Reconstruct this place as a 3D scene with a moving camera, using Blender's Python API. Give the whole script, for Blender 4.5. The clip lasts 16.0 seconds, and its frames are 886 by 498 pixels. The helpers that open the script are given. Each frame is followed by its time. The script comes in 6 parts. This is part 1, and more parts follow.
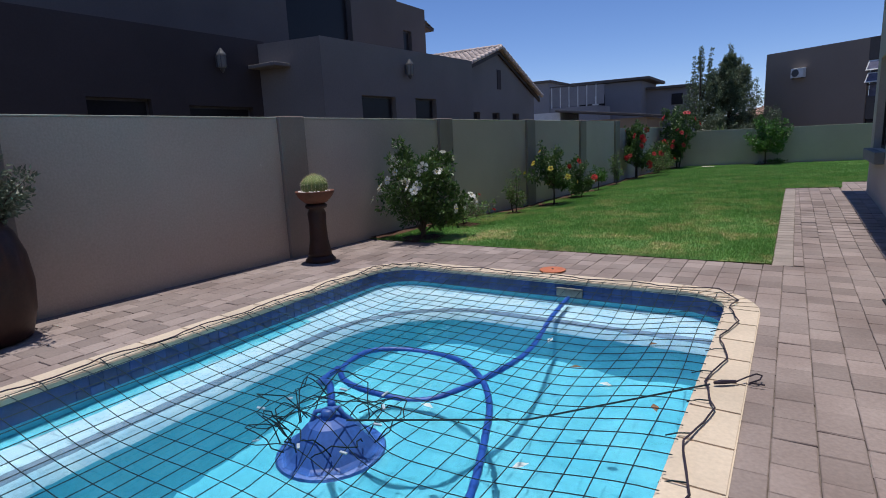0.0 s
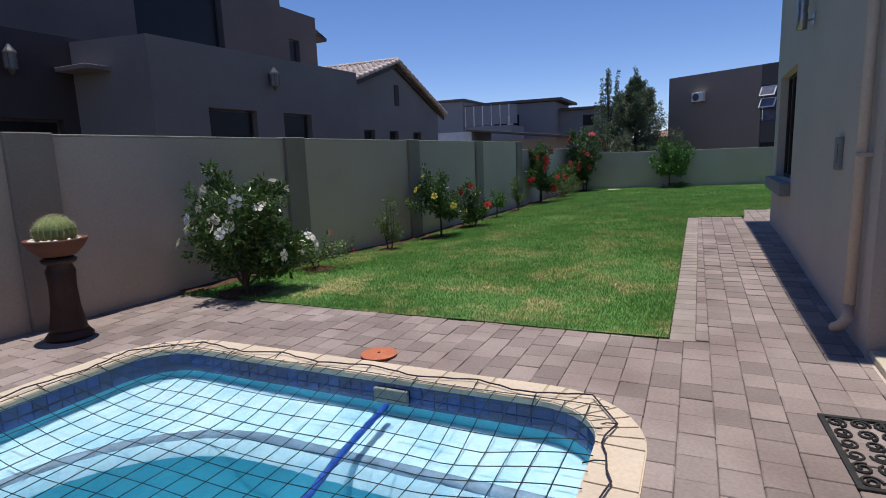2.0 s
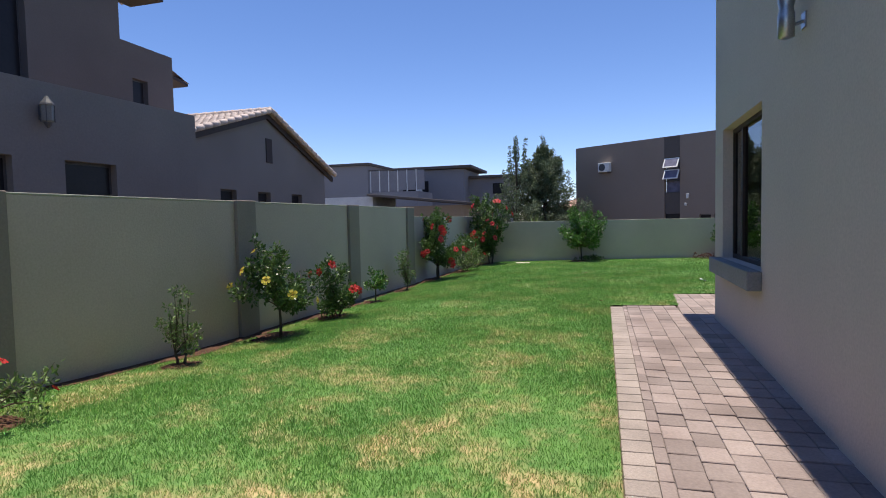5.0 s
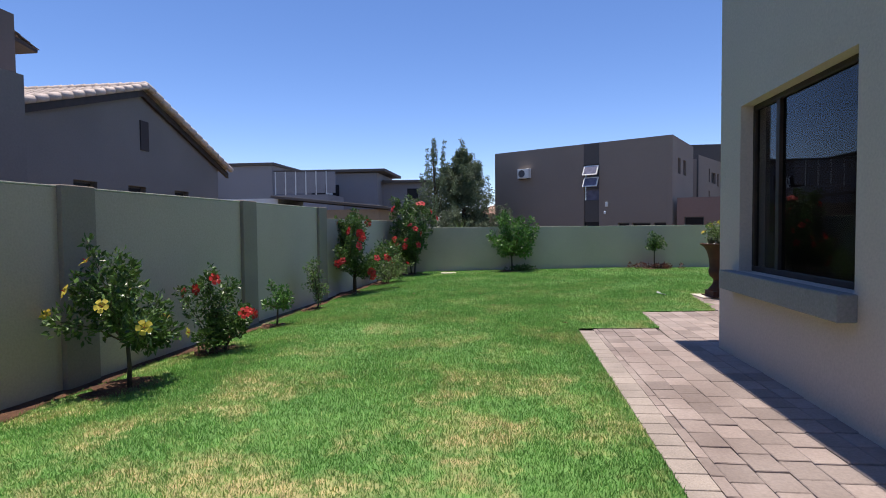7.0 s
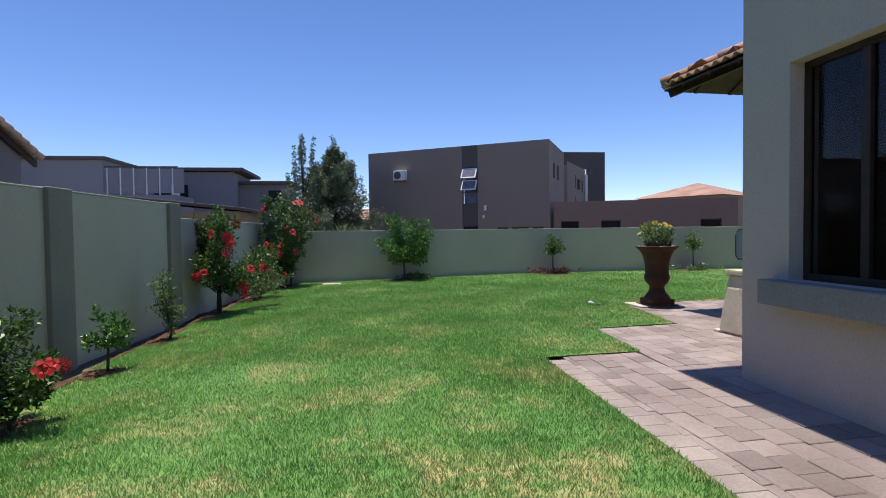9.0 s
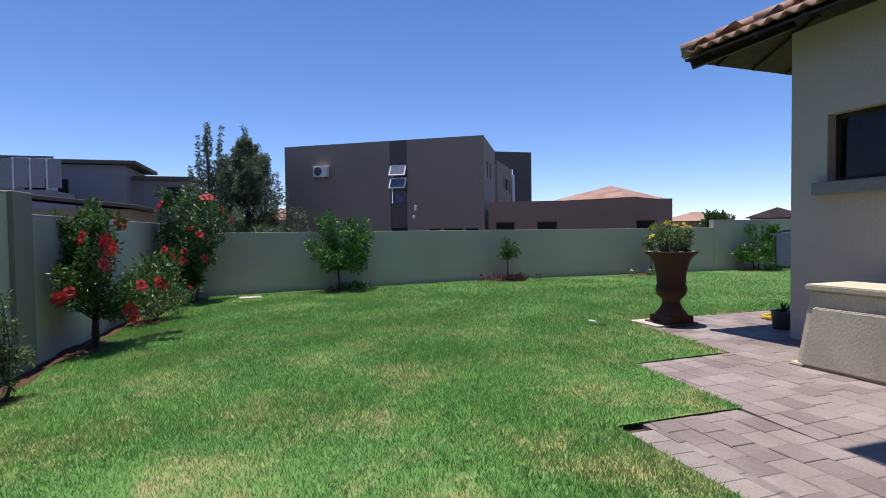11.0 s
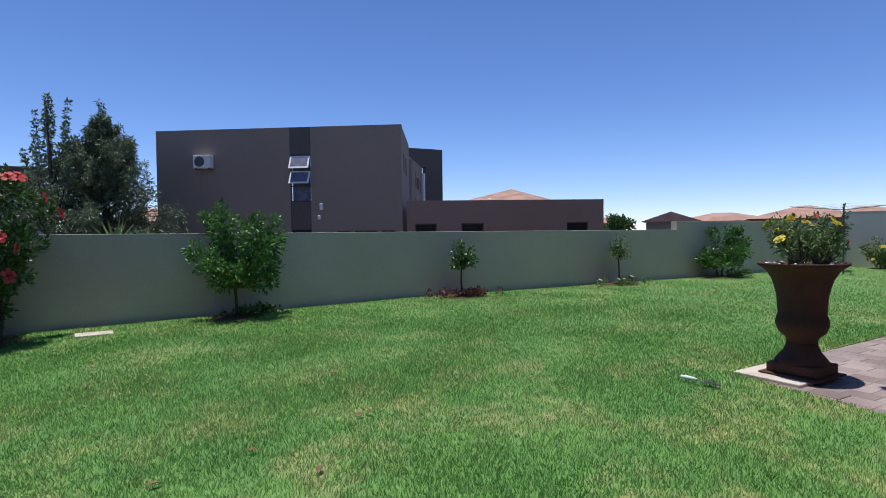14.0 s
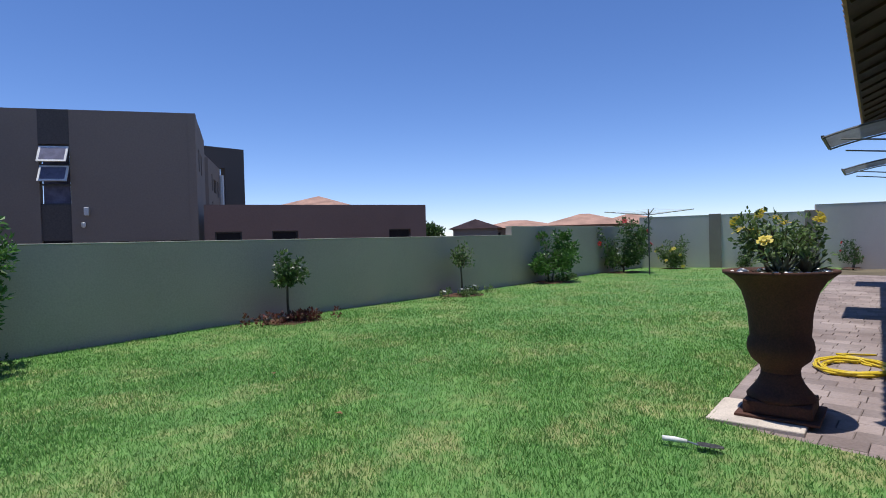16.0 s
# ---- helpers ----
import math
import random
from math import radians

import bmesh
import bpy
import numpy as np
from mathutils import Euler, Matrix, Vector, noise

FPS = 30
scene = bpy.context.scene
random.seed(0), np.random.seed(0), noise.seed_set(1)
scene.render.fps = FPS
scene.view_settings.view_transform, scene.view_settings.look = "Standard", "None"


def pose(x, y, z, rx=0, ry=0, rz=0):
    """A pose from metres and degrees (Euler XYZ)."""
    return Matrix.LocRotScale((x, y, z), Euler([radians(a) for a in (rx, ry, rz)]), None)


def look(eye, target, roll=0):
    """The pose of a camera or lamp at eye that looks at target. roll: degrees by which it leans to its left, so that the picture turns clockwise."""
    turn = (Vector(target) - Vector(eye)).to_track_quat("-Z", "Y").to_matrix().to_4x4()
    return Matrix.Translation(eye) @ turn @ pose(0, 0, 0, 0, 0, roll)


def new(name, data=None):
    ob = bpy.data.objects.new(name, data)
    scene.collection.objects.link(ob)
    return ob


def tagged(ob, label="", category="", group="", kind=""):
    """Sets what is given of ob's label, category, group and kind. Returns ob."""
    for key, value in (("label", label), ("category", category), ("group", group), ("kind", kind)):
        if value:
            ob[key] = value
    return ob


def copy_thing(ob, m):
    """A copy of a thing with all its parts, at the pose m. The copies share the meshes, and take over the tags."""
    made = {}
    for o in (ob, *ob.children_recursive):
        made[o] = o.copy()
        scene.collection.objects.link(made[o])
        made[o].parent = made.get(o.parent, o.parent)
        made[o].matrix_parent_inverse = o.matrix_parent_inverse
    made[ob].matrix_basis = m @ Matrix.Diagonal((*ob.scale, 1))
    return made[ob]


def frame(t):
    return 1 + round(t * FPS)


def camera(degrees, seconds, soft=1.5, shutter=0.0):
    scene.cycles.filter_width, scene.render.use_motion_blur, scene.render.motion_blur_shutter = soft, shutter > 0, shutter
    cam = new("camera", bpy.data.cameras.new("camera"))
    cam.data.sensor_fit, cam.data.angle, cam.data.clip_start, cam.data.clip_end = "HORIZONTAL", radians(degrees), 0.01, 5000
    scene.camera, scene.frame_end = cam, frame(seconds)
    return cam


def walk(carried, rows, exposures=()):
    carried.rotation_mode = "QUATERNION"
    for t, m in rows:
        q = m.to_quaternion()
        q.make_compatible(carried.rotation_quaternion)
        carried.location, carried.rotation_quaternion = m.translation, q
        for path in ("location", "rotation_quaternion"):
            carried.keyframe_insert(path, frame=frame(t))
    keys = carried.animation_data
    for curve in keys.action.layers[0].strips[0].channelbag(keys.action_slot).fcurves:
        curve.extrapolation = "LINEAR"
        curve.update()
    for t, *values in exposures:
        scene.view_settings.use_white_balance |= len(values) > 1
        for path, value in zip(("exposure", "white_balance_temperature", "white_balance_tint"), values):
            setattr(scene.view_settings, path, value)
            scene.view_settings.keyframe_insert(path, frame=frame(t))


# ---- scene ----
cam = camera(77.0, 16.0, 1.0)
METRES, EYE, TILT, LEAN, TURN = 18.5, 1.5, 0.0, 0.0, 32.5
ROWS = [
    (0.0, 0.0, 0.0, 0.0, -0.91, -10.82, 2.66),
    (0.5, 0.0161, 0.027, 0.0008, -2.18, -10.87, 2.51),
    (1.0, 0.0329, 0.052, 0.0018, -4.23, -10.74, 2.33),
    (1.5, 0.0489, 0.0764, 0.0021, -5.67, -10.62, 2.19),
    (2.0, 0.067, 0.1009, 0.0036, -8.39, -9.4, 2.13),
    (2.5, 0.084, 0.1263, 0.0053, -10.94, -7.67, 2.04),
    (3.0, 0.1004, 0.1526, 0.0066, -13.18, -6.22, 1.88),
    (3.5, 0.118, 0.1781, 0.008, -14.28, -5.15, 1.8),
    (4.0, 0.1329, 0.2061, 0.0068, -15.11, -3.97, 1.67),
    (6.5, 0.1718, 0.3527, 0.0004, -22.59, -2.4, 0.56),
    (7.0, 0.1772, 0.3842, -0.0009, -26.03, -2.23, 0.55),
    (7.5, 0.1818, 0.4154, -0.0013, -28.94, -2.14, 0.62),
    (8.0, 0.1876, 0.4458, -0.0018, -32.6, -2.0, 0.65),
    (8.5, 0.1928, 0.4772, -0.0036, -36.7, -1.86, 0.69),
    (9.0, 0.1997, 0.5073, -0.0047, -40.29, -1.76, 0.7),
    (11.5, 0.2666, 0.6577, -0.0032, -50.38, -1.72, 0.61),
    (12.0, 0.2844, 0.6877, -0.0027, -51.24, -1.71, 0.51),
    (12.5, 0.3032, 0.7156, -0.0025, -52.47, -1.71, 0.48),
    (13.0, 0.3242, 0.7418, -0.0023, -54.81, -1.65, 0.5),
    (13.5, 0.344, 0.7671, -0.0033, -57.36, -1.57, 0.54),
    (14.0, 0.3638, 0.79, -0.0047, -60.42, -1.48, 0.63),
    (14.5, 0.3843, 0.8097, -0.0043, -64.43, -1.32, 0.75),
    (15.0, 0.4059, 0.8272, -0.0039, -69.69, -1.15, 1.0),
    (15.5, 0.43, 0.8436, -0.0036, -75.52, -0.99, 1.25),
    (16.0, 0.454, 0.8617, -0.0054, -80.38, -0.96, 1.46),
]
exposures = [(0.0, -0.2, 6500, 10), (1.5, -0.12, 6550, 10), (2.5, 0.03, 6700, 10), (3.5, 0.36, 7000, 10), (4.2, 0.45, 7150, 10), (7.0, 0.5, 7000, 10), (9.0, 0.43, 6800, 10), (11.5, 0.24, 6480, 10), (16.0, 0.12, 6400, 10)]
walk(cam, [(t, pose(0, 0, EYE, TILT, LEAN, TURN) @ pose(METRES * x, METRES * y, METRES * z, 90 + pitch, roll, yaw)) for t, x, y, z, yaw, pitch, roll in ROWS], exposures)

# ---- sky and sun ----
SUN_WAY = Vector((-0.066, 0.074, 1.0)).normalized()
world = bpy.data.worlds.new("sky")
scene.world = world
world.use_nodes = True
wn = world.node_tree.nodes
sky = wn.new("ShaderNodeTexSky")
sky.sky_type, sky.sun_disc = "NISHITA", False
sky.sun_elevation, sky.sun_rotation = radians(84.3), radians(-41.7)
sky.air_density, sky.dust_density, sky.ozone_density, sky.altitude = 1.0, 0.0, 2.2, 2600
deep = wn.new("ShaderNodeHueSaturation")
deep.inputs["Saturation"].default_value = 1.14
tint = wn.new("ShaderNodeMix")
tint.data_type, tint.blend_type = "RGBA", "MULTIPLY"
tint.inputs["Factor"].default_value, tint.inputs["B"].default_value = 1.0, (1.105, 1.06, 1.22, 1)
world.node_tree.links.new(sky.outputs["Color"], tint.inputs["A"])
world.node_tree.links.new(tint.outputs["Result"], deep.inputs["Color"])
world.node_tree.links.new(deep.outputs["Color"], wn["Background"].inputs["Color"])
wn["Background"].inputs["Strength"].default_value = 0.116
sun_data = bpy.data.lights.new("sun", "SUN")
sun_data.energy, sun_data.angle, sun_data.color = 4.3, radians(0.53), (1.0, 0.96, 0.9)
sun = new("sun", sun_data)
sun.matrix_world = look(SUN_WAY * 60, (0, 0, 0))


# ---- materials ----
def mat(name, colour, rough=0.8, vary=0.12, scale=3.0, fine=60.0, bump=0.15, metal=0.0, second=None, random_piece=0.0, island=0.0, spec=0.4, fine_vary=0.1, bump_dist=0.01, through_light=0.0):
    """Base colour with broad stains, fine grain and relief; random_piece shifts each object, island each loose piece."""
    m = bpy.data.materials.new(name)
    m.use_nodes = True
    nt = m.node_tree
    n, lk = nt.nodes, nt.links.new
    b = n["Principled BSDF"]
    b.inputs["Roughness"].default_value, b.inputs["Metallic"].default_value = rough, metal
    b.inputs["Specular IOR Level"].default_value = spec
    tc = n.new("ShaderNodeTexCoord")
    geo = n.new("ShaderNodeNewGeometry")
    big = n.new("ShaderNodeTexNoise")
    big.inputs["Scale"].default_value, big.inputs["Detail"].default_value = scale, 5
    lk(geo.outputs["Position"], big.inputs["Vector"])
    small = n.new("ShaderNodeTexNoise")
    small.inputs["Scale"].default_value, small.inputs["Detail"].default_value = fine, 3
    lk(geo.outputs["Position"], small.inputs["Vector"])
    mix = n.new("ShaderNodeMix")
    mix.data_type = "RGBA"
    other = second or [c * (1 - 2.2 * vary) for c in colour]
    mix.inputs["A"].default_value, mix.inputs["B"].default_value = (*colour, 1), (*other, 1)
    ramp = n.new("ShaderNodeMapRange")
    ramp.inputs["From Min"].default_value, ramp.inputs["From Max"].default_value = 0.38, 0.68
    lk(big.outputs["Fac"], ramp.inputs["Value"])
    lk(ramp.outputs["Result"], mix.inputs["Factor"])
    hsv = n.new("ShaderNodeHueSaturation")
    lk(mix.outputs["Result"], hsv.inputs["Color"])
    val = n.new("ShaderNodeMapRange")
    val.inputs["To Min"].default_value, val.inputs["To Max"].default_value = 1 - fine_vary * 1.6, 1 + fine_vary * 1.6
    val.inputs["From Min"].default_value, val.inputs["From Max"].default_value = 0.25, 0.75
    lk(small.outputs["Fac"], val.inputs["Value"])
    out = val.outputs["Result"]
    if random_piece or island:
        src = n.new("ShaderNodeObjectInfo").outputs["Random"] if random_piece else geo.outputs["Random Per Island"]
        r = n.new("ShaderNodeMapRange")
        k = random_piece or island
        r.inputs["To Min"].default_value, r.inputs["To Max"].default_value = 1 - k, 1 + k
        lk(src, r.inputs["Value"])
        mul = n.new("ShaderNodeMath")
        mul.operation = "MULTIPLY"
        lk(out, mul.inputs[0]), lk(r.outputs["Result"], mul.inputs[1])
        out = mul.outputs["Value"]
    lk(out, hsv.inputs["Value"])
    lk(hsv.outputs["Color"], b.inputs["Base Color"])
    if bump:
        bp = n.new("ShaderNodeBump")
        bp.inputs["Strength"].default_value, bp.inputs["Distance"].default_value = bump, bump_dist
        lk(small.outputs["Fac"], bp.inputs["Height"])
        lk(bp.outputs["Normal"], b.inputs["Normal"])
    if through_light:
        tr = n.new("ShaderNodeBsdfTranslucent")
        lk(hsv.outputs["Color"], tr.inputs["Color"])
        ms = n.new("ShaderNodeMixShader")
        ms.inputs["Fac"].default_value = through_light
        lk(b.outputs["BSDF"], ms.inputs[1]), lk(tr.outputs["BSDF"], ms.inputs[2])
        lk(ms.outputs["Shader"], n["Material Output"].inputs["Surface"])
    return m


def grass_mat(name, green, second, straw, blade=True):
    """Lawn: fresh green in drifting shades, with uneven straw-coloured patches and, on blades, single dry ones."""
    m = mat(name, green, 0.7, second=second, scale=1.3, fine=9, fine_vary=0.13, island=0.30 if blade else 0.0, bump=0.0, through_light=0.38 if blade else 0.0, spec=0.25)
    n, lk = m.node_tree.nodes, m.node_tree.links.new
    geo = n.new("ShaderNodeNewGeometry")

    def field(scale, lo, hi, detail=4, rough=0.6):
        tex = n.new("ShaderNodeTexNoise")
        tex.inputs["Scale"].default_value, tex.inputs["Detail"].default_value, tex.inputs["Roughness"].default_value = scale, detail, rough
        lk(geo.outputs["Position"], tex.inputs["Vector"])
        rg = n.new("ShaderNodeMapRange")
        rg.inputs["From Min"].default_value, rg.inputs["From Max"].default_value = lo, hi
        lk(tex.outputs["Fac"], rg.inputs["Value"])
        return rg.outputs["Result"]

    def calc(how, p, q):
        node = n.new("ShaderNodeMath")
        node.operation = how
        lk(p, node.inputs[0])
        if isinstance(q, float):
            node.inputs[1].default_value = q
        else:
            lk(q, node.inputs[1])
        return node.outputs["Value"]

    sep = n.new("ShaderNodeSeparateXYZ")
    lk(geo.outputs["Position"], sep.inputs["Vector"])
    # drier in the strip beside the pool and in the middle of the lawn, greener towards the far wall
    fade = n.new("ShaderNodeMapRange")
    fade.inputs["From Min"].default_value, fade.inputs["From Max"].default_value = 9.0, 22.0
    fade.inputs["To Min"].default_value, fade.inputs["To Max"].default_value = 1.0, 0.35
    lk(sep.outputs["Y"], fade.inputs["Value"])
    patch = calc("MULTIPLY", calc("MULTIPLY", field(1.05, 0.475, 0.61, 5, 0.7), field(6.0, 0.28, 0.58)), fade.outputs["Result"])
    if blade:
        single = n.new("ShaderNodeMapRange")
        single.inputs["From Min"].default_value, single.inputs["From Max"].default_value = 0.0, 0.55
        single.inputs["To Min"].default_value, single.inputs["To Max"].default_value = 1.0, 0.25
        lk(geo.outputs["Random Per Island"], single.inputs["Value"])
        patch = calc("MULTIPLY", patch, single.outputs["Result"])
        lone = n.new("ShaderNodeMapRange")
        lone.inputs["From Min"].default_value, lone.inputs["From Max"].default_value, lone.inputs["To Max"].default_value = 0.92, 0.99, 0.35
        lk(geo.outputs["Random Per Island"], lone.inputs["Value"])
        patch = calc("MAXIMUM", patch, lone.outputs["Result"])
    mix = n.new("ShaderNodeMix")
    mix.data_type = "RGBA"
    hsv = next(x for x in n if x.bl_idname == "ShaderNodeHueSaturation")
    first = next(x for x in n if x.bl_idname == "ShaderNodeMix" and x != mix)
    lk(first.outputs["Result"], mix.inputs["A"])
    mix.inputs["B"].default_value = (*straw, 1)
    lk(patch, mix.inputs["Factor"])
    lk(mix.outputs["Result"], hsv.inputs["Color"])
    return m


def glass_mat(name, tint, rough=0.02, ior=1.45):
    m = bpy.data.materials.new(name)
    m.use_nodes = True
    b = m.node_tree.nodes["Principled BSDF"]
    b.inputs["Base Color"].default_value = (*tint, 1)
    b.inputs["Transmission Weight"].default_value, b.inputs["Roughness"].default_value, b.inputs["IOR"].default_value = 1.0, rough, ior
    return m


M_WALL = mat("boundary_plaster", (0.51, 0.425, 0.36), 0.9, 0.06, 0.7, 45, 0.35, second=(0.455, 0.375, 0.315), fine_vary=0.05)
M_WALL_PALE = mat("pale_boundary_plaster", (0.62, 0.56, 0.51), 0.9, 0.06, 0.6, 45, 0.3, fine_vary=0.04)
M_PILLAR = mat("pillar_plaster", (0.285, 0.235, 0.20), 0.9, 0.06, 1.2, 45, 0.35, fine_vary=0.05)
M_COPE = mat("wall_top_plaster", (0.42, 0.43, 0.36), 0.9, 0.08, 2, 45, 0.3, fine_vary=0.06)
M_HOUSE = mat("house_plaster", (0.575, 0.485, 0.415), 0.9, 0.05, 0.8, 50, 0.4, second=(0.535, 0.455, 0.39), fine_vary=0.05)
M_SILL = mat("sill_plaster", (0.27, 0.265, 0.25), 0.85, 0.06, 2, 50, 0.3)
M_PAVER = mat("paver_concrete", (0.305, 0.247, 0.228), 0.9, 0.12, 1.1, 46, 0.25, second=(0.215, 0.165, 0.15), random_piece=0.21, fine_vary=0.08)
M_PAVER_FAR = mat("paver_concrete_far", (0.305, 0.247, 0.228), 0.9, 0.12, 1.1, 46, 0.25, second=(0.215, 0.165, 0.15), island=0.21, fine_vary=0.08)
M_EDGE = mat("edging_concrete", (0.335, 0.28, 0.25), 0.92, 0.1, 2.5, 70, 0.4, random_piece=0.1)
M_SAND = mat("joint_sand", (0.20, 0.165, 0.14), 0.95, 0.2, 5, 90, 0.6)
M_SOIL = mat("red_soil", (0.13, 0.06, 0.035), 0.95, 0.25, 6, 40, 0.9, bump_dist=0.03)
M_EARTH = mat("dry_earth", (0.16, 0.13, 0.08), 0.95, 0.25, 0.5, 20, 0.5)
M_GRASS = grass_mat("lawn_blades", (0.133, 0.305, 0.075), (0.178, 0.36, 0.095), (0.66, 0.52, 0.26))
# turf darker than the blades: the shade between them is in its colour
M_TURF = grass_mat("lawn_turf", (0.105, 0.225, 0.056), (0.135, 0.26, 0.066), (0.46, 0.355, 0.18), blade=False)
M_COPING = mat("pool_coping", (0.64, 0.53, 0.415), 0.85, 0.06, 2, 40, 0.12, random_piece=0.05, fine_vary=0.05)
M_TILE = mat("pool_tile", (0.012, 0.045, 0.20), 0.25, 0.1, 8, 60, 0.1, random_piece=0.3, spec=0.5)
M_BASIN = mat("pool_marble_plaster", (0.05, 0.36, 0.50), 0.7, 0.06, 1.6, 30, 0.1, second=(0.10, 0.45, 0.58), fine_vary=0.05)
M_LEDGE = mat("pool_ledge_plaster", (0.42, 0.60, 0.70), 0.7, 0.06, 3.5, 30, 0.1, second=(0.28, 0.50, 0.64), fine_vary=0.05)
M_LEDGE_EDGE = mat("pool_ledge_mosaic", (0.10, 0.19, 0.30), 0.5, 0.15, 9, 60, 0.1)
M_WATER = glass_mat("pool_water", (0.86, 0.97, 1.0), 0.0, 1.33)
M_NET = mat("net_cord", (0.005, 0.024, 0.034), 0.8, 0.1, 5, 90, 0.1)
M_ROPE = mat("edge_rope", (0.035, 0.025, 0.045), 0.8, 0.2, 8, 90, 0.2)
M_HOSE = mat("pool_hose", (0.02, 0.09, 0.42), 0.35, 0.1, 4, 40, 0.1, spec=0.5)
M_BLUE = mat("cleaner_plastic", (0.04, 0.12, 0.42), 0.4, 0.12, 5, 40, 0.1, spec=0.5)
M_TERRA = mat("terracotta", (0.17, 0.065, 0.04), 0.75, 0.15, 4, 60, 0.25)
M_DARKPOT = mat("glazed_brown_pot", (0.05, 0.02, 0.014), 0.5, 0.2, 4, 40, 0.15)
M_RUST = mat("rusted_iron", (0.09, 0.036, 0.022), 0.85, 0.2, 4, 80, 0.35, second=(0.058, 0.024, 0.016), fine_vary=0.18)
M_CONC = mat("cast_concrete", (0.58, 0.50, 0.42), 0.9, 0.12, 5, 70, 0.4)
M_CREAM = mat("cream_concrete", (0.66, 0.58, 0.44), 0.85, 0.1, 2.5, 60, 0.25)
M_PEBBLE = mat("white_pebble", (0.78, 0.76, 0.72), 0.7, 0.08, 8, 60, 0.1, island=0.15)
M_WOOD = mat("dark_timber", (0.045, 0.025, 0.016), 0.55, 0.2, 6, 60, 0.2)
M_SOFFIT = mat("eaves_timber", (0.07, 0.038, 0.025), 0.65, 0.2, 5, 50, 0.25)
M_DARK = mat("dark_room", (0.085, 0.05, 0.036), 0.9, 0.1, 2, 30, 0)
M_METAL = mat("brushed_steel", (0.42, 0.42, 0.43), 0.35, 0.08, 8, 80, 0.1, metal=0.9)
M_GREYMETAL = mat("dark_grey_metal", (0.09, 0.09, 0.095), 0.5, 0.1, 8, 80, 0.1)
M_LAMPGLASS = mat("lamp_frosted_glass", (0.2, 0.2, 0.19), 0.3, 0.05, 8, 60, 0)
M_RUBBER = mat("rubber_mat", (0.035, 0.033, 0.033), 0.8, 0.2, 8, 60, 0.3)
M_ROOF = mat("roof_tile", (0.44, 0.27, 0.20), 0.85, 0.15, 1.4, 40, 0.3, second=(0.36, 0.21, 0.15), random_piece=0.12)
M_ROOF_J = mat("roof_tile_field", (0.44, 0.27, 0.20), 0.85, 0.15, 1.4, 40, 0.3, second=(0.36, 0.21, 0.15), island=0.12)
M_ROOF_PALE = mat("pale_roof_tile", (0.60, 0.50, 0.46), 0.85, 0.12, 1.4, 40, 0.3, island=0.1)
M_ROOF_FAR = mat("far_roof_tile", (0.42, 0.25, 0.19), 0.9, 0.15, 0.6, 12, 0.2)
M_NB = mat("neighbour_plaster", (0.225, 0.202, 0.19), 0.9, 0.06, 0.5, 30, 0.25, fine_vary=0.04)
M_NB_DARK = mat("neighbour_dark_shade_plaster", (0.065, 0.052, 0.052), 0.9, 0.08, 0.5, 30, 0.25, fine_vary=0.04)
M_NB_MID = mat("neighbour_tower_plaster", (0.13, 0.112, 0.106), 0.9, 0.08, 0.5, 30, 0.25, fine_vary=0.04)
M_BH = mat("back_house_plaster", (0.27, 0.215, 0.175), 0.9, 0.06, 0.3, 20, 0.25, second=(0.245, 0.195, 0.16), fine_vary=0.04)
M_BH_DARK = mat("back_house_dark_plaster", (0.115, 0.10, 0.092), 0.9, 0.06, 0.3, 20, 0.25)
M_BH_LOW = mat("back_house_low_plaster", (0.275, 0.175, 0.14), 0.9, 0.06, 0.3, 20, 0.25, fine_vary=0.04)
M_MH = mat("far_house_plaster", (0.26, 0.25, 0.265), 0.9, 0.06, 0.3, 20, 0.2)
M_SAND_WALL = mat("far_sand_plaster", (0.34, 0.25, 0.17), 0.9, 0.06, 0.3, 20, 0.2)
M_WHITE = mat("white_paint", (0.75, 0.75, 0.73), 0.6, 0.05, 3, 50, 0.1)
M_GLASS = glass_mat("window_glass", (0.5, 0.48, 0.46), 0.01, 1.24)
M_PANE = mat("dark_pane", (0.016, 0.014, 0.016), 0.3, 0.05, 2, 20, 0, spec=0.2)
M_CURTAIN = mat("net_curtain", (0.16, 0.16, 0.23), 0.9, 0.15, 4, 30, 0.1)
M_LEAF = mat("hibiscus_leaf", (0.05, 0.108, 0.026), 0.36, second=(0.10, 0.165, 0.04), scale=6, fine=40, island=0.5, bump=0, through_light=0.22, spec=0.45)
M_LEAF_PALE = mat("pale_leaf", (0.12, 0.19, 0.065), 0.5, second=(0.17, 0.235, 0.08), scale=6, fine=40, island=0.5, bump=0, through_light=0.25)
M_LEAF_FRESH = mat("citrus_leaf", (0.06, 0.155, 0.028), 0.4, second=(0.105, 0.225, 0.042), scale=6, fine=40, island=0.5, bump=0, through_light=0.25, spec=0.45)
M_LEAF_RED = mat("red_ground_leaf", (0.17, 0.045, 0.035), 0.55, second=(0.11, 0.07, 0.035), scale=9, fine=40, island=0.35, bump=0, through_light=0.2)
M_LEAF_GREY = mat("grey_olive_leaf", (0.10, 0.125, 0.085), 0.5, second=(0.14, 0.16, 0.11), scale=6, fine=40, island=0.3, bump=0, through_light=0.2)
M_WILLOW = mat("willow_leaf", (0.12, 0.17, 0.085), 0.5, second=(0.18, 0.22, 0.135), scale=1.5, fine=10, island=0.3, bump=0, through_light=0.2)
M_BARK = mat("bark", (0.11, 0.085, 0.06), 0.9, 0.2, 10, 80, 0.5)
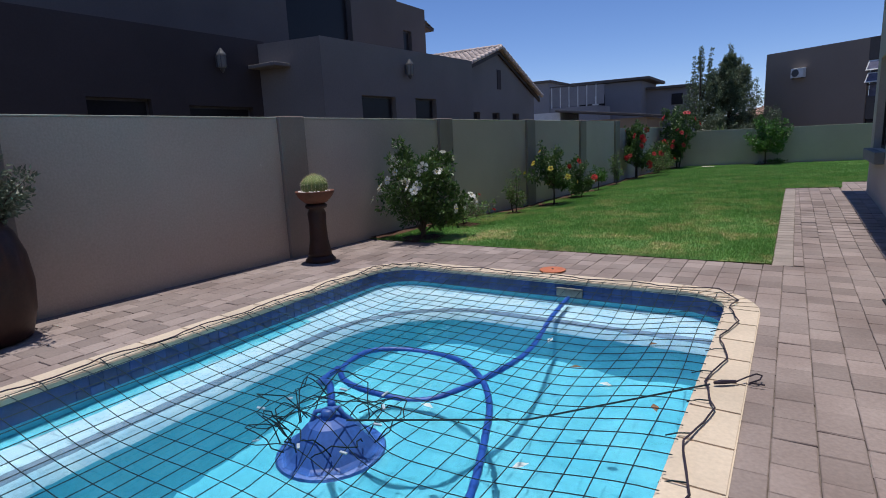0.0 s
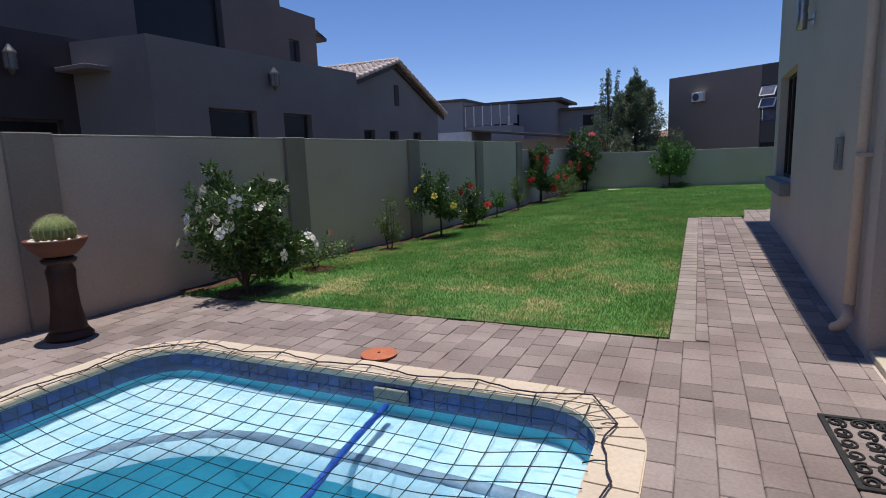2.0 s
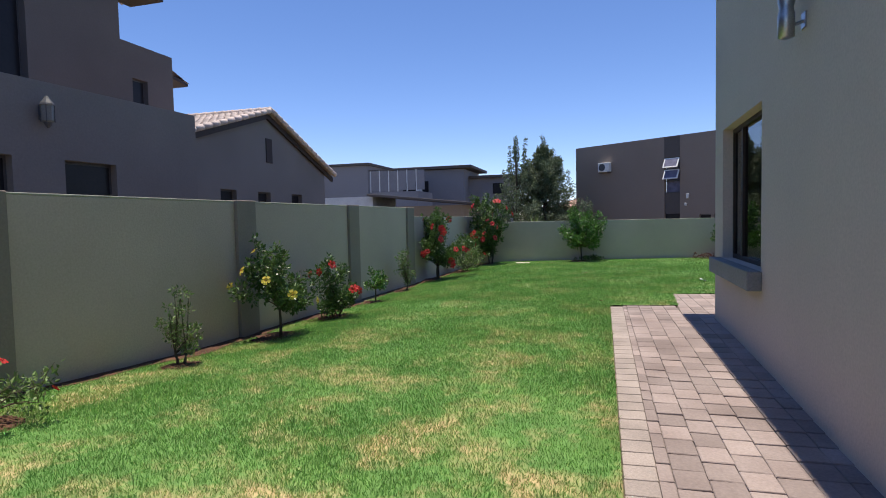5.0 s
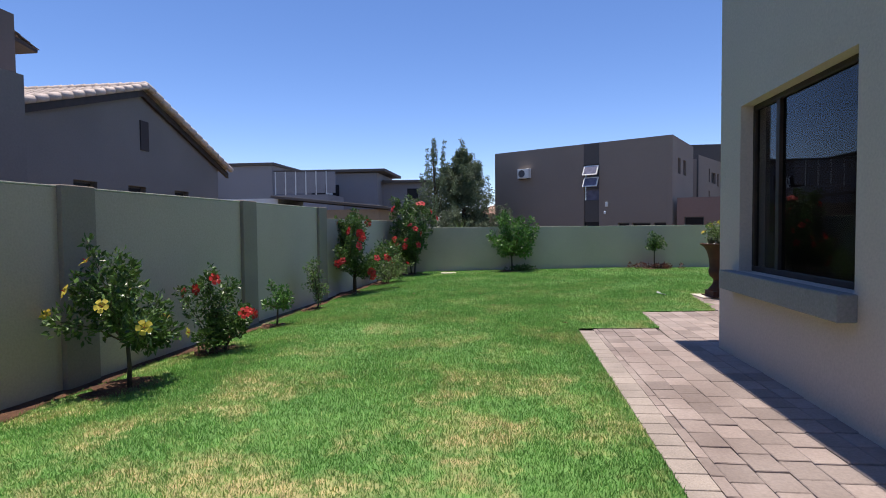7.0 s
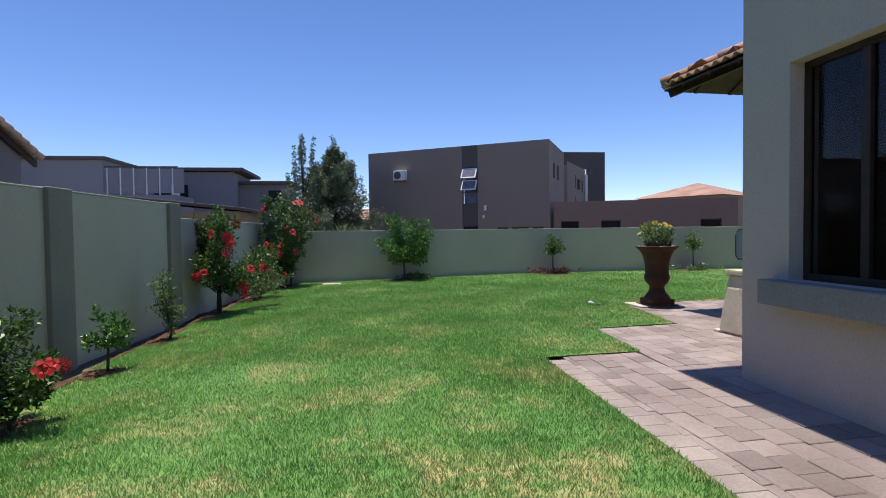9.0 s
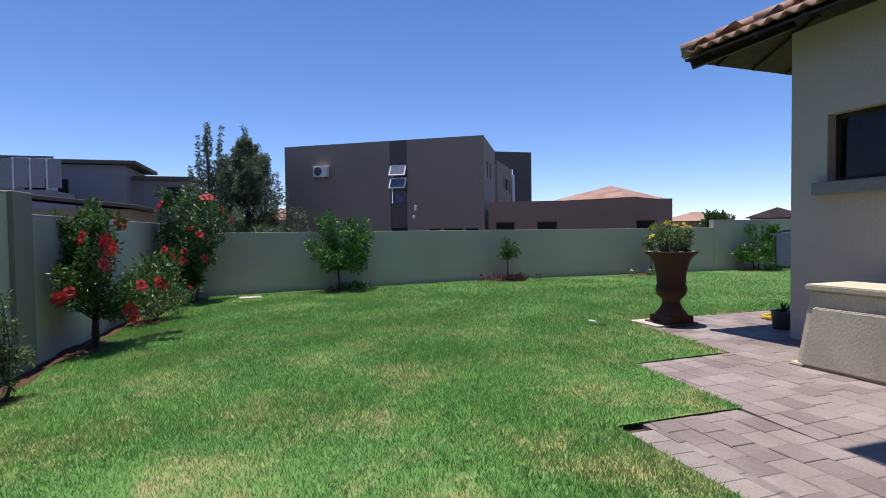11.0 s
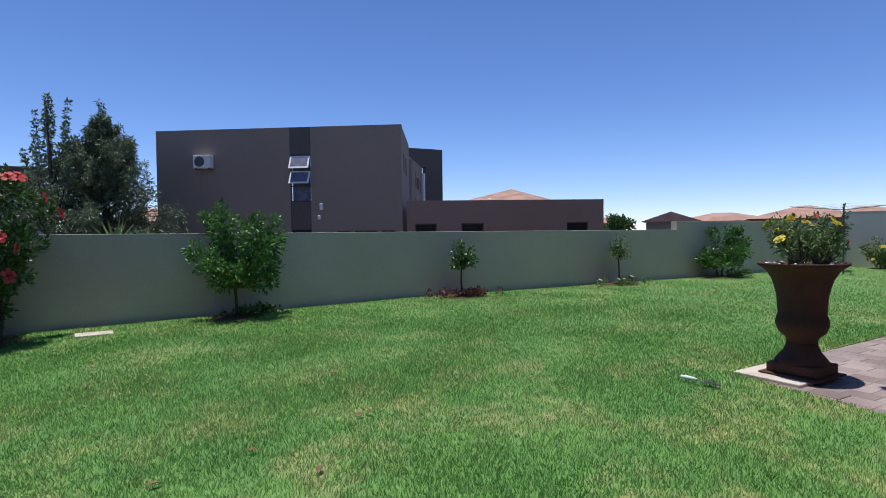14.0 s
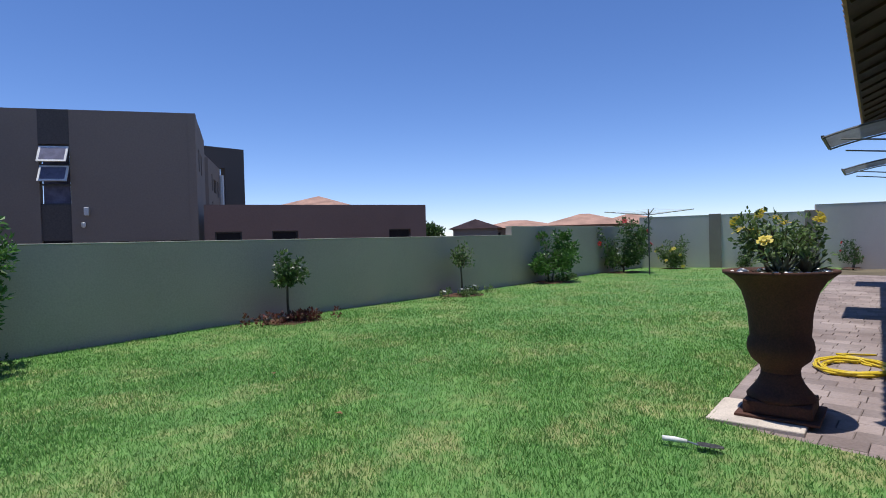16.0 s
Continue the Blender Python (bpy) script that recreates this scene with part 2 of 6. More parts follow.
M_PET_WHITE = mat("white_petal", (0.82, 0.80, 0.76), 0.6, 0.04, 9, 60, 0, through_light=0.3)
M_PET_RED = mat("red_petal", (0.62, 0.035, 0.03), 0.55, 0.15, 9, 60, 0, through_light=0.3)
M_PET_PINK = mat("coral_petal", (0.62, 0.045, 0.05), 0.55, 0.15, 9, 60, 0, through_light=0.3)
M_PET_YELLOW = mat("yellow_petal", (0.80, 0.64, 0.10), 0.55, 0.1, 9, 60, 0, through_light=0.3)
M_CACTUS = mat("cactus_skin", (0.24, 0.29, 0.10), 0.7, 0.15, 8, 60, 0.2)
M_SPINE = mat("cactus_spine", (0.72, 0.66, 0.38), 0.6, 0.1, 8, 60, 0)
M_CLIP = mat("clip_plastic", (0.42, 0.50, 0.58), 0.5, 0.08, 6, 40, 0.05)
M_YHOSE = mat("yellow_hose", (0.72, 0.52, 0.03), 0.45, 0.08, 6, 40, 0.1)
M_ORANGE = mat("orange_lid_plastic", (0.55, 0.17, 0.08), 0.6, 0.1, 6, 50, 0.1)
M_POLY = mat("grey_polycarbonate", (0.30, 0.33, 0.35), 0.25, 0.06, 4, 40, 0, spec=0.5)
M_DRY = mat("fallen_leaf", (0.20, 0.10, 0.05), 0.8, 0.2, 9, 60, 0.1, island=0.3)


# ---- mesh helpers ----
def finish(name, bm, material):
    bmesh.ops.recalc_face_normals(bm, faces=bm.faces)
    me = bpy.data.meshes.new(name)
    bm.to_mesh(me)
    bm.free()
    me.materials.append(material)
    return me


def part(name, bm, material, parent=None, label="", smooth=False):
    """Links a bmesh (or mesh) as one object under a thing or a part."""
    me = bm if isinstance(bm, bpy.types.Mesh) else finish(name, bm, material)
    if smooth:
        me.polygons.foreach_set("use_smooth", [True] * len(me.polygons))
    ob = new(name, me)
    if parent is not None:
        ob.parent = parent
    if label:
        tagged(ob, label)
    return ob


def thing(name, m, label, category, group="", kind=""):
    ob = new(name)
    ob.empty_display_size = 0.1
    ob.matrix_basis = m
    return tagged(ob, label, category, group, kind)


def structure(name, bm, material, label, category, smooth=False):
    return tagged(part(name, bm, material, smooth=smooth), label, category, kind="structure")


def block(bm, lo, hi, bevel=0.0, m=None):
    """An axis box, bevelled, optionally moved by m."""
    c, s = [(a + b) / 2 for a, b in zip(lo, hi)], [abs(b - a) for a, b in zip(lo, hi)]
    t = Matrix.Translation(c) @ Matrix.Diagonal((*s, 1))
    made = bmesh.ops.create_cube(bm, size=1, matrix=(m @ t) if m else t)
    if bevel:
        edges = {e for v in made["verts"] for e in v.link_edges}
        bmesh.ops.bevel(bm, geom=list(edges), offset=bevel, segments=2, profile=0.5, affect="EDGES")
    return bm


def boxed(lo, hi, bevel=0.0, m=None):
    return block(bmesh.new(), lo, hi, bevel, m)


def lathe(profile, steps=32, wobble=0.0):
    """Turned shape from (radius, height) pairs."""
    bm = bmesh.new()
    rings = []
    for r, z in profile:
        rings.append([bm.verts.new((r * math.cos(a), r * math.sin(a), z)) for a in (2 * math.pi * i / steps for i in range(steps))])
    for lo, hi in zip(rings, rings[1:]):
        for i in range(steps):
            bm.faces.new((lo[i], lo[(i + 1) % steps], hi[(i + 1) % steps], hi[i]))
    bm.faces.new(rings[0][::-1]), bm.faces.new(rings[-1])
    return bm


def tube(bm, points, radii, sides=6):
    """A tapered tube along points, into bm."""
    points = [Vector(p) for p in points]
    if not isinstance(radii, (list, tuple)):
        radii = [radii] * len(points)
    rings = []
    for i, p in enumerate(points):
        way = (points[min(i + 1, len(points) - 1)] - points[max(i - 1, 0)]).normalized()
        side = way.orthogonal() if abs(way.z) > 0.95 else way.cross(Vector((0, 0, 1)))
        side.normalize()
        up = side.cross(way)
        rings.append([bm.verts.new(p + radii[i] * (math.cos(a) * side + math.sin(a) * up)) for a in (2 * math.pi * k / sides for k in range(sides))])
    for lo, hi in zip(rings, rings[1:]):
        for k in range(sides):
            bm.faces.new((lo[k], lo[(k + 1) % sides], hi[(k + 1) % sides], hi[k]))
    bm.faces.new(rings[0][::-1]), bm.faces.new(rings[-1])
    return bm


def prism(bm, outline, z0, z1, m=None):
    """An upright prism on a plan outline."""
    lo = [bm.verts.new((x, y, z0)) for x, y in outline]
    hi = [bm.verts.new((x, y, z1)) for x, y in outline]
    n = len(outline)
    for i in range(n):
        bm.faces.new((lo[i], lo[(i + 1) % n], hi[(i + 1) % n], hi[i]))
    bm.faces.new(lo[::-1]), bm.faces.new(hi)
    if m:
        bmesh.ops.transform(bm, matrix=m, verts=lo + hi)
    return bm


def along(a, b):
    """A pose at a whose x runs level to b, and the length."""
    d = Vector((b[0] - a[0], b[1] - a[1]))
    return pose(a[0], a[1], 0, 0, 0, math.degrees(math.atan2(d.y, d.x))), d.length


def smooth_step(a, b, x):
    t = min(1.0, max(0.0, (x - a) / (b - a)))
    return t * t * (3 - 2 * t)


def gz(x, y):
    """The ground's height: level at the pool, then falling gently from the house to the side wall."""
    far = min(0.1, max(-0.08, 0.05 + 0.02 * x)) - 0.11 * smooth_step(3.6, 5.3, -x)
    return -0.02 + (far + 0.02) * smooth_step(8, 13, y)


def on(x, y, rz=0.0, lift=0.0):
    return pose(x, y, gz(x, y) + lift, 0, 0, rz)


# ---- plan ----
LW0, LW1 = (-6.66, -6.0), (-4.79, 26.40)      # side wall, inner face
BW0, BW1 = LW1, (19.80, 26.85)                # back wall
RW0, RW1 = BW1, (23.2, 14.6)                  # far side wall
POOL = (-4.25, -3.2, -0.41, 5.56)             # inner edge of the pool: x0, y0, x1, y1
LAWN_X, LAWN_Y = -0.12, 7.1
PATIO_SLOPE = 0.072


def patio_y(x):
    return 19.2 + PATIO_SLOPE * (x - 2.55)


def wall_x(y):
    return LW0[0] + (LW1[0] - LW0[0]) * (y - LW0[1]) / (LW1[1] - LW0[1])


def back_y(x):
    return BW0[1] + (BW1[1] - BW0[1]) * (x - BW0[0]) / (BW1[0] - BW0[0])


def right_x(y):
    return RW0[0] + (RW1[0] - RW0[0]) * (y - RW0[1]) / (RW1[1] - RW0[1])


def paved(x, y):
    """Whether a place of the plot is paved."""
    if x < wall_x(y) or y < -6:
        return False
    if y < LAWN_Y:
        return True
    if y < 15.62:
        return x > LAWN_X + 0.005 * (y - 7)
    if y < 17.08:
        return x > 1.02 + 0.06 * (y - 15.6)
    if y < 19.2:
        return x > 2.28 + 0.13 * (y - 17.1)
    return y < patio_y(x) and x > 2.55


def in_pool(x, y, grow=0.0):
    return POOL[0] - grow < x < POOL[2] + grow and POOL[1] - grow < y < POOL[3] + grow


def pool_dist(x, y):
    """How far a place lies outside the pool's inner edge."""
    cx, cy, hx, hy, r = (POOL[0] + POOL[2]) / 2, (POOL[1] + POOL[3]) / 2, (POOL[2] - POOL[0]) / 2, (POOL[3] - POOL[1]) / 2, 0.42
    qx, qy = abs(x - cx) - hx + r, abs(y - cy) - hy + r
    return math.hypot(max(qx, 0), max(qy, 0)) + min(max(qx, qy), 0) - r


def rounded(x0, y0, x1, y1, r, steps=6):
    """A rounded rectangle, counter-clockwise."""
    out = []
    for cx, cy, a0 in ((x1 - r, y0 + r, -90), (x1 - r, y1 - r, 0), (x0 + r, y1 - r, 90), (x0 + r, y0 + r, 180)):
        out += [(cx + r * math.cos(radians(a0 + 90 * i / steps)), cy + r * math.sin(radians(a0 + 90 * i / steps))) for i in range(steps + 1)]
    return out


# ---- ground ----
def make_ground():
    """One sheet to the horizon, dropping under the pool."""
    bm = bmesh.new()
    xs = [-600, -200, -60, -25, -12] + [-8 + 0.5 * i for i in range(64)] + [28, 40, 80, 200, 600]
    ys = [-600, -200, -60, -20, -10] + [-7 + 0.5 * i for i in range(74)] + [34, 45, 80, 200, 600]
    grid = []
    for x in xs:
        row = []
        for y in ys:
            inside = wall_x(y) - 0.1 < x < 24 and -7 < y < back_y(x) + 0.1
            z = gz(x, y) - (0.045 if inside and paved(x, y) else 0.0) if inside else -0.1
            row.append(bm.verts.new((x, y, -2.2 if in_pool(x, y, 0.30) else z)))
        grid.append(row)
    for i in range(len(xs) - 1):
        for j in range(len(ys) - 1):
            bm.faces.new((grid[i][j], grid[i + 1][j], grid[i + 1][j + 1], grid[i][j + 1]))
    structure("ground", bm, M_EARTH, "dry brown earth under lawn and paving", "ground")


make_ground()


def make_lawn():
    """Turf in 0.25 m cells over all that is neither paved nor built."""
    bm = bmesh.new()
    s, seen = 0.25, {}

    def v(i, j):
        if (i, j) not in seen:
            x, y = i * s, j * s
            seen[i, j] = bm.verts.new((x, y, gz(x, y) + 0.012 + 0.01 * noise.noise(Vector((x * 0.8, y * 0.8, 0)))))
        return seen[i, j]

    for i in range(-24, 92):
        for j in range(28, 112):
            x, y = (i + 0.5) * s, (j + 0.5) * s
            if paved(x, y) or y < LAWN_Y or x < wall_x(y) - 0.1 or y > back_y(x) + 0.2 or x > right_x(y) + 0.2 or (x > 17.9 and y < 18):
                continue
            bm.faces.new((v(i, j), v(i + 1, j), v(i + 1, j + 1), v(i, j + 1)))
    # clean edges against the paving
    for w in bm.verts:
        x, y = w.co.x, w.co.y
        if 6.9 < y < 15.7 and abs(x - LAWN_X) < 0.2:
            w.co.x = LAWN_X + 0.005 * (y - 7)
        if abs(y - LAWN_Y) < 0.16 and x < 0:
            w.co.y = LAWN_Y
        if y > 18 and x > 2.5 and abs(y - patio_y(x)) < 0.16:
            w.co.y = patio_y(x)
        for edge, x0, x1 in ((15.62, LAWN_X - 0.2, 1.13), (17.08, 0.98, 2.4)):
            if x0 < x < x1 and abs(y - edge) < 0.13:
                w.co.y = edge
        if 15.4 < y < 17.2 and abs(x - 1.02 - 0.06 * (y - 15.6)) < 0.13:
            w.co.x = 1.02 + 0.06 * (y - 15.6)
        if 16.9 < y < 19.3 and abs(x - 2.28 - 0.13 * (y - 17.1)) < 0.13:
            w.co.x = 2.28 + 0.13 * (y - 17.1)
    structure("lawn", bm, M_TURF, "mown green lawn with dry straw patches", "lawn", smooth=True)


make_lawn()


def make_blades():
    """Blades of grass, thick where the walk passes and thin far off."""
    rng = np.random.default_rng(4)
    step = lambda a, b, x: (lambda t: t * t * (3 - 2 * t))(np.clip((x - a) / (b - a), 0, 1))

    def scatter(n, x0, x1, y0, y1, h):
        x, y = rng.uniform(x0, x1, n), rng.uniform(y0, y1, n)
        west = LW0[0] + (LW1[0] - LW0[0]) * (y - LW0[1]) / (LW1[1] - LW0[1])
        foot = 0.20 + 0.07 * np.sin(1.7 * y) + 0.05 * np.sin(4.3 * y + 1)
        north = BW0[1] + (BW1[1] - BW0[1]) * (x - BW0[0]) / (BW1[0] - BW0[0])
        east = RW0[0] + (RW1[0] - RW0[0]) * (y - RW0[1]) / (RW1[1] - RW0[1])
        hard = np.select([y < LAWN_Y, y < 15.62, y < 17.08, y < 19.2], [True, x > LAWN_X + 0.005 * (y - 7), x > 1.02 + 0.06 * (y - 15.6), x > 2.28 + 0.13 * (y - 17.1)],
                         (y < 19.2 + PATIO_SLOPE * (x - 2.55)) & (x > 2.55))
        # fewer and broader blades with the distance from the middle of the lawn
        dist = np.hypot(x + 1.6, y - np.clip(y, 7.5, 18.5))
        share = 1.0 / (1.0 + (np.maximum(dist - 1.5, 0) / 3.8) ** 2)
        keep = (rng.random(n) < share) & ~hard.astype(bool) & (x > west + foot) & (y < north - 0.03) & (x < east)
        x, y, w = x[keep], y[keep], 0.0042 / np.sqrt(np.maximum(share[keep], 0.3))
        k = len(x)
        far = np.clip(0.05 + 0.02 * x, -0.08, 0.1) - 0.11 * step(3.6, 5.3, -x)
        base = np.column_stack([x, y, -0.02 + (far + 0.02) * step(8, 13, y)])
        a, lean, tall = rng.uniform(0, 6.283, k), rng.uniform(0.1, 0.95, k), h * rng.uniform(0.55, 1.2, k)
        b = rng.uniform(0, 6.283, k)
        side = np.column_stack([np.cos(a), np.sin(a), np.zeros(k)]) * (w * rng.uniform(0.6, 1.3, k))[:, None]
        tip = base + np.column_stack([np.cos(b) * lean * tall, np.sin(b) * lean * tall, tall])
        return np.stack([base - side, base + side, tip], 1).reshape(-1, 3)

    co = scatter(4300000, -6.0, 22.0, 7.0, 26.9, 0.042)
    n = len(co) // 3
    me = bpy.data.meshes.new("grass_blades")
    me.vertices.add(3 * n), me.loops.add(3 * n), me.polygons.add(n)
    me.vertices.foreach_set("co", co.astype(np.float32).ravel())
    me.loops.foreach_set("vertex_index", np.arange(3 * n, dtype=np.int32))
    me.polygons.foreach_set("loop_start", np.arange(0, 3 * n, 3, dtype=np.int32))
    me.update(calc_edges=True)
    me.materials.append(M_GRASS)
    tagged(new("grass", me), "short green lawn grass with straw-coloured dry blades", "grass", kind="stuff")


def make_soil_strip():
    """Bare red soil between the lawn and the foot of the side wall."""
    # also stands in for the dark band of splash and shadow at the wall's foot
    bm = bmesh.new()
    rows = []
    for i in range(131):
        y = LAWN_Y + 0.02 + (26.3 - LAWN_Y) * i / 130
        w = 0.22 + 0.07 * math.sin(1.7 * y) + 0.05 * math.sin(4.3 * y + 1)
        x = wall_x(y)
        rows.append([bm.verts.new((x + d, y, gz(x + d, y) + z)) for d, z in ((-0.02, 0.03), (w * 0.5, 0.035 + 0.012 * math.sin(9 * y)), (w, 0.021))])
    for p, q in zip(rows, rows[1:]):
        for k in range(2):
            bm.faces.new((p[k], p[k + 1], q[k + 1], q[k]))
    structure("soil_strip", bm, M_SOIL, "bare red-brown soil along the foot of the wall", "soil", smooth=True)


make_soil_strip()
make_blades()


# ---- boundary walls ----
def wall_run(name, a, b, thick, height, base, label, side=1, material=None):
    """A wall whose seen face runs from a to b, its body on the given side, with a pale top."""
    m, n = along(a, b)
    bm = bmesh.new()
    block(bm, (0, 0, base), (n, side * thick, height), 0.008, m)
    ob = structure(name, bm, material or M_WALL, label, "wall")
    cap = part("coping", boxed((0, -side * 0.004, height), (n, side * (thick + 0.004), height + 0.02), 0.006, m), M_COPE, ob, "sunlit paler plaster top")
    return ob


WEST_STEP = (wall_x(19.75), 19.75)
wall_side = wall_run("wall_west", LW0, WEST_STEP, 0.2, 1.925, -0.5, "smooth olive-grey plastered boundary wall beside the lawn")
wall_run("wall_west_low", WEST_STEP, LW1, 0.2, 1.69, -0.5, "lower far stretch of the olive-grey boundary wall")
wall_back = wall_run("wall_north", (BW0[0] - 0.2, BW0[1]), (10.95, back_y(10.95)), 0.2, 1.46, -0.3, "olive-grey plastered boundary wall behind the lawn")
wall_back2 = wall_run("wall_north_2", (10.95, back_y(10.95)), (BW1[0] + 0.1, BW1[1]), 0.2, 1.70, -0.3, "taller end of the olive-grey boundary wall")
wall_right = wall_run("wall_east", RW0, (21.35, 21.3), 0.2, 2.05, -0.3, "grey plastered boundary wall behind flowering shrubs", material=M_WALL_PALE)
wall_right2 = wall_run("wall_east_2", (21.35, 21.3), RW1, 0.2, 2.27, -0.3, "taller stretch of the grey plastered boundary wall", material=M_WALL_PALE)
wall_south = wall_run("wall_south", (12.0, -6.0), LW0, 0.2, 1.92, -0.4, "plain boundary wall behind the pool", side=1)


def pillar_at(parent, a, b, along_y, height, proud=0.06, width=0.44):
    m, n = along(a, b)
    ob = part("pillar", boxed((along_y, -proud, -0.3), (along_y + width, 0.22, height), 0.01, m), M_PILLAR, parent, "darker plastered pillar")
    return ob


side_m, side_n = along(LW0, LW1)
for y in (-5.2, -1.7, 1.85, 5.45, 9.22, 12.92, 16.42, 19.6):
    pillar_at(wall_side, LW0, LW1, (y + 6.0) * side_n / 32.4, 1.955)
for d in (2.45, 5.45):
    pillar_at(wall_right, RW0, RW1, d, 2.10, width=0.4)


# ---- pool ----
def make_pool():
    x0, y0, x1, y1 = POOL
    inner = rounded(x0, y0, x1, y1, 0.42, 8)
    pool = thing("swimming_pool", pose(0, 0, 0), "blue swimming pool with stone coping and dark tile band", "pool", kind="structure")
    n = len(inner)
    # basin: walls, ledge and floor
    bm = bmesh.new()
    rings = [[bm.verts.new((x, y, z)) for x, y in rounded(x0 - g, y0 - g, x1 + g, y1 + g, 0.42 + g, 8)] for z, g in ((-0.03, 0.02), (-0.60, 0.02))]
    for i in range(n):
        bm.faces.new((rings[0][i], rings[0][(i + 1) % n], rings[1][(i + 1) % n], rings[1][i]))
    part("basin_wall", bm, M_BASIN, pool)
    # ledge just under the water, with a curved lip, then the deep floor
    bm = bmesh.new()
    rr = 1.25
    xl, yf = x0 + 0.52, y1 - 0.60
    edge = [(xl, y0 + (yf - rr - y0) * i / 40) for i in range(40)]
    arc = [(xl + rr - rr * math.cos(a), yf - rr + rr * math.sin(a)) for a in (math.pi / 2 * i / 24 for i in range(25))]
    edge += arc + [(xl + rr + (x1 - xl - rr) * i / 20, yf) for i in range(1, 21)]
    z_l = -0.42

    def off(i, d):
        """The lip's point i moved d metres towards the deep side."""
        p, q = Vector(edge[max(i - 2, 0)]), Vector(edge[min(i + 2, len(edge) - 1)])
        t = (q - p).normalized()
        return edge[i][0] + t.y * d, edge[i][1] - t.x * d

    def strip(name, rows, material, label=""):
        """A band along the lip through rows of (offset, height)."""
        bm = bmesh.new()
        vs = [[bm.verts.new((*off(i, d), z)) for i in range(len(edge))] for d, z in rows]
        for a, b in zip(vs, vs[1:]):
            for i in range(len(edge) - 1):
                bm.faces.new((a[i], a[i + 1], b[i + 1], b[i]))
        part(name, bm, material, pool, label, smooth=True)

    ev = [bm.verts.new((x, y, z_l)) for x, y in edge]
    ov = []
    for i, (x, y) in enumerate(edge):
        if i < 40:
            ov.append(bm.verts.new((x0 - 0.02, y, z_l)))
        elif i < 65:
            s = (i - 40) / 24
            ov.append(bm.verts.new((x0 - 0.02, yf - rr + (y1 + 0.02 - yf + rr) * min(1, 2 * s), z_l) if s <= 0.5 else (x0 - 0.02 + (xl + rr - x0) * (2 * s - 1), y1 + 0.02, z_l)))
        else:
            ov.append(bm.verts.new((x, y1 + 0.02, z_l)))
    for i in range(len(edge) - 1):
        bm.faces.new((ev[i], ev[i + 1], ov[i + 1], ov[i]))
    part("ledge", bm, M_LEDGE, pool, "pale shallow ledge under water")
    shelf = bmesh.new()
    near_rows = [[shelf.verts.new((x0 - 0.02, edge[i][1], z_l + 0.004)) for i in range(44)], [shelf.verts.new((x0 + 0.16 + 0.02 * math.sin(i * 0.7), edge[i][1], z_l + 0.004)) for i in range(44)]]
    for i in range(43):
        shelf.faces.new((near_rows[0][i], near_rows[0][i + 1], near_rows[1][i + 1], near_rows[1][i]))
    part("shelf_edge", shelf, M_BASIN, pool, "blue plaster strip at the foot of the pool wall")
    strip("ledge_trim", [(-0.05, z_l + 0.006), (0.0, z_l + 0.004), (0.04, z_l - 0.03)], M_LEDGE_EDGE, "grey-blue mosaic strip along the ledge")
    strip("ledge_nosing", [(0.04, z_l - 0.03), (0.10, z_l - 0.08), (0.15, z_l - 0.17)], M_LEDGE, "pale rounded edge of the ledge")
    strip("ledge_side", [(0.15, z_l - 0.17), (0.22, z_l - 0.5), (0.4, -1.42)], M_BASIN)
    bm = bmesh.new()
    steps = 24
    g = [[bm.verts.new((x0 - 0.1 + (x1 - x0 + 0.2) * i / steps, y0 - 0.1 + (y1 - y0 + 0.2) * j / steps, -1.05 - 0.25 * math.sin(math.pi * j / steps) + 0.03 * math.sin(i * 0.9))) for j in range(steps + 1)] for i in range(steps + 1)]
    for i in range(steps):
        for j in range(steps):
            bm.faces.new((g[i][j], g[i + 1][j], g[i + 1][j + 1], g[i][j + 1]))
    part("pool_floor", bm, M_BASIN, pool, smooth=True)
    # deep side walls
    bm = bmesh.new()
    r2 = [[bm.verts.new((x, y, z)) for x, y in rounded(x0 - 0.02, y0 - 0.02, x1 + 0.02, y1 + 0.02, 0.44, 8)] for z in (-0.60, -1.4)]
    for i in range(n):
        bm.faces.new((r2[0][i], r2[0][(i + 1) % n], r2[1][(i + 1) % n], r2[1][i]))
    part("deep_wall", bm, M_BASIN, pool)
    # coping stones
    length = 0.0
    pts = rounded(x0, y0, x1, y1, 0.42, 8)
    outer_pts = rounded(x0 - 0.27, y0 - 0.27, x1 + 0.27, y1 + 0.27, 0.69, 8)
    def stone(quad):
        bm = bmesh.new()
        lo = [bm.verts.new((x, y, -0.045)) for x, y in quad]
        hi = [bm.verts.new((x, y, 0.0 if k in (0, 1) else -0.005)) for k, (x, y) in enumerate(quad)]
        for i in range(4):
            bm.faces.new((lo[i], lo[(i + 1) % 4], hi[(i + 1) % 4], hi[i]))
        bm.faces.new(hi), bm.faces.new(lo[::-1])
        bmesh.ops.bevel(bm, geom=[e for e in bm.edges if all(v.co.z > -0.03 for v in e.verts)], offset=0.008, segments=2, affect="EDGES")
        part("coping_stone", bm, M_COPING, pool)
    for i in range(n):
        p, q, s, t = pts[i], pts[(i + 1) % n], outer_pts[(i + 1) % n], outer_pts[i]
        run = math.dist(p, q)
        k = max(1, round(run / 0.40))
        for j in range(k):
            u0, u1 = j / k, (j + 1) / k - 0.0025 / max(run, 0.05)
            lerp = lambda a, b, u: (a[0] + (b[0] - a[0]) * u, a[1] + (b[1] - a[1]) * u)
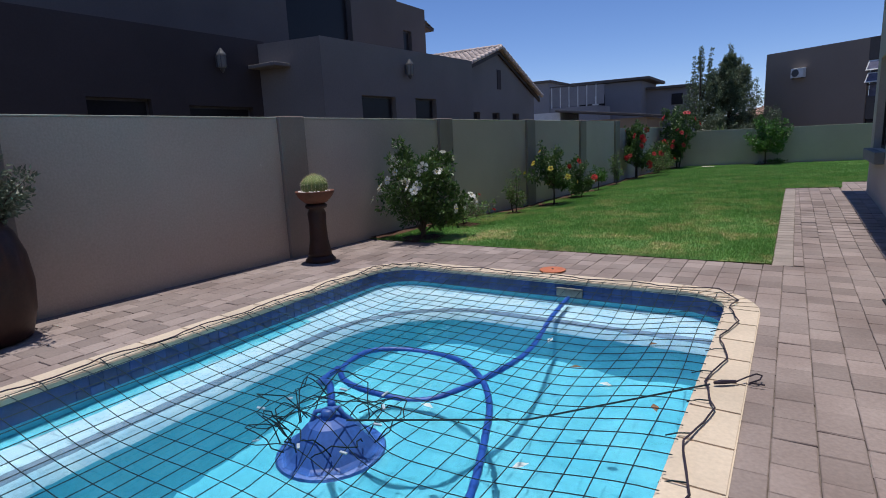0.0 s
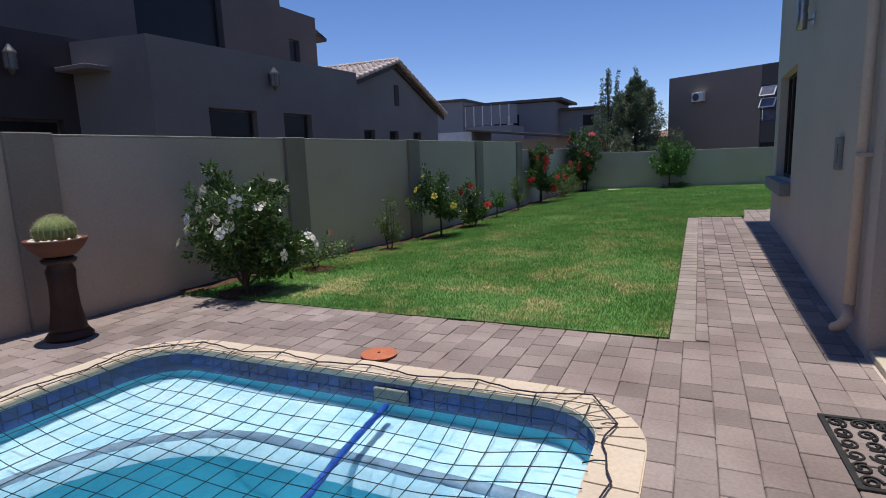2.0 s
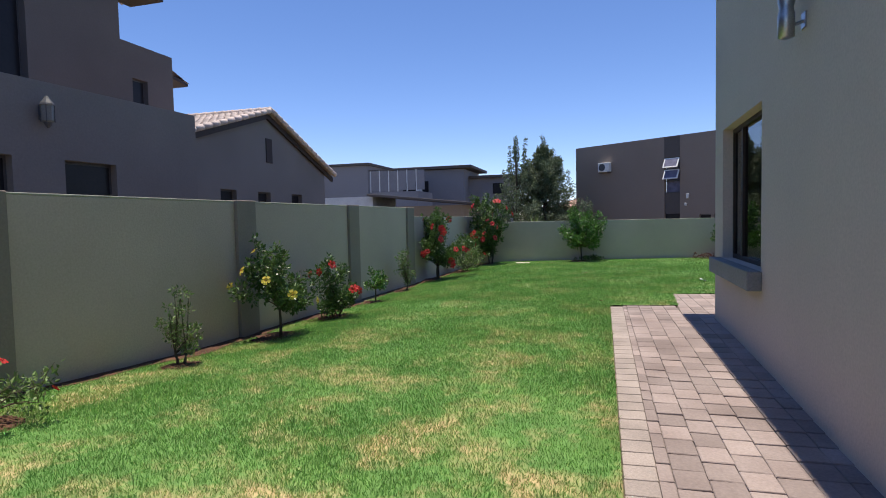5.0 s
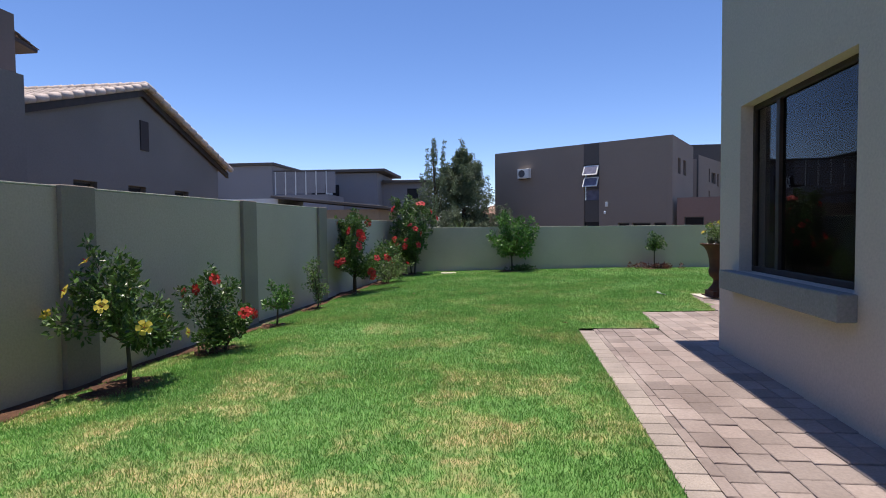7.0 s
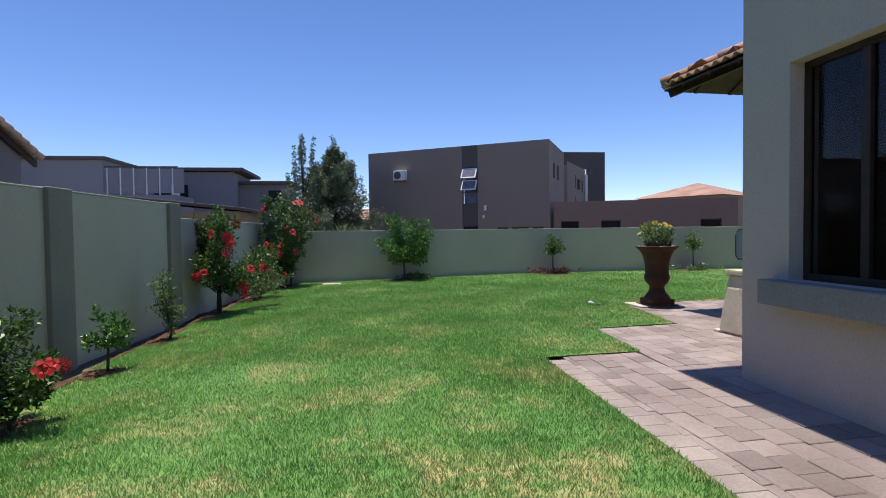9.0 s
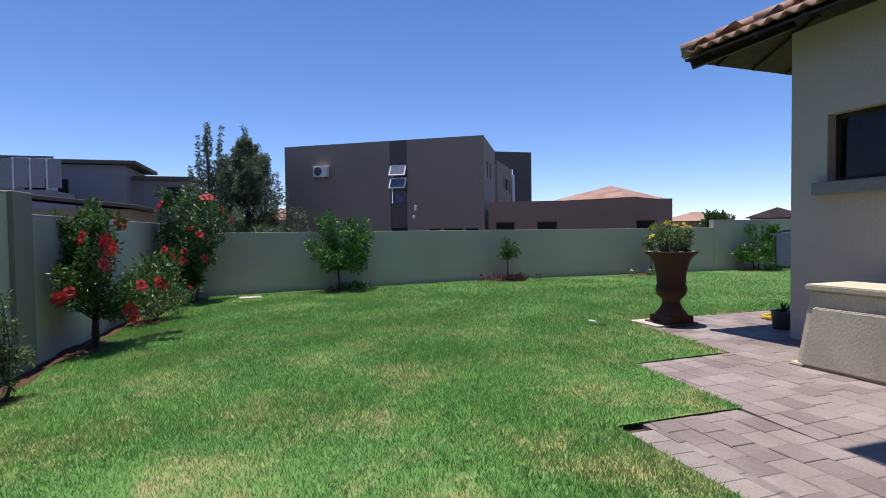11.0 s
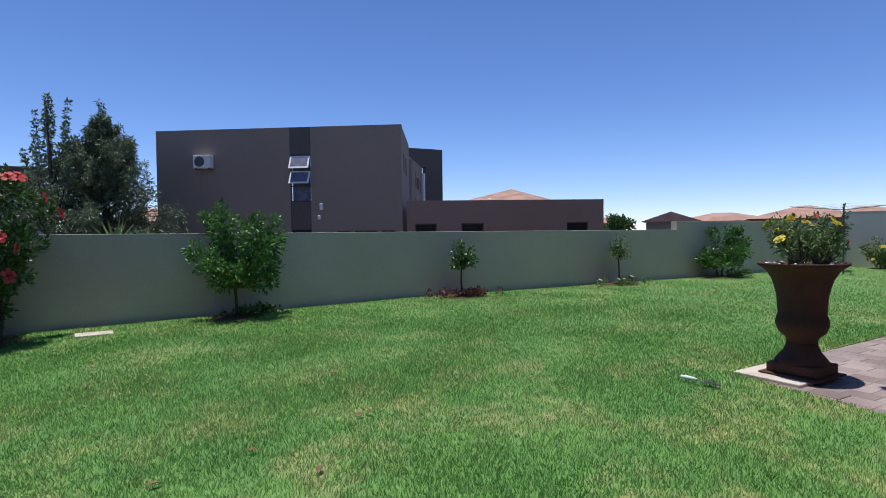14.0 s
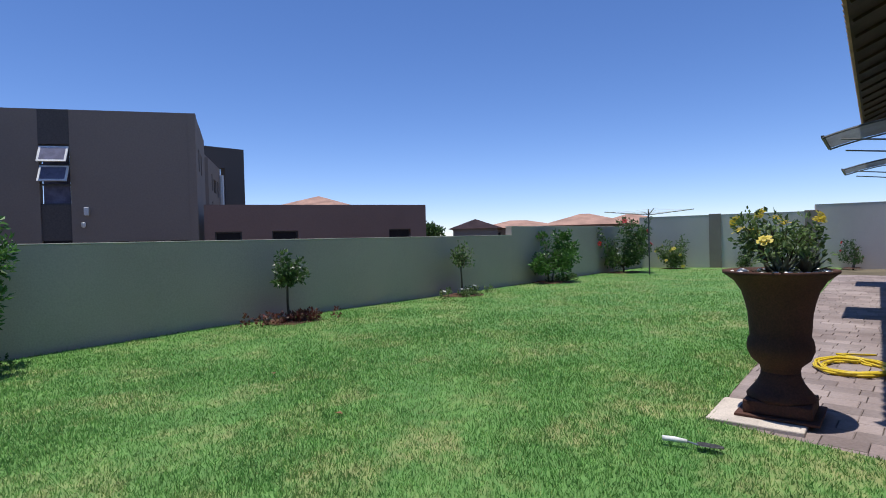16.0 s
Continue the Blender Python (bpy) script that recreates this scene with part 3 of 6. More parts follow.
            stone([lerp(p, q, u0), lerp(p, q, u1), lerp(t, s, u1), lerp(t, s, u0)])
    # dark tile band at the waterline
    tile_me = finish("band_tile", boxed((-0.048, -0.006, -0.048), (0.048, 0.006, 0.048), 0.004), M_TILE)
    far = [(x0 + 0.42 + 0.1 * k, y1 + 0.012, 0) for k in range(int((x1 - x0 - 0.84) / 0.1) + 1)]
    side = [(x0 - 0.012, y0 + 5.0 + 0.1 * k, 90) for k in range(int((y1 - 0.42 - y0 - 5.0) / 0.1) + 1)]
    turn = []
    for k in range(7):
        a = radians(90 + 90 * (k + 0.5) / 7)
        turn.append((x0 + 0.42 + 0.432 * math.cos(a), y1 - 0.42 + 0.432 * math.sin(a), math.degrees(a) - 90))
        b = radians(90 - 90 * (k + 0.5) / 7)
        turn.append((x1 - 0.42 + 0.432 * math.cos(b), y1 - 0.42 + 0.432 * math.sin(b), math.degrees(b) - 90))
    for x, y, r in far + side + turn:
        for z in (-0.085, -0.185):
            part("band_tile", tile_me, None, pool).matrix_basis = pose(x, y, z, 0, 0, r)
    bm = bmesh.new()
    bands = [[bm.verts.new((x, y, z)) for x, y in rounded(x0 - 0.012, y0 - 0.012, x1 + 0.012, y1 + 0.012, 0.43, 8)] for z in (-0.036, -0.26)]
    for i in range(n):
        bm.faces.new((bands[0][i], bands[0][(i + 1) % n], bands[1][(i + 1) % n], bands[1][i]))
    part("tile_band", bm, M_TILE, pool, "dark blue tile band")
    # water
    edge_pts = [(x, y, -0.17) for x, y in rounded(x0, y0, x1, y1, 0.42, 8)]
    sheet = bpy.data.meshes.new("water")
    sheet.from_pydata(edge_pts, [], [tuple(range(len(edge_pts)))])
    sheet.materials.append(M_WATER)
    water = tagged(part("water", sheet, None), "clear turquoise pool water with faint ripples", "water", kind="structure")
    water.visible_shadow = False
    wn2, wl = M_WATER.node_tree.nodes, M_WATER.node_tree.links.new
    rip = wn2.new("ShaderNodeTexNoise")
    rip.inputs["Scale"].default_value, rip.inputs["Detail"].default_value = 5, 2
    geo = wn2.new("ShaderNodeNewGeometry")
    wl(geo.outputs["Position"], rip.inputs["Vector"])
    bp = wn2.new("ShaderNodeBump")
    bp.inputs["Strength"].default_value, bp.inputs["Distance"].default_value = 0.25, 0.02
    wl(rip.outputs["Fac"], bp.inputs["Height"]), wl(bp.outputs["Normal"], wn2["Principled BSDF"].inputs["Normal"])


make_pool()


# ---- own house ----
def wall_panel(bm, m, n, z0, z1, thick, holes):
    """A wall from 0 to n along m's x, its face at y = 0 and its body to -y, with holes (u0, u1, z0, z1)."""
    us = sorted({0.0, n, *[h[0] for h in holes], *[h[1] for h in holes]})
    for u0, u1 in zip(us, us[1:]):
        zs = [z0]
        for h in sorted(holes, key=lambda h: h[2]):
            if h[0] <= u0 + 1e-6 and h[1] >= u1 - 1e-6:
                zs += [h[2], h[3]]
        zs.append(z1)
        for a, b in zip(zs[::2], zs[1::2]):
            if b - a > 1e-4:
                block(bm, (u0, -thick, a), (u1, 0, b), 0, m)
    bmesh.ops.remove_doubles(bm, verts=bm.verts, dist=1e-5)
    return bm


def window_unit(name, m, u0, u1, z0, z1, depth, label, panes=(0.33, 1.0), material=None, kind="structure", deep=0.8):
    """A timber window set back in its opening: frame, mullions, panes and a dark room behind."""
    material = material or M_WOOD
    win = thing(name, m, label, "window", kind=kind)
    t = 0.055
    for lo, hi in (((u0, z0), (u1, z0 + t)), ((u0, z1 - t), (u1, z1)), ((u0, z0 + t), (u0 + t, z1 - t)), ((u1 - t, z0 + t), (u1, z1 - t))):
        part("window_frame", boxed((lo[0], -depth - 0.05, lo[1]), (hi[0], -depth, hi[1]), 0.006), material, win)
    last = u0 + t
    for f in panes:
        end = u0 + t + (u1 - u0 - 2 * t) * f
        if f < 1:
            part("mullion", boxed((end - 0.035, -depth - 0.05, z0 + t), (end + 0.035, -depth + 0.006, z1 - t), 0.005), material, win)
        pane = part("pane", boxed((last, -depth - 0.03, z0 + t), (end - (0.035 if f < 1 else 0), -depth - 0.025, z1 - t)), M_GLASS, win)
        pane.visible_shadow = False
        last = end + 0.035
    # shallow open box, its dark brown standing in for an unlit room
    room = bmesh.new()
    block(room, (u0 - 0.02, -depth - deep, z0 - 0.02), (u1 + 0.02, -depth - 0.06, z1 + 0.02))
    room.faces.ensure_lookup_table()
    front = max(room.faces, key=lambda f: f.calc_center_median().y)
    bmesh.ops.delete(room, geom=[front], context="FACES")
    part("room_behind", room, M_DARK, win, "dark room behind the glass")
    return win


HA, HB = (1.012, -6.0), (1.37, 14.43)
west_m, west_n = along(HA, HB)     # the lawn lies on the left of south-to-north
uy = lambda y: (y + 6.0) * west_n / 20.43
bm = wall_panel(bmesh.new(), west_m, west_n, -0.3, 6.6, 0.25, [(uy(11.87), uy(13.87), 1.0, 2.70), (uy(5.1), uy(7.12), -0.02, 2.3)])
wall_house = structure("wall_house_west", bm, M_HOUSE, "grey plastered wall of a two-storey house", "wall")
window_unit("window_1", west_m, uy(11.87), uy(13.87), 1.0, 2.70, 0.12, "dark timber window with a narrow and a wide pane", (0.73, 1.0), deep=2.0)
sill = structure("sill_1", boxed((uy(14.05), 0, 0.80), (uy(11.82), 0.14, 1.0), 0.012, west_m), M_SILL, "thick projecting plaster window sill", "sill")
bm = bmesh.new()
block(bm, (uy(5.1), -0.25, -0.02), (uy(7.12), -0.20, 2.3), 0.004, west_m)
door = structure("door_1", bm, M_WOOD, "closed dark stained timber door", "door")
for k in range(3):
    part("door_panel", boxed((uy(5.1) + 0.12 + 0.6 * k, -0.20, 0.2), (uy(5.1) + 0.55 + 0.6 * k, -0.185, 2.1), 0.006, west_m), M_WOOD, door)
structure("doorstep", boxed((uy(5.1), -0.20, -0.02), (uy(7.12), -0.02, 0.04), 0.01, west_m), M_CREAM, "pale stone doorstep", "step")
# north face, wing and its windows
nm, nn = along(HB, (3.62, 14.56))
structure("wall_house_north", wall_panel(bmesh.new(), nm, nn, -0.3, 6.6, 0.25, []), M_HOUSE, "grey plastered house wall round the corner", "wall")
WC = (3.62, 17.50)
wm, wn_ = along((3.60, 14.56), WC)
structure("wall_wing_west", wall_panel(bmesh.new(), wm, wn_, -0.3, 3.75, 0.25, [(1.45, 2.48, 1.94, 2.70)]), M_HOUSE, "grey plastered wall of the single-storey wing", "wall")
window_unit("window_2", wm, 1.45, 2.48, 1.94, 2.70, 0.12, "small dark timber window in the wing", (1.0,), deep=1.0)
structure("sill_2", boxed((1.35, 0, 1.80), (2.58, 0.12, 1.94), 0.012, wm), M_SILL, "plaster window sill", "sill")
em, en = along(WC, (16.0, 17.5 + PATIO_SLOPE * 12.4))
structure("wall_wing_north", wall_panel(bmesh.new(), em, en, -0.3, 3.75, 0.25, [(4.9, 6.3, 0.05, 2.2), (10.6, 12.0, 0.05, 2.2)]), M_HOUSE, "grey plastered garden-side wall of the house", "wall")
for u0, u1, num in ((4.9, 6.3, 3), (10.6, 12.0, 4)):
    window_unit("window_%d" % num, em, u0, u1, 0.05, 2.2, 0.12, "dark framed glazed garden door", (0.5, 1.0), deep=1.5)
structure("wall_house_rear", boxed((16.0, 5.0, -0.3), (16.25, 18.2, 3.7), 0.0), M_HOUSE, "plain end wall of the house", "wall")
structure("wall_house_inner", boxed((3.9, 5.0, -0.3), (16.0, 5.25, 6.6), 0.0), M_HOUSE, "plain rear wall of the house", "wall")


# roof over the two-storey part: deep eaves that shade the wall
bm = bmesh.new()
prism(bm, [(0.58, 7.4), (9.0, 7.4), (9.0, 15.26), (0.58, 15.26)], 6.0, 6.12)
roof = structure("roof_upper", bm, M_WOOD, "dark boarded eaves of the upper roof", "roof")
bm = bmesh.new()
block(bm, (1.0, 8.0, 6.12), (8.7, 14.9, 6.62), 0.05)
part("roof_deck", bm, M_ROOF_FAR, roof)


# plain slabs and walls that close the rest of the house
structure("roof_south", boxed((1.32, -5.75, 6.40), (8.70, 7.35, 6.52)), M_ROOF_FAR, "flat grey roof behind the parapet", "roof")
structure("wall_house_east", boxed((8.70, -6.0, -0.3), (8.95, 4.98, 6.6)), M_HOUSE, "plain outer wall of the house", "wall")
structure("wall_house_south", boxed((1.30, -6.0, -0.3), (8.68, -5.76, 6.6)), M_HOUSE, "plain end wall of the house", "wall")
structure("wall_upper_east", boxed((8.45, 5.27, 3.52), (8.70, 14.30, 5.99)), M_HOUSE, "plain upper wall of the house", "wall")
structure("wall_upper_north", boxed((3.66, 14.31, 3.52), (8.70, 14.55, 5.99)), M_HOUSE, "plain upper wall of the house", "wall")
structure("ceiling_wing", boxed((3.92, 5.27, 3.40), (15.98, 17.20, 3.50)), M_HOUSE, "plain flat ceiling slab over the single-storey wing", "ceiling")


def tile_mesh(width, length, rise, thick=0.018):
    """One rolled roof tile lying along +y from its lower edge at y = 0."""
    bm = bmesh.new()
    n = 8
    prof = [(-width / 2 + width * i / n, rise * (0.5 - 0.5 * math.cos(2 * math.pi * i / n))) for i in range(n + 1)]
    top = [[bm.verts.new((x, y, z + 0.02 * (1 - y / length) + 0.0)) for x, z in prof] for y in (0, length)]
    low = [[bm.verts.new((x, y, z + 0.02 * (1 - y / length) - thick)) for x, z in prof] for y in (0, length)]
    for i in range(n):
        bm.faces.new((top[0][i], top[0][i + 1], top[1][i + 1], top[1][i]))
        bm.faces.new((low[0][i + 1], low[0][i], low[1][i], low[1][i + 1]))
        bm.faces.new((low[0][i], low[0][i + 1], top[0][i + 1], top[0][i]))
    return bm


def tiled_plane(parent, m, n_across, n_up, width, length, material, first_rows=1, single=None, skip=None, rise=0.05):
    """Rows of tiles on the plane m (x along the eave, y up the slope); the lowest rows are single pieces."""
    me = finish("roof_tile", tile_mesh(width, length * 1.08, rise), single or material)
    me.polygons.foreach_set("use_smooth", [True] * len(me.polygons))
    src = [v.co.copy() for v in me.vertices]
    faces = [tuple(p.vertices) for p in me.polygons]
    co, fs = [], []
    for j in range(n_up):
        for i in range(n_across):
            if skip and skip(i, j):
                continue
            at = m @ pose((i + 0.5) * width, j * length, 0)
            if single and j < first_rows:
                part("roof_tile", me, None, parent).matrix_basis = parent.matrix_basis.inverted() @ at
            else:
                k = len(co)
                co += [at @ v for v in src]
                fs += [tuple(a + k for a in f) for f in faces]
    if co:
        field = bpy.data.meshes.new("tile_field")
        field.from_pydata([tuple(c) for c in co], [], fs)
        field.materials.append(material)
        ob = part("tile_field", field, None, parent, "rows of rolled roof tiles", smooth=True)
        tagged(ob, kind="stuff")
        ob.matrix_basis = parent.matrix_basis.inverted()


def make_wing_roof():
    tip = Vector((2.90, 18.53, 3.72))
    ang = math.degrees(math.atan(PATIO_SLOPE))
    slope = 24.0
    wr = thing("roof_wing", Matrix.Translation(tip) @ pose(0, 0, 0, 0, 0, ang), "terracotta tiled hip roof with dark timber eaves", "roof", kind="structure")
    run = wr.matrix_basis
    # hip roof surfaces carried by boards: west slope and garden slope
    west = run @ pose(0, 0, 0, 0, 0, -90) @ pose(0, 0, 0, slope)
    north = run @ pose(0, 0, 0, 0, 0, 180) @ pose(-12.6, 0, 0, slope)
    hipskip = lambda i, j: (i + 0.5) * 0.2 < j * 0.32 * 0.93
    tiled_plane(wr, west, 28, 10, 0.2, 0.32, M_ROOF_J, 1, M_ROOF, hipskip)
    tiled_plane(wr, north, 63, 10, 0.2, 0.32, M_ROOF_J, 1, M_ROOF, lambda i, j: (63 - i - 0.5) * 0.2 < j * 0.32 * 0.93)
    # boards under the tiles
    rise = math.tan(radians(slope))
    bm = bmesh.new()
    a = [bm.verts.new(p) for p in ((0.03, -0.03, -0.03), (12.6, -0.03, -0.03), (12.6, -2.9, -0.03 + 2.9 * rise), (2.9, -2.9, -0.03 + 2.9 * rise))]
    c = [bm.verts.new(p) for p in ((0.03, -5.4, -0.03), (2.9, -5.4, -0.03 + 2.9 * rise))]
    bm.faces.new(a), bm.faces.new((a[0], a[3], c[1], c[0]))
    geo = bmesh.ops.extrude_face_region(bm, geom=bm.faces[:])
    bmesh.ops.translate(bm, verts=[v for v in geo["geom"] if isinstance(v, bmesh.types.BMVert)], vec=(0, 0, -0.03))
    part("roof_boards", bm, M_SOFFIT, wr, "dark timber roof boarding")
    for k in range(9):
        part("rafter", boxed((0.03, -0.5 - 0.6 * k, -0.10), (0.75, -0.44 - 0.6 * k, -0.02), 0, pose(0, 0, 0.0, 0, -slope, 0)), M_SOFFIT, wr)
    for k in range(19):
        part("rafter", boxed((0.55 + 0.65 * k, -1.05, -0.10), (0.61 + 0.65 * k, -0.03, -0.02), 0, pose(0, 0, 0, -slope, 0, 0)), M_SOFFIT, wr)
    part("hip_rafter", boxed((0.08, -0.035, -0.2), (1.3, 0.035, -0.06), 0, pose(0, 0, 0, 0, 0, -45) @ pose(0, 0, 0, 0, -17, 0)), M_WOOD, wr)
    for k in range(9):
        d = 0.3 * k
        bm = bmesh.new()
        tube(bm, [(d, -d, 0.07 + d * rise), (d + 0.33, -d - 0.33, 0.06 + (d + 0.33) * rise)], [0.10, 0.085], 10)
        part("hip_tile", bm, M_ROOF, wr, smooth=True)


make_wing_roof()


def make_downpipe():
    dp = thing("downpipe", west_m, "cream plastic downpipe on the house wall", "pipe", kind="structure")
    u = uy(7.43)
    part("pipe", tube(bmesh.new(), [(u, 0.06, 6.0), (u, 0.06, 0.3)], 0.04, 12), M_HOUSE, dp, smooth=True)
    part("shoe", tube(bmesh.new(), [(u, 0.06, 0.3), (u, 0.065, 0.2), (u + 0.06, 0.09, 0.11), (u + 0.14, 0.12, 0.06)], 0.045, 12), M_HOUSE, dp, smooth=True)
    for z in (1.45, 3.6):
        part("bracket", boxed((u - 0.05, 0, z), (u + 0.05, 0.105, z + 0.03), 0.004), M_HOUSE, dp)


make_downpipe()


def make_wall_lamp():
    u = uy(10.6)
    lamp = thing("wall_lamp", west_m @ pose(u, 0.13, 3.16), "steel up-and-down cylinder wall lamp", "lamp")
    part("housing", lathe([(0.03, -0.23), (0.058, -0.22), (0.06, -0.05), (0.048, 0.0), (0.06, 0.05), (0.058, 0.22), (0.03, 0.23)], 20), M_METAL, lamp, smooth=True)
    part("arm", tube(bmesh.new(), [(0, 0, -0.1), (0.02, -0.07, -0.12), (0.02, -0.13, -0.1)], 0.014, 8), M_METAL, lamp)
    part("wall_plate", boxed((-0.03, -0.13, -0.16), (0.07, -0.118, -0.04), 0.004), M_METAL, lamp)


make_wall_lamp()
box = thing("meter_box", west_m @ pose(uy(8.52), 0, 1.46), "grey flush service box on the house wall", "box", kind="")
part("box_body", boxed((-0.11, 0, -0.15), (0.11, 0.035, 0.15), 0.008), M_SILL, box)
part("box_slot", boxed((-0.06, 0.035, -0.09), (-0.035, 0.039, 0.09)), M_GREYMETAL, box)


# ---- neighbours ----
def recessed(parent, m, u0, u1, z0, z1, depth=0.14, material=None):
    """A window standing back in a hole of a far wall (face at y = 0, body to -y)."""
    w = part("window", boxed((u0, -depth - 0.04, z0), (u1, -depth, z1), 0.0, m), M_GREYMETAL, parent)
    part("pane", boxed((u0 + 0.05, -depth, z0 + 0.05), (u1 - 0.05, -depth + 0.008, z1 - 0.05), 0.0, m), material or M_PANE, w)


def make_lantern(m):
    lamp = thing("wall_lantern", m, "black metal coach lantern on plaster wall", "lamp", "coach lanterns")
    part("back_plate", boxed((-0.05, 0, -0.12), (0.05, 0.015, 0.12), 0.004), M_GREYMETAL, lamp)
    part("glass_body", lathe([(0.05, -0.17), (0.085, -0.14), (0.095, 0.1), (0.06, 0.12)], 8), M_LAMPGLASS, lamp).location = (0, 0.14, 0)
    part("cap", lathe([(0.11, 0.1), (0.10, 0.13), (0.05, 0.2), (0.02, 0.25)], 8), M_GREYMETAL, lamp).location = (0, 0.14, 0)
    part("foot", lathe([(0.015, -0.25), (0.05, -0.2), (0.06, -0.16)], 8), M_GREYMETAL, lamp).location = (0, 0.14, 0)
    for k in range(4):
        part("cage_bar", boxed((-0.006, 0.085, -0.16), (0.006, 0.1, 0.12), 0, pose(0, 0, 0, 0, 0, 45 + 90 * k)), M_GREYMETAL, lamp).location = (0, 0.14, 0)
    return lamp


def make_side_neighbour():
    nb = thing("neighbour_house", pose(0, 0, 0), "dark grey plastered flat-roofed house behind the side wall", "house")
    # front block with parapet and two windows
    fm, fn = along((-8.52, 15.75), (-8.92, 9.55))
    f = lambda y: (15.75 - y) * fn / 6.2
    bm = wall_panel(bmesh.new(), fm, fn, -0.1, 3.92, 0.25, [(f(12.02), f(10.76), 1.2, 2.71), (f(13.80), f(12.84), 1.2, 2.71)])
    part("wall", bm, M_NB, nb)
    recessed(nb, fm, f(12.02), f(10.76), 1.2, 2.71), recessed(nb, fm, f(13.80), f(12.84), 1.2, 2.71)
    part("wall", boxed((-14.0, 15.5, -0.1), (-8.79, 15.749, 3.915)), M_NB, nb)
    part("wall", prism(bmesh.new(), [(-8.93, 9.56), (-10.62, 9.3), (-10.62, 9.6), (-9.2, 9.8)], -0.1, 3.915), M_NB, nb)
    part("flat_roof", prism(bmesh.new(), [(-8.85, 15.6), (-9.15, 9.7), (-13.2, 9.7), (-13.2, 15.6)], 3.55, 3.65), M_NB_DARK, nb)
    make_lantern(fm @ pose(f(12.5), 0, 3.42))
    # set-back part, its deep shade put into the dark plaster, and a canopy
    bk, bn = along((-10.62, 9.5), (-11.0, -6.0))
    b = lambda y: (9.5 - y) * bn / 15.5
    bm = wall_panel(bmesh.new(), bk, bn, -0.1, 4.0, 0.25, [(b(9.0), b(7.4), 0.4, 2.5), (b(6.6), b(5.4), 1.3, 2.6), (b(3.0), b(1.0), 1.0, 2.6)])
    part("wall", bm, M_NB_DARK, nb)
    for y0, y1, z0, z1 in ((9.0, 7.4, 0.4, 2.5), (6.6, 5.4, 1.3, 2.6), (3.0, 1.0, 1.0, 2.6)):
        recessed(nb, bk, b(y0), b(y1), z0, z1)
    part("canopy", boxed((-10.6, 8.95, 3.34), (-9.75, 9.45, 3.42), 0.01), M_NB, nb)
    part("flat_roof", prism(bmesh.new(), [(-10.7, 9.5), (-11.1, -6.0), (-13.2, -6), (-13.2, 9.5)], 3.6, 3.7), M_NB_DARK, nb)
    make_lantern(bk @ pose(b(8.2), 0, 3.45))
    # upper storeys
    um, un = along((-13.25, 18.6), (-13.4, -6.0))
    u = lambda y: (18.6 - y) * un / 24.6
    bm = wall_panel(bmesh.new(), um, un, 3.0, 9.5, 0.25, [(u(15.9), u(12.9), 3.9, 7.8), (u(8.0), u(6.6), 5.4, 6.6)])
    part("wall", bm, M_NB_MID, nb)
    recessed(nb, um, u(15.9), u(12.9), 3.9, 7.8, 0.2), recessed(nb, um, u(8.0), u(6.6), 5.4, 6.6)
    part("wall", boxed((-20, 18.35, 3.0), (-13.26, 18.6, 9.5)), M_NB_MID, nb)
    tm, tn = along((-13.35, 20.7), (-13.35, 18.6))
    bm = wall_panel(bmesh.new(), tm, tn, 0, 6.95, 0.25, [(1.05, 1.62, 4.2, 5.95)])
    part("wall", bm, M_NB_MID, nb)
    recessed(nb, tm, 1.05, 1.62, 4.2, 5.95)
    part("wall", boxed((-18, 20.45, 0), (-13.36, 20.7, 6.945)), M_NB_MID, nb)
    # tiled eaves that show beyond the tower
    e = thing("neighbour_roof_edge", pose(-14.6, 20.75, 6.35), "pale tiled eaves at the neighbour's tower", "roof")
    tiled_plane(e, pose(-14.6, 21.5, 6.30, 0, 0, 180) @ pose(-1.2, 0, 0, 20), 6, 3, 0.22, 0.3, M_ROOF_PALE)
    part("fascia", boxed((-1.2, 0.0, -0.12), (1.2, 0.72, -0.02), 0, pose(0, 0, 0.1, -10)), M_WOOD, e)
    e2 = thing("neighbour_roof_edge", pose(-13.0, 18.7, 8.2), "pale tiled eaves over the neighbour's upper storey", "roof")
    tiled_plane(e2, pose(-13.6, 19.7, 8.35, 0, 0, 180) @ pose(-0.7, 0, 0, 20), 6, 4, 0.22, 0.3, M_ROOF_PALE)
    part("fascia", boxed((-0.8, 0.0, 0.0), (0.4, 0.9, 0.1)), M_WOOD, e2)


make_side_neighbour()


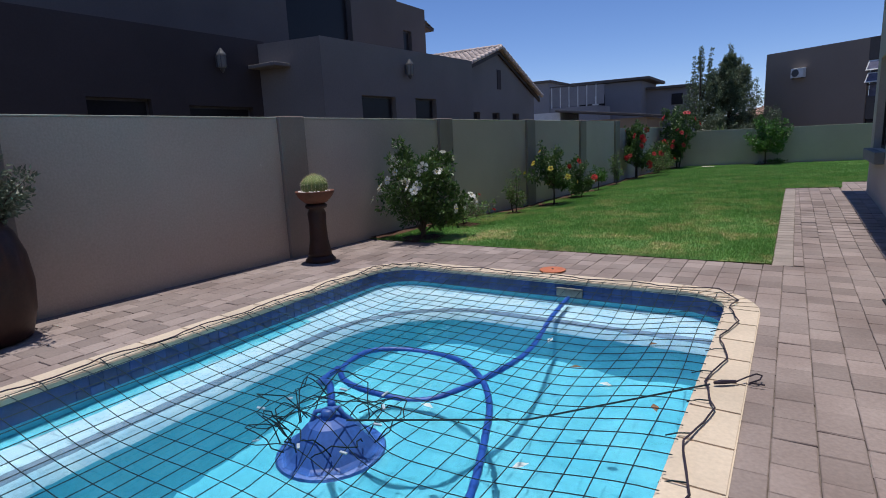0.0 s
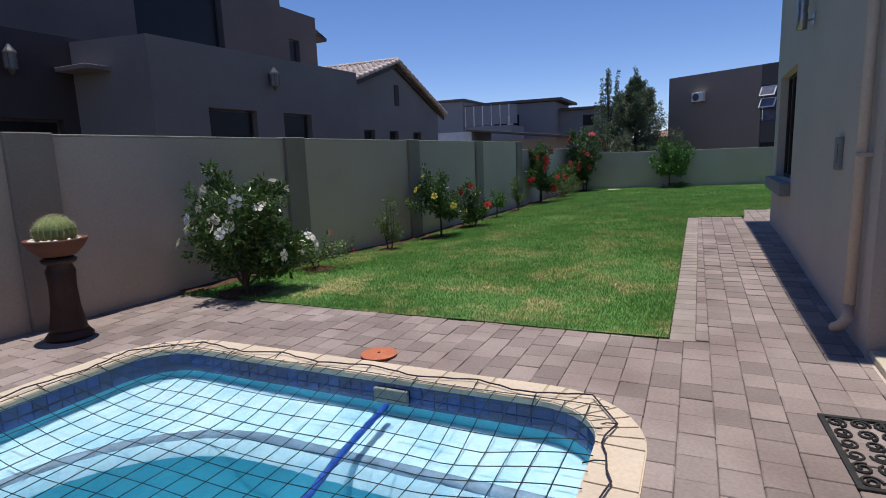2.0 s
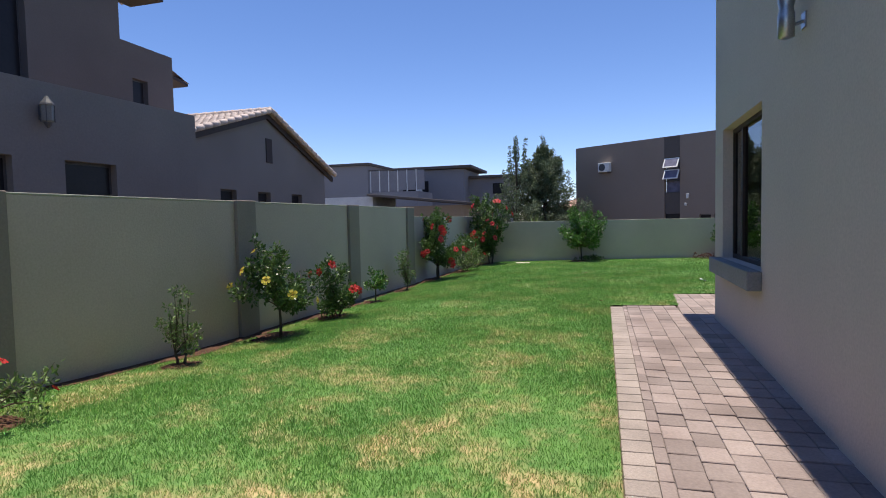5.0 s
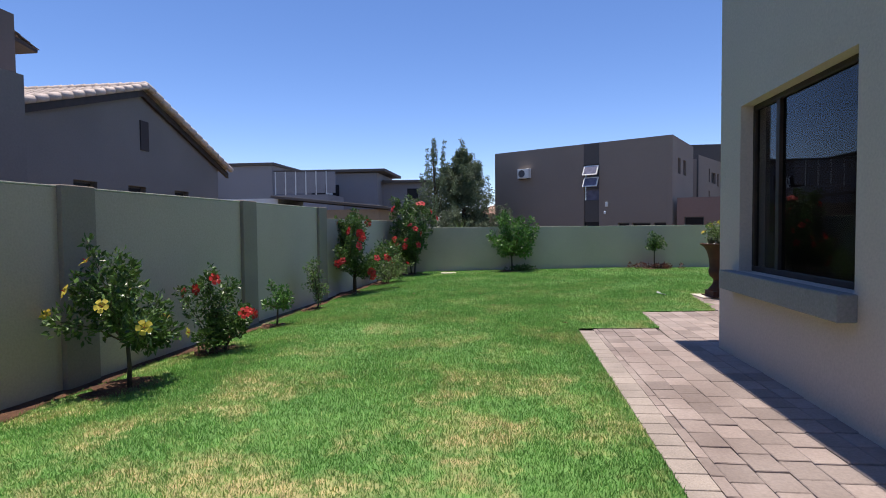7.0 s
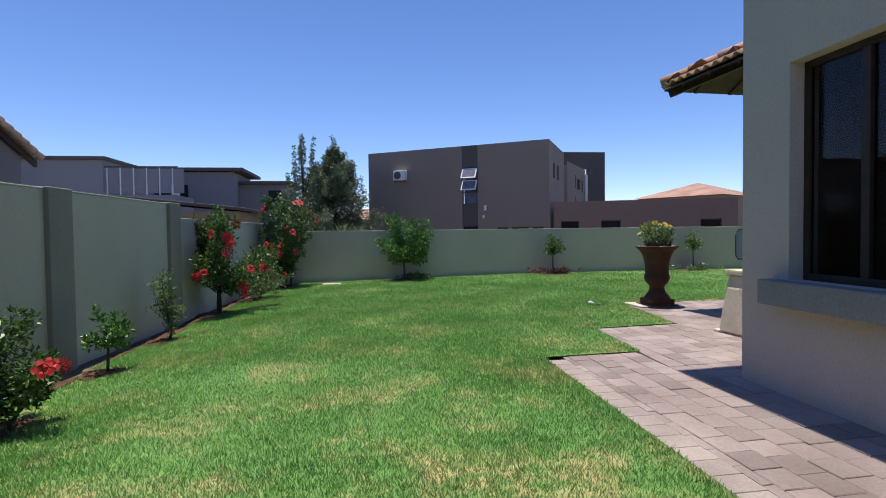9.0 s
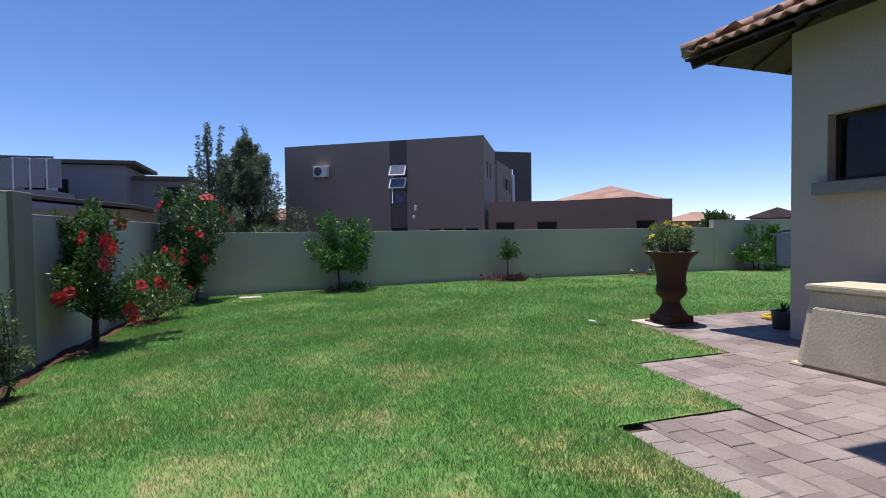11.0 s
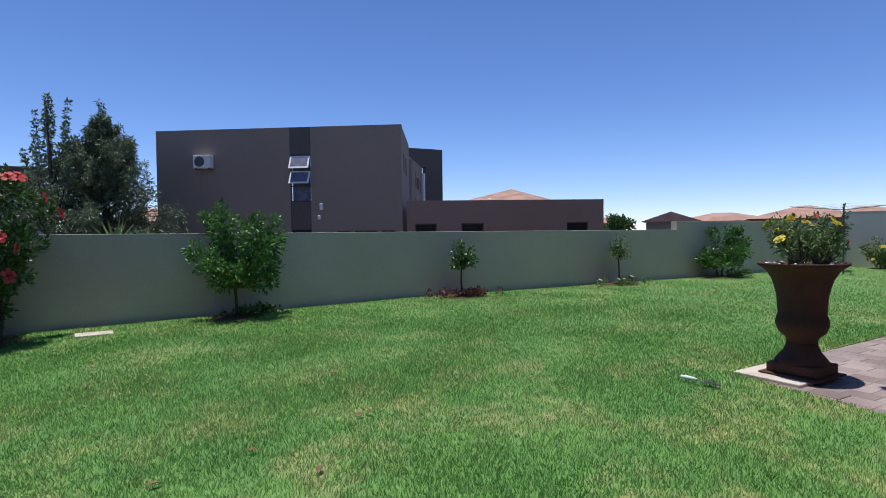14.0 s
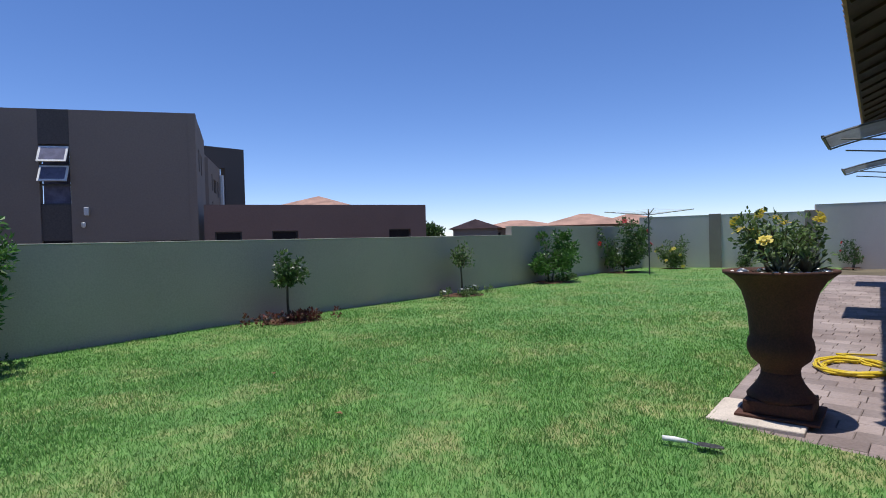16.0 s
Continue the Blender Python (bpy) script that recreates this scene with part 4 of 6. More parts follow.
def make_gable_house():
    gh = thing("gabled_house", pose(0, 0, 0), "grey plastered gabled wing with pale tiled roof", "house")
    x, ya, yl, yr, za, ze = -10.2, 20.95, 15.8, 25.05, 5.06, 3.42
    gm, gn = along((x, 24.7), (x, 15.8))
    g = lambda y: 24.7 - y
    holes = [(g(b), g(a), 1.75, 2.58) for a, b in ((18.69, 19.39), (20.43, 21.1), (22.34, 23.02))]
    bm = wall_panel(bmesh.new(), gm, gn, -0.1, 3.40, 0.25, holes)
    part("wall", bm, M_NB, gh)
    for h in holes:
        recessed(gh, gm, *h)
    bm = bmesh.new()
    tri = [(24.7, 3.40), (20.95, 4.96), (15.8, 3.40)]
    lo = [bm.verts.new((x, y, z)) for y, z in tri]
    hi = [bm.verts.new((x - 0.25, y, z)) for y, z in tri]
    for i in range(3):
        bm.faces.new((lo[i], lo[(i + 1) % 3], hi[(i + 1) % 3], hi[i]))
    bm.faces.new(lo), bm.faces.new(hi[::-1])
    part("gable", bm, M_NB, gh)
    part("vent", boxed((x - 0.02, 20.92, 3.5), (x + 0.03, 21.24, 4.25), 0.006), M_NB_DARK, gh, "narrow dark gable vent")
    part("wall", boxed((-20, 24.45, -0.1), (x - 0.25, 24.7, 3.40)), M_NB, gh)
    slope = math.degrees(math.atan2(za - ze, ya - yl + 0.05))
    n_up = int(math.hypot(za - ze, ya - yl) / 0.33) + 1
    left = pose(-20.1, yl - 0.15, ze - 0.03, 0, 0, 0) @ pose(0, 0, 0, slope)
    tiled_plane(gh, left, 46, n_up, 0.22, 0.33, M_ROOF_PALE, rise=0.075)
    slope_r = math.degrees(math.atan2(za - ze, yr - ya))
    n_r = int(math.hypot(za - ze, yr - ya) / 0.33) + 1
    right = pose(-9.98, yr + 0.15, ze - 0.03, 0, 0, 180) @ pose(0, 0, 0, slope_r)
    tiled_plane(gh, right, 46, n_r, 0.22, 0.33, M_ROOF_PALE, rise=0.075)
    for sgn, a, b in ((1, (yl - 0.15, ze - 0.1), (ya, za - 0.06)), (1, (ya, za - 0.06), (yr + 0.15, ze - 0.1))):
        bm = bmesh.new()
        vs = []
        for xx in (x + 0.02, x + 0.10):
            vs.append([bm.verts.new((xx, y, z)) for y, z in (a, b, (b[0], b[1] - 0.16), (a[0], a[1] - 0.16))])
        for i in range(4):
            bm.faces.new((vs[0][i], vs[0][(i + 1) % 4], vs[1][(i + 1) % 4], vs[1][i]))
        bm.faces.new(vs[0]), bm.faces.new(vs[1][::-1])
        part("barge_board", bm, M_WOOD, gh)
    # verge tiles
    for k in range(n_up):
        p = left @ Vector((10.1, 0.33 * k, 0.03))
        q = left @ Vector((10.1, 0.33 * k + 0.34, 0.02))
        part("verge_tile", tube(bmesh.new(), [p, q], [0.085, 0.075], 8), M_ROOF_PALE, gh, smooth=True)
    for k in range(n_r):
        p = right @ Vector((0.02, 0.33 * k, 0.03))
        q = right @ Vector((0.02, 0.33 * k + 0.34, 0.02))
        part("verge_tile", tube(bmesh.new(), [p, q], [0.085, 0.075], 8), M_ROOF_PALE, gh, smooth=True)
    for k in range(30):
        part("ridge_tile", tube(bmesh.new(), [(-10.0 - 0.33 * k, ya - 0.02, za + 0.05), (-10.34 - 0.33 * k, ya - 0.02, za + 0.04)], [0.1, 0.09], 8), M_ROOF_PALE, gh, smooth=True)


make_gable_house()


def make_back_house():
    bh = thing("modern_house", pose(0, 0, 0), "brown-grey plastered two-storey flat-roofed house behind the back wall", "house")
    A, B = (-1.76, 44.2), (7.58, 38.12)
    m, n = along(B, A)          # face on the right of right-to-left, towards the lawn
    top = 6.2
    low_wins = [(0.30, 0.96), (1.12, 2.12), (2.28, 2.92)]
    holes = [(a, b, 0.9, 1.63) for a, b in low_wins] + [(4.03, 4.96, 0.3, 5.0)]
    part("wall", wall_panel(bmesh.new(), m, n, -0.2, top, 0.25, holes), M_BH, bh)
    for a, b in low_wins:
        recessed(bh, m, a, b, 0.9, 1.63)
    # dark slot with the tall window and two tilted top lights
    part("slot_panel", boxed((4.03, 0, 5.0), (4.96, 0.02, top - 0.01), 0, m), M_BH_DARK, bh, "darker plaster strip over the tall window")
    part("slot_panel", boxed((4.03, -0.12, 1.7), (4.96, -0.06, 2.95), 0, m), M_BH_DARK, bh)
    win = part("tall_window", boxed((4.03, -0.20, 0.3), (4.96, -0.14, 1.72), 0, m), M_PANE, bh)
    part("curtain", boxed((4.10, -0.2, 2.98), (4.90, -0.16, 4.95), 0, m), M_CURTAIN, win, "lilac-grey curtain behind glass")
    for z in (2.95, 3.62, 4.3, 4.95):
        part("window_bar", boxed((4.03, -0.14, z - 0.03), (4.96, -0.06, z + 0.03), 0, m), M_GREYMETAL, win)
    for z in (4.93, 4.27):
        sash = part("open_sash", boxed((4.05, -0.03, -0.62), (4.94, 0.01, 0), 0, m @ pose(0, 0, z, 28, 0, 0)), M_WHITE, win, "white top-hung sash standing open")
        part("sash_glass", boxed((4.12, 0.01, -0.55), (4.87, 0.014, -0.07), 0, m @ pose(0, 0, z, 28, 0, 0)), M_CURTAIN, sash)
    # returning side with small windows
    sm, sn = along((10.2, 43.1), B)
    holes = [(2.1, 2.9, 4.3, 5.15), (3.6, 4.3, 4.3, 5.15)]
    part("wall", wall_panel(bmesh.new(), sm, sn, -0.2, top - 0.005, 0.25, holes), M_BH, bh)
    for h in holes:
        recessed(bh, sm, *h)
    part("flat_roof", prism(bmesh.new(), [(-1.6, 44.1), (7.5, 38.3), (10.0, 43.0), (1.0, 49.0)], top - 0.35, top - 0.25), M_BH_DARK, bh)
    # portal frame standing behind
    part("portal", boxed((14.95, 50.6, 0), (16.2, 51.2, 7.35)), M_BH_DARK, bh)
    part("portal", boxed((11.5, 50.6, 6.1), (14.95, 51.2, 7.345)), M_BH_DARK, bh)
    part("wall", boxed((9.4, 43.4, 0), (10.5, 46.5, 5.5)), M_BH, bh)
    fm2, fn2 = along((14.6, 50.57), (11.3, 45.5))
    holes = [(0.9, 1.4, 4.2, 5.1), (1.8, 2.9, 4.35, 5.1), (3.3, 3.6, 4.4, 5.3), (3.3, 3.6, 2.9, 3.8)]
    part("wall", wall_panel(bmesh.new(), fm2, fn2, -0.2, 6.0, 0.25, holes), M_BH, bh)
    for h in holes:
        recessed(bh, fm2, *h)
    # white tube added to stand for the bright strip beside the portal
    part("bright_strip_tube", tube(bmesh.new(), [fm2 @ Vector((0.25, 0.1, 0)), fm2 @ Vector((0.25, 0.1, 5.6))], 0.14, 8), M_WHITE, bh, "white upright tube added as the bright strip beside the portal")
    part("wall", prism(bmesh.new(), [(11.28, 45.5), (10.45, 45.9), (10.45, 46.1), (11.4, 45.75)], -0.2, 5.99), M_BH_DARK, bh)
    # low wing
    L0, L1 = (7.84, 38.2), (15.72, 34.47)
    lm, ln = along(L1, L0)
    ww = [(0.7, 1.65), (5.35, 6.33), (7.42, 8.36)]
    part("wall", wall_panel(bmesh.new(), lm, ln, -0.2, 2.91, 0.25, [(a, b, 0.9, 1.9) for a, b in ww]), M_BH_LOW, bh, "reddish-brown plastered low wing")
    for a, b in ww:
        recessed(bh, lm, a, b, 0.9, 1.9)
    part("wall", prism(bmesh.new(), [(15.72, 34.48), (18.5, 40.0), (18.2, 40.2), (15.5, 34.6)], -0.2, 2.905), M_BH_LOW, bh)
    part("flat_roof", prism(bmesh.new(), [(8.2, 38.2), (15.6, 34.7), (18.3, 40.0), (11, 43.5)], 2.6, 2.7), M_BH_DARK, bh)
    ac = thing("air_conditioner", m @ pose(8.85, 0.02, 4.46), "white outdoor air-conditioning unit on brackets", "air conditioner")
    part("case", boxed((-0.40, 0.0, 0), (0.40, 0.30, 0.58), 0.02), M_WHITE, ac)
    part("fan_grille", lathe([(0.22, 0), (0.23, 0.01), (0.19, 0.015)], 24), M_GREYMETAL, ac, "dark round fan grille").matrix_basis = pose(0.10, 0.30, 0.29, -90)
    for k in (-0.3, 0.3):
        part("bracket", boxed((k - 0.02, -0.02, -0.06), (k + 0.02, 0.32, 0), 0), M_GREYMETAL, ac)
    lamp = thing("wall_lamp_far", m @ pose(3.55, 0.0, 2.55), "small white wall lamp on the brown house", "lamp")
    part("shade", boxed((-0.07, 0.0, 0), (0.07, 0.14, 0.28), 0.02), M_WHITE, lamp)
    part("bulb_cover", lathe([(0.03, -0.42), (0.07, -0.38), (0.07, -0.26), (0.03, -0.24)], 12), M_WHITE, lamp).location = (0.1, 0.08, 0)


make_back_house()


def make_far_houses():
    fh = thing("far_flat_house", pose(0, 0, 0), "blue-grey plastered flat-roofed house in the distance", "house")
    part("wall", boxed((-19.0, 55.5, 0), (-12.2, 62, 6.3)), M_MH, fh)
    part("roof", boxed((-19.8, 55.0, 6.35), (-11.4, 62.5, 6.6), 0.03, pose(0, 0, 0.0)), M_BH_DARK, fh)
    part("wall", boxed((-12.2, 57.5, 0), (-8.4, 63, 5.5)), M_MH, fh)
    part("roof", boxed((-12.1, 57.0, 5.5), (-7.9, 63.5, 5.75), 0.03), M_BH_DARK, fh)
    w = part("window", boxed((-18.2, 55.44, 4.1), (-15.6, 55.5, 5.3)), M_PANE, fh)
    part("curtain", boxed((-16.8, 55.42, 4.15), (-16.2, 55.44, 5.25)), M_WHITE, w)
    part("window", boxed((-9.9, 57.44, 4.0), (-8.9, 57.5, 5.0)), M_PANE, fh)
    f2 = thing("far_balcony_house", pose(0, 0, 0), "grey plastered house with a glazed balcony", "house")
    part("wall", boxed((-31, 46.0, 0), (-17.6, 54, 6.0)), M_MH, f2)
    part("roof", boxed((-31.2, 45.8, 6.0), (-17.4, 54.2, 6.2), 0.02), M_BH_DARK, f2)
    part("wall", boxed((-17.6, 46.2, 0), (-13.6, 50, 3.9)), M_MH, f2)
    for k in range(6):
        part("balcony_post", boxed((-17.5 + k * 0.75, 46.2, 3.9), (-17.44 + k * 0.75, 46.26, 5.6)), M_WHITE, f2)
        part("balcony_glass", boxed((-17.42 + k * 0.75, 46.22, 4.0), (-16.8 + k * 0.75, 46.24, 5.5)), M_MH, f2)
    part("balcony_rail", boxed((-17.6, 46.18, 5.55), (-13.4, 46.28, 5.65)), M_BH_DARK, f2)
    f3 = thing("sand_coloured_outbuilding", pose(0, 0, 0), "sand-coloured outbuilding with a white band and sheet roof", "house")
    part("wall", boxed((-13.1, 36.0, 0), (-7.6, 41, 2.45)), M_SAND_WALL, f3)
    part("roof", boxed((-3.0, -0.3, 0.0), (3.0, 5.3, 0.14), 0.02, pose(-10.3, 36.0, 2.78, 0, 6.0, 0)), M_BH_DARK, f3)
    part("wall", boxed((-19, 36.2, 0), (-13.1, 40, 3.1)), M_WHITE, f3)


make_far_houses()


def hip_house(x, y, w, d, wall, ridge, material, rot=0.0, name="distant_house", label="distant house with a brown tiled hip roof", gable=False):
    h = thing(name, pose(x, y, 0, 0, 0, rot), label, "house", "distant tiled houses")
    part("wall", boxed((-w / 2, -d / 2, 0), (w / 2, d / 2, wall)), material, h)
    bm = bmesh.new()
    o = 0.5
    base = [bm.verts.new(p) for p in ((-w / 2 - o, -d / 2 - o, wall), (w / 2 + o, -d / 2 - o, wall), (w / 2 + o, d / 2 + o, wall), (-w / 2 - o, d / 2 + o, wall))]
    k = w / 2 + o if gable else max(0.3, w / 2 - d / 2)
    tip = [bm.verts.new((-k, 0, ridge)), bm.verts.new((k, 0, ridge))]
    bm.faces.new((base[0], base[1], tip[1], tip[0])), bm.faces.new((base[2], base[3], tip[0], tip[1]))
    bm.faces.new((base[1], base[2], tip[1])), bm.faces.new((base[3], base[0], tip[0])), bm.faces.new(base[::-1])
    part("roof", bm, M_ROOF_FAR, h)
    for u in (-0.3, 0.25):
        part("window", boxed((u * w - 0.5, -d / 2 - 0.03, wall * 0.4), (u * w + 0.5, -d / 2, wall * 0.8)), M_PANE, h)


hip_house(42, 79, 11, 11, 5.5, 7.5, M_SAND_WALL, 30)
hip_house(48.5, 58.0, 9, 4.8, 2.5, 3.5, M_NB, 38, gable=True, label="distant grey house with a tiled gable roof")
hip_house(57, 58, 10, 8, 2.6, 3.6, M_SAND_WALL, -50)
hip_house(55.5, 48, 9, 8, 2.6, 3.9, M_BH_LOW, -60)
hip_house(41, 62, 6, 6, 2.3, 3.3, M_SAND_WALL, -40)
hip_house(63, 46, 9, 8, 2.6, 3.9, M_SAND_WALL, -60)
hip_house(-1.6, 80, 9, 8, 3.0, 4.4, M_SAND_WALL, 10)


# ---- plants ----
def leaf_cloud(rng, spots, per, spread, size, fold=0.25, droop=0.0, slim=0.45):
    """Folded leaves scattered round spots: vertices and faces of many small leaves."""
    co, fs = [], []
    for c, r in spots:
        for _ in range(per):
            d = Vector((rng.gauss(0, 1), rng.gauss(0, 1), rng.gauss(0, 1)))
            d.normalize()
            p = Vector(c) + d * r * spread * rng.uniform(0.35, 1.0)
            way = (d + Vector((rng.gauss(0, 0.5), rng.gauss(0, 0.5), rng.gauss(0.25, 0.5) - droop))).normalized()
            side = way.cross(Vector((rng.gauss(0, 1), rng.gauss(0, 1), rng.gauss(0, 1)))).normalized()
            up = side.cross(way)
            l = size * rng.uniform(0.6, 1.3)
            w = l * slim * rng.uniform(0.8, 1.2)
            k = len(co)
            co += [p, p + way * l * 0.45 + side * w * 0.5 + up * l * fold * 0.4, p + way * l - up * l * 0.12, p + way * l * 0.45 - side * w * 0.5 + up * l * fold * 0.4]
            fs += [(k, k + 1, k + 2), (k, k + 2, k + 3)]
    return co, fs


def raw_mesh(name, co, fs, material):
    me = bpy.data.meshes.new(name)
    me.from_pydata([tuple(c) for c in co], [], fs)
    me.materials.append(material)
    return me


def flower(parent, p, way, size, petal, heart=None):
    """An open five-petalled flower with a centre."""
    way = Vector(way).normalized()
    side = way.orthogonal().normalized()
    up = way.cross(side)
    bm = bmesh.new()
    for k in range(5):
        a = 2 * math.pi * k / 5
        d, s = math.cos(a) * side + math.sin(a) * up, -math.sin(a) * side + math.cos(a) * up
        v = [bm.verts.new(Vector(p) + q * size) for q in (0.04 * d, 0.30 * d + 0.20 * s + 0.22 * way, 0.56 * d + 0.24 * s + 0.20 * way, 0.62 * d + 0.16 * way, 0.56 * d - 0.24 * s + 0.20 * way, 0.30 * d - 0.20 * s + 0.22 * way)]
        bm.faces.new(v)
    ob = part("flower", finish("flower", bm, petal), None, parent)
    if heart:
        part("stamen", tube(bmesh.new(), [Vector(p), Vector(p) + way * size * 0.45], [0.05 * size, 0.03 * size], 5), heart, ob)


def shrub(name, x, y, width, height, label, category="shrub", leaf=None, n_leaf=1500, size=0.06, stem=0.25, stems=1, flowers=0, petal=None, heart=None, fsize=0.09, seed=1, gaps=0.62, bed=True, group="", slim=0.5, squash=1.0, lean=(0, 0), shoots=9):
    """A shrub: tapered stems and limbs, sprays of separate leaves with gaps between, shoots that break the outline, and its flowers."""
    rng = random.Random(seed)
    sh = thing(name, on(x, y, rng.uniform(0, 360)), label, category, group)
    spots = []
    ends = []
    crown_z = height * stem
    r = width / 2
    for s in range(stems):
        a = rng.uniform(0, 6.28)
        foot = Vector((math.cos(a), math.sin(a), 0)) * (0.02 if stems == 1 else 0.05)
        fork = Vector((foot.x * 2 + lean[0] * 0.5, foot.y * 2 + lean[1] * 0.5, crown_z))
        trunk = part("trunk" if stems == 1 else "stem", tube(bmesh.new(), [foot - Vector((0, 0, 0.05)), foot * 1.4 + Vector((rng.uniform(-0.02, 0.02), 0, crown_z * 0.5)), fork], [0.012 + 0.010 * height, 0.01 + 0.008 * height, 0.008 + 0.007 * height], 7), M_BARK, sh, smooth=True)
        for k in range(max(7, 17 // stems)):
            a2, e = rng.uniform(0, 6.28), rng.random()
            belly = 0.62 + 0.38 * math.sin(math.pi * min(1.0, 0.15 + 0.95 * e))
            out = r * belly * (0.40 + 0.52 * math.sqrt(rng.random())) * (1.0 - 0.45 * max(0, e - 0.5))
            end = Vector((math.cos(a2) * out + lean[0], math.sin(a2) * out * squash + lean[1], crown_z + (height - crown_z) * (0.05 + 0.85 * e)))
            mid = fork.lerp(end, 0.5) + Vector((rng.uniform(-1, 1), rng.uniform(-1, 1), 0.4)) * 0.14 * r
            part("branch", tube(bmesh.new(), [fork, mid, end], [0.005 + 0.004 * height, 0.004 + 0.002 * height, 0.003], 5), M_BARK, trunk)
            ends.append((end, r * rng.uniform(0.16, gaps * 0.48)))
            spots.append(ends[-1])
            spots.append((mid.lerp(end, 0.45), r * rng.uniform(0.16, gaps * 0.44)))
            spots.append((fork.lerp(mid, 0.85), r * rng.uniform(0.14, gaps * 0.38)))
    for k in range(shoots):
        root = rng.choice(ends)[0]
        way = (Vector((root.x, root.y, 0)) * (0.6 / max(r, 0.1)) + Vector((rng.gauss(0, 0.25), rng.gauss(0, 0.25), rng.uniform(0.5, 1.1)))).normalized()
        reach = r * rng.uniform(0.3, 0.55)
        tip = root + way * reach
        if tip.z > height * 1.08:
            tip.z = height * rng.uniform(0.98, 1.08)
        part("shoot", tube(bmesh.new(), [root, root.lerp(tip, 0.5) + Vector((0, 0, 0.02)), tip], [0.004, 0.003, 0.002], 5), M_BARK, sh)
        spots += [(root.lerp(tip, f), r * rng.uniform(0.07, 0.13)) for f in (0.35, 0.65, 0.95)]
    total = sum(q ** 1.6 for c, q in spots)
    co, fs = [], []
    for c, q in spots:
        more, faces = leaf_cloud(rng, [(c, q)], max(4, int(n_leaf * 1.75 * q ** 1.6 / total)), 1.0, size, slim=slim)
        k = len(co)
        co += more
        fs += [tuple(i + k for i in f) for f in faces]
    part("foliage", raw_mesh("foliage", co, fs, leaf or M_LEAF), None, sh)
    rim = sorted(ends, key=lambda v: -(math.hypot(v[0].x, v[0].y) / r + 0.5 * v[0].z / height))
    for k in range(flowers):
        c, q = rim[(k * 5 + rng.randrange(3)) % len(rim)]
        d = (Vector((c.x, c.y, 0)).normalized() * 1.1 + Vector((rng.gauss(0, 0.6), rng.gauss(0, 0.6), rng.gauss(0.25, 0.5)))).normalized()
        flower(sh, c + d * (q * 1.05 + size * 0.3), d + Vector((0, 0, 0.15)), fsize * rng.uniform(0.85, 1.25), petal, heart)
    if bed:
        bm = bmesh.new()
        n = 18
        c = bm.verts.new((0, 0, 0.035))
        ring = [bm.verts.new((math.cos(2 * math.pi * i / n) * bed * rng.uniform(0.75, 1.2), math.sin(2 * math.pi * i / n) * bed * rng.uniform(0.75, 1.2), 0.016)) for i in range(n)]
        inner = [bm.verts.new(v.co * 0.6 + Vector((0, 0, 0.02 + rng.uniform(0, 0.015)))) for v in ring]
        for i in range(n):
            bm.faces.new((ring[i], ring[(i + 1) % n], inner[(i + 1) % n], inner[i])), bm.faces.new((inner[i], inner[(i + 1) % n], c))
        tagged(part("soil_bed", bm, M_SOIL), "ring of bare red-brown soil round a shrub", "soil", "soil rings").matrix_basis = on(x, y)
    return sh


shrub("white_hibiscus", -5.0, 7.42, 1.48, 1.44, "white-flowering hibiscus shrub against the side wall", leaf=M_LEAF, n_leaf=4300, size=0.07, stem=0.08, stems=3, flowers=34, petal=M_PET_WHITE, heart=M_PET_YELLOW, fsize=0.11, seed=3, bed=0.4, shoots=14)
shrub("low_hibiscus", -5.0, 8.88, 1.0, 0.60, "low sprawling hibiscus with a few red flowers", n_leaf=420, size=0.06, stem=0.2, stems=3, flowers=3, petal=M_PET_RED, heart=M_PET_RED, fsize=0.07, seed=5, leaf=M_LEAF_PALE, gaps=0.5, bed=0.28, shoots=5)
shrub("young_shrub", -5.06, 11.12, 0.46, 1.05, "thin upright young shrub with pale leaves", n_leaf=420, size=0.05, stem=0.15, stems=2, seed=7, leaf=M_LEAF_PALE, bed=0.24, gaps=0.8, shoots=5)
shrub("yellow_hibiscus", -4.88, 12.98, 1.22, 1.45, "yellow-flowering hibiscus bush on a single stem", n_leaf=2000, size=0.07, stem=0.33, stems=1, flowers=11, petal=M_PET_YELLOW, heart=M_PET_RED, fsize=0.105, seed=9, bed=0.42, shoots=10)
shrub("red_hibiscus", -4.80, 14.68, 1.1, 1.04, "small red-flowering hibiscus bush", n_leaf=1700, size=0.062, stem=0.13, stems=2, flowers=6, petal=M_PET_RED, heart=M_PET_RED, fsize=0.11, seed=11, bed=0.36, shoots=9)
shrub("sapling", -4.85, 16.56, 0.55, 0.72, "small leafy sapling with a bare stem", n_leaf=300, size=0.07, stem=0.42, seed=13, leaf=M_LEAF_FRESH, bed=0.28, shoots=4)
shrub("young_shrub", -4.85, 18.42, 0.5, 1.08, "thin upright young shrub with pale leaves", n_leaf=420, size=0.055, stem=0.15, stems=2, seed=15, leaf=M_LEAF_PALE, bed=0.3, gaps=0.8, shoots=4)
shrub("coral_hibiscus", -4.72, 20.95, 1.75, 2.0, "tall hibiscus bush with coral-red flowers", n_leaf=3900, size=0.08, stem=0.2, stems=2, flowers=26, petal=M_PET_PINK, heart=M_PET_RED, fsize=0.15, seed=17, bed=0.55, shoots=12)
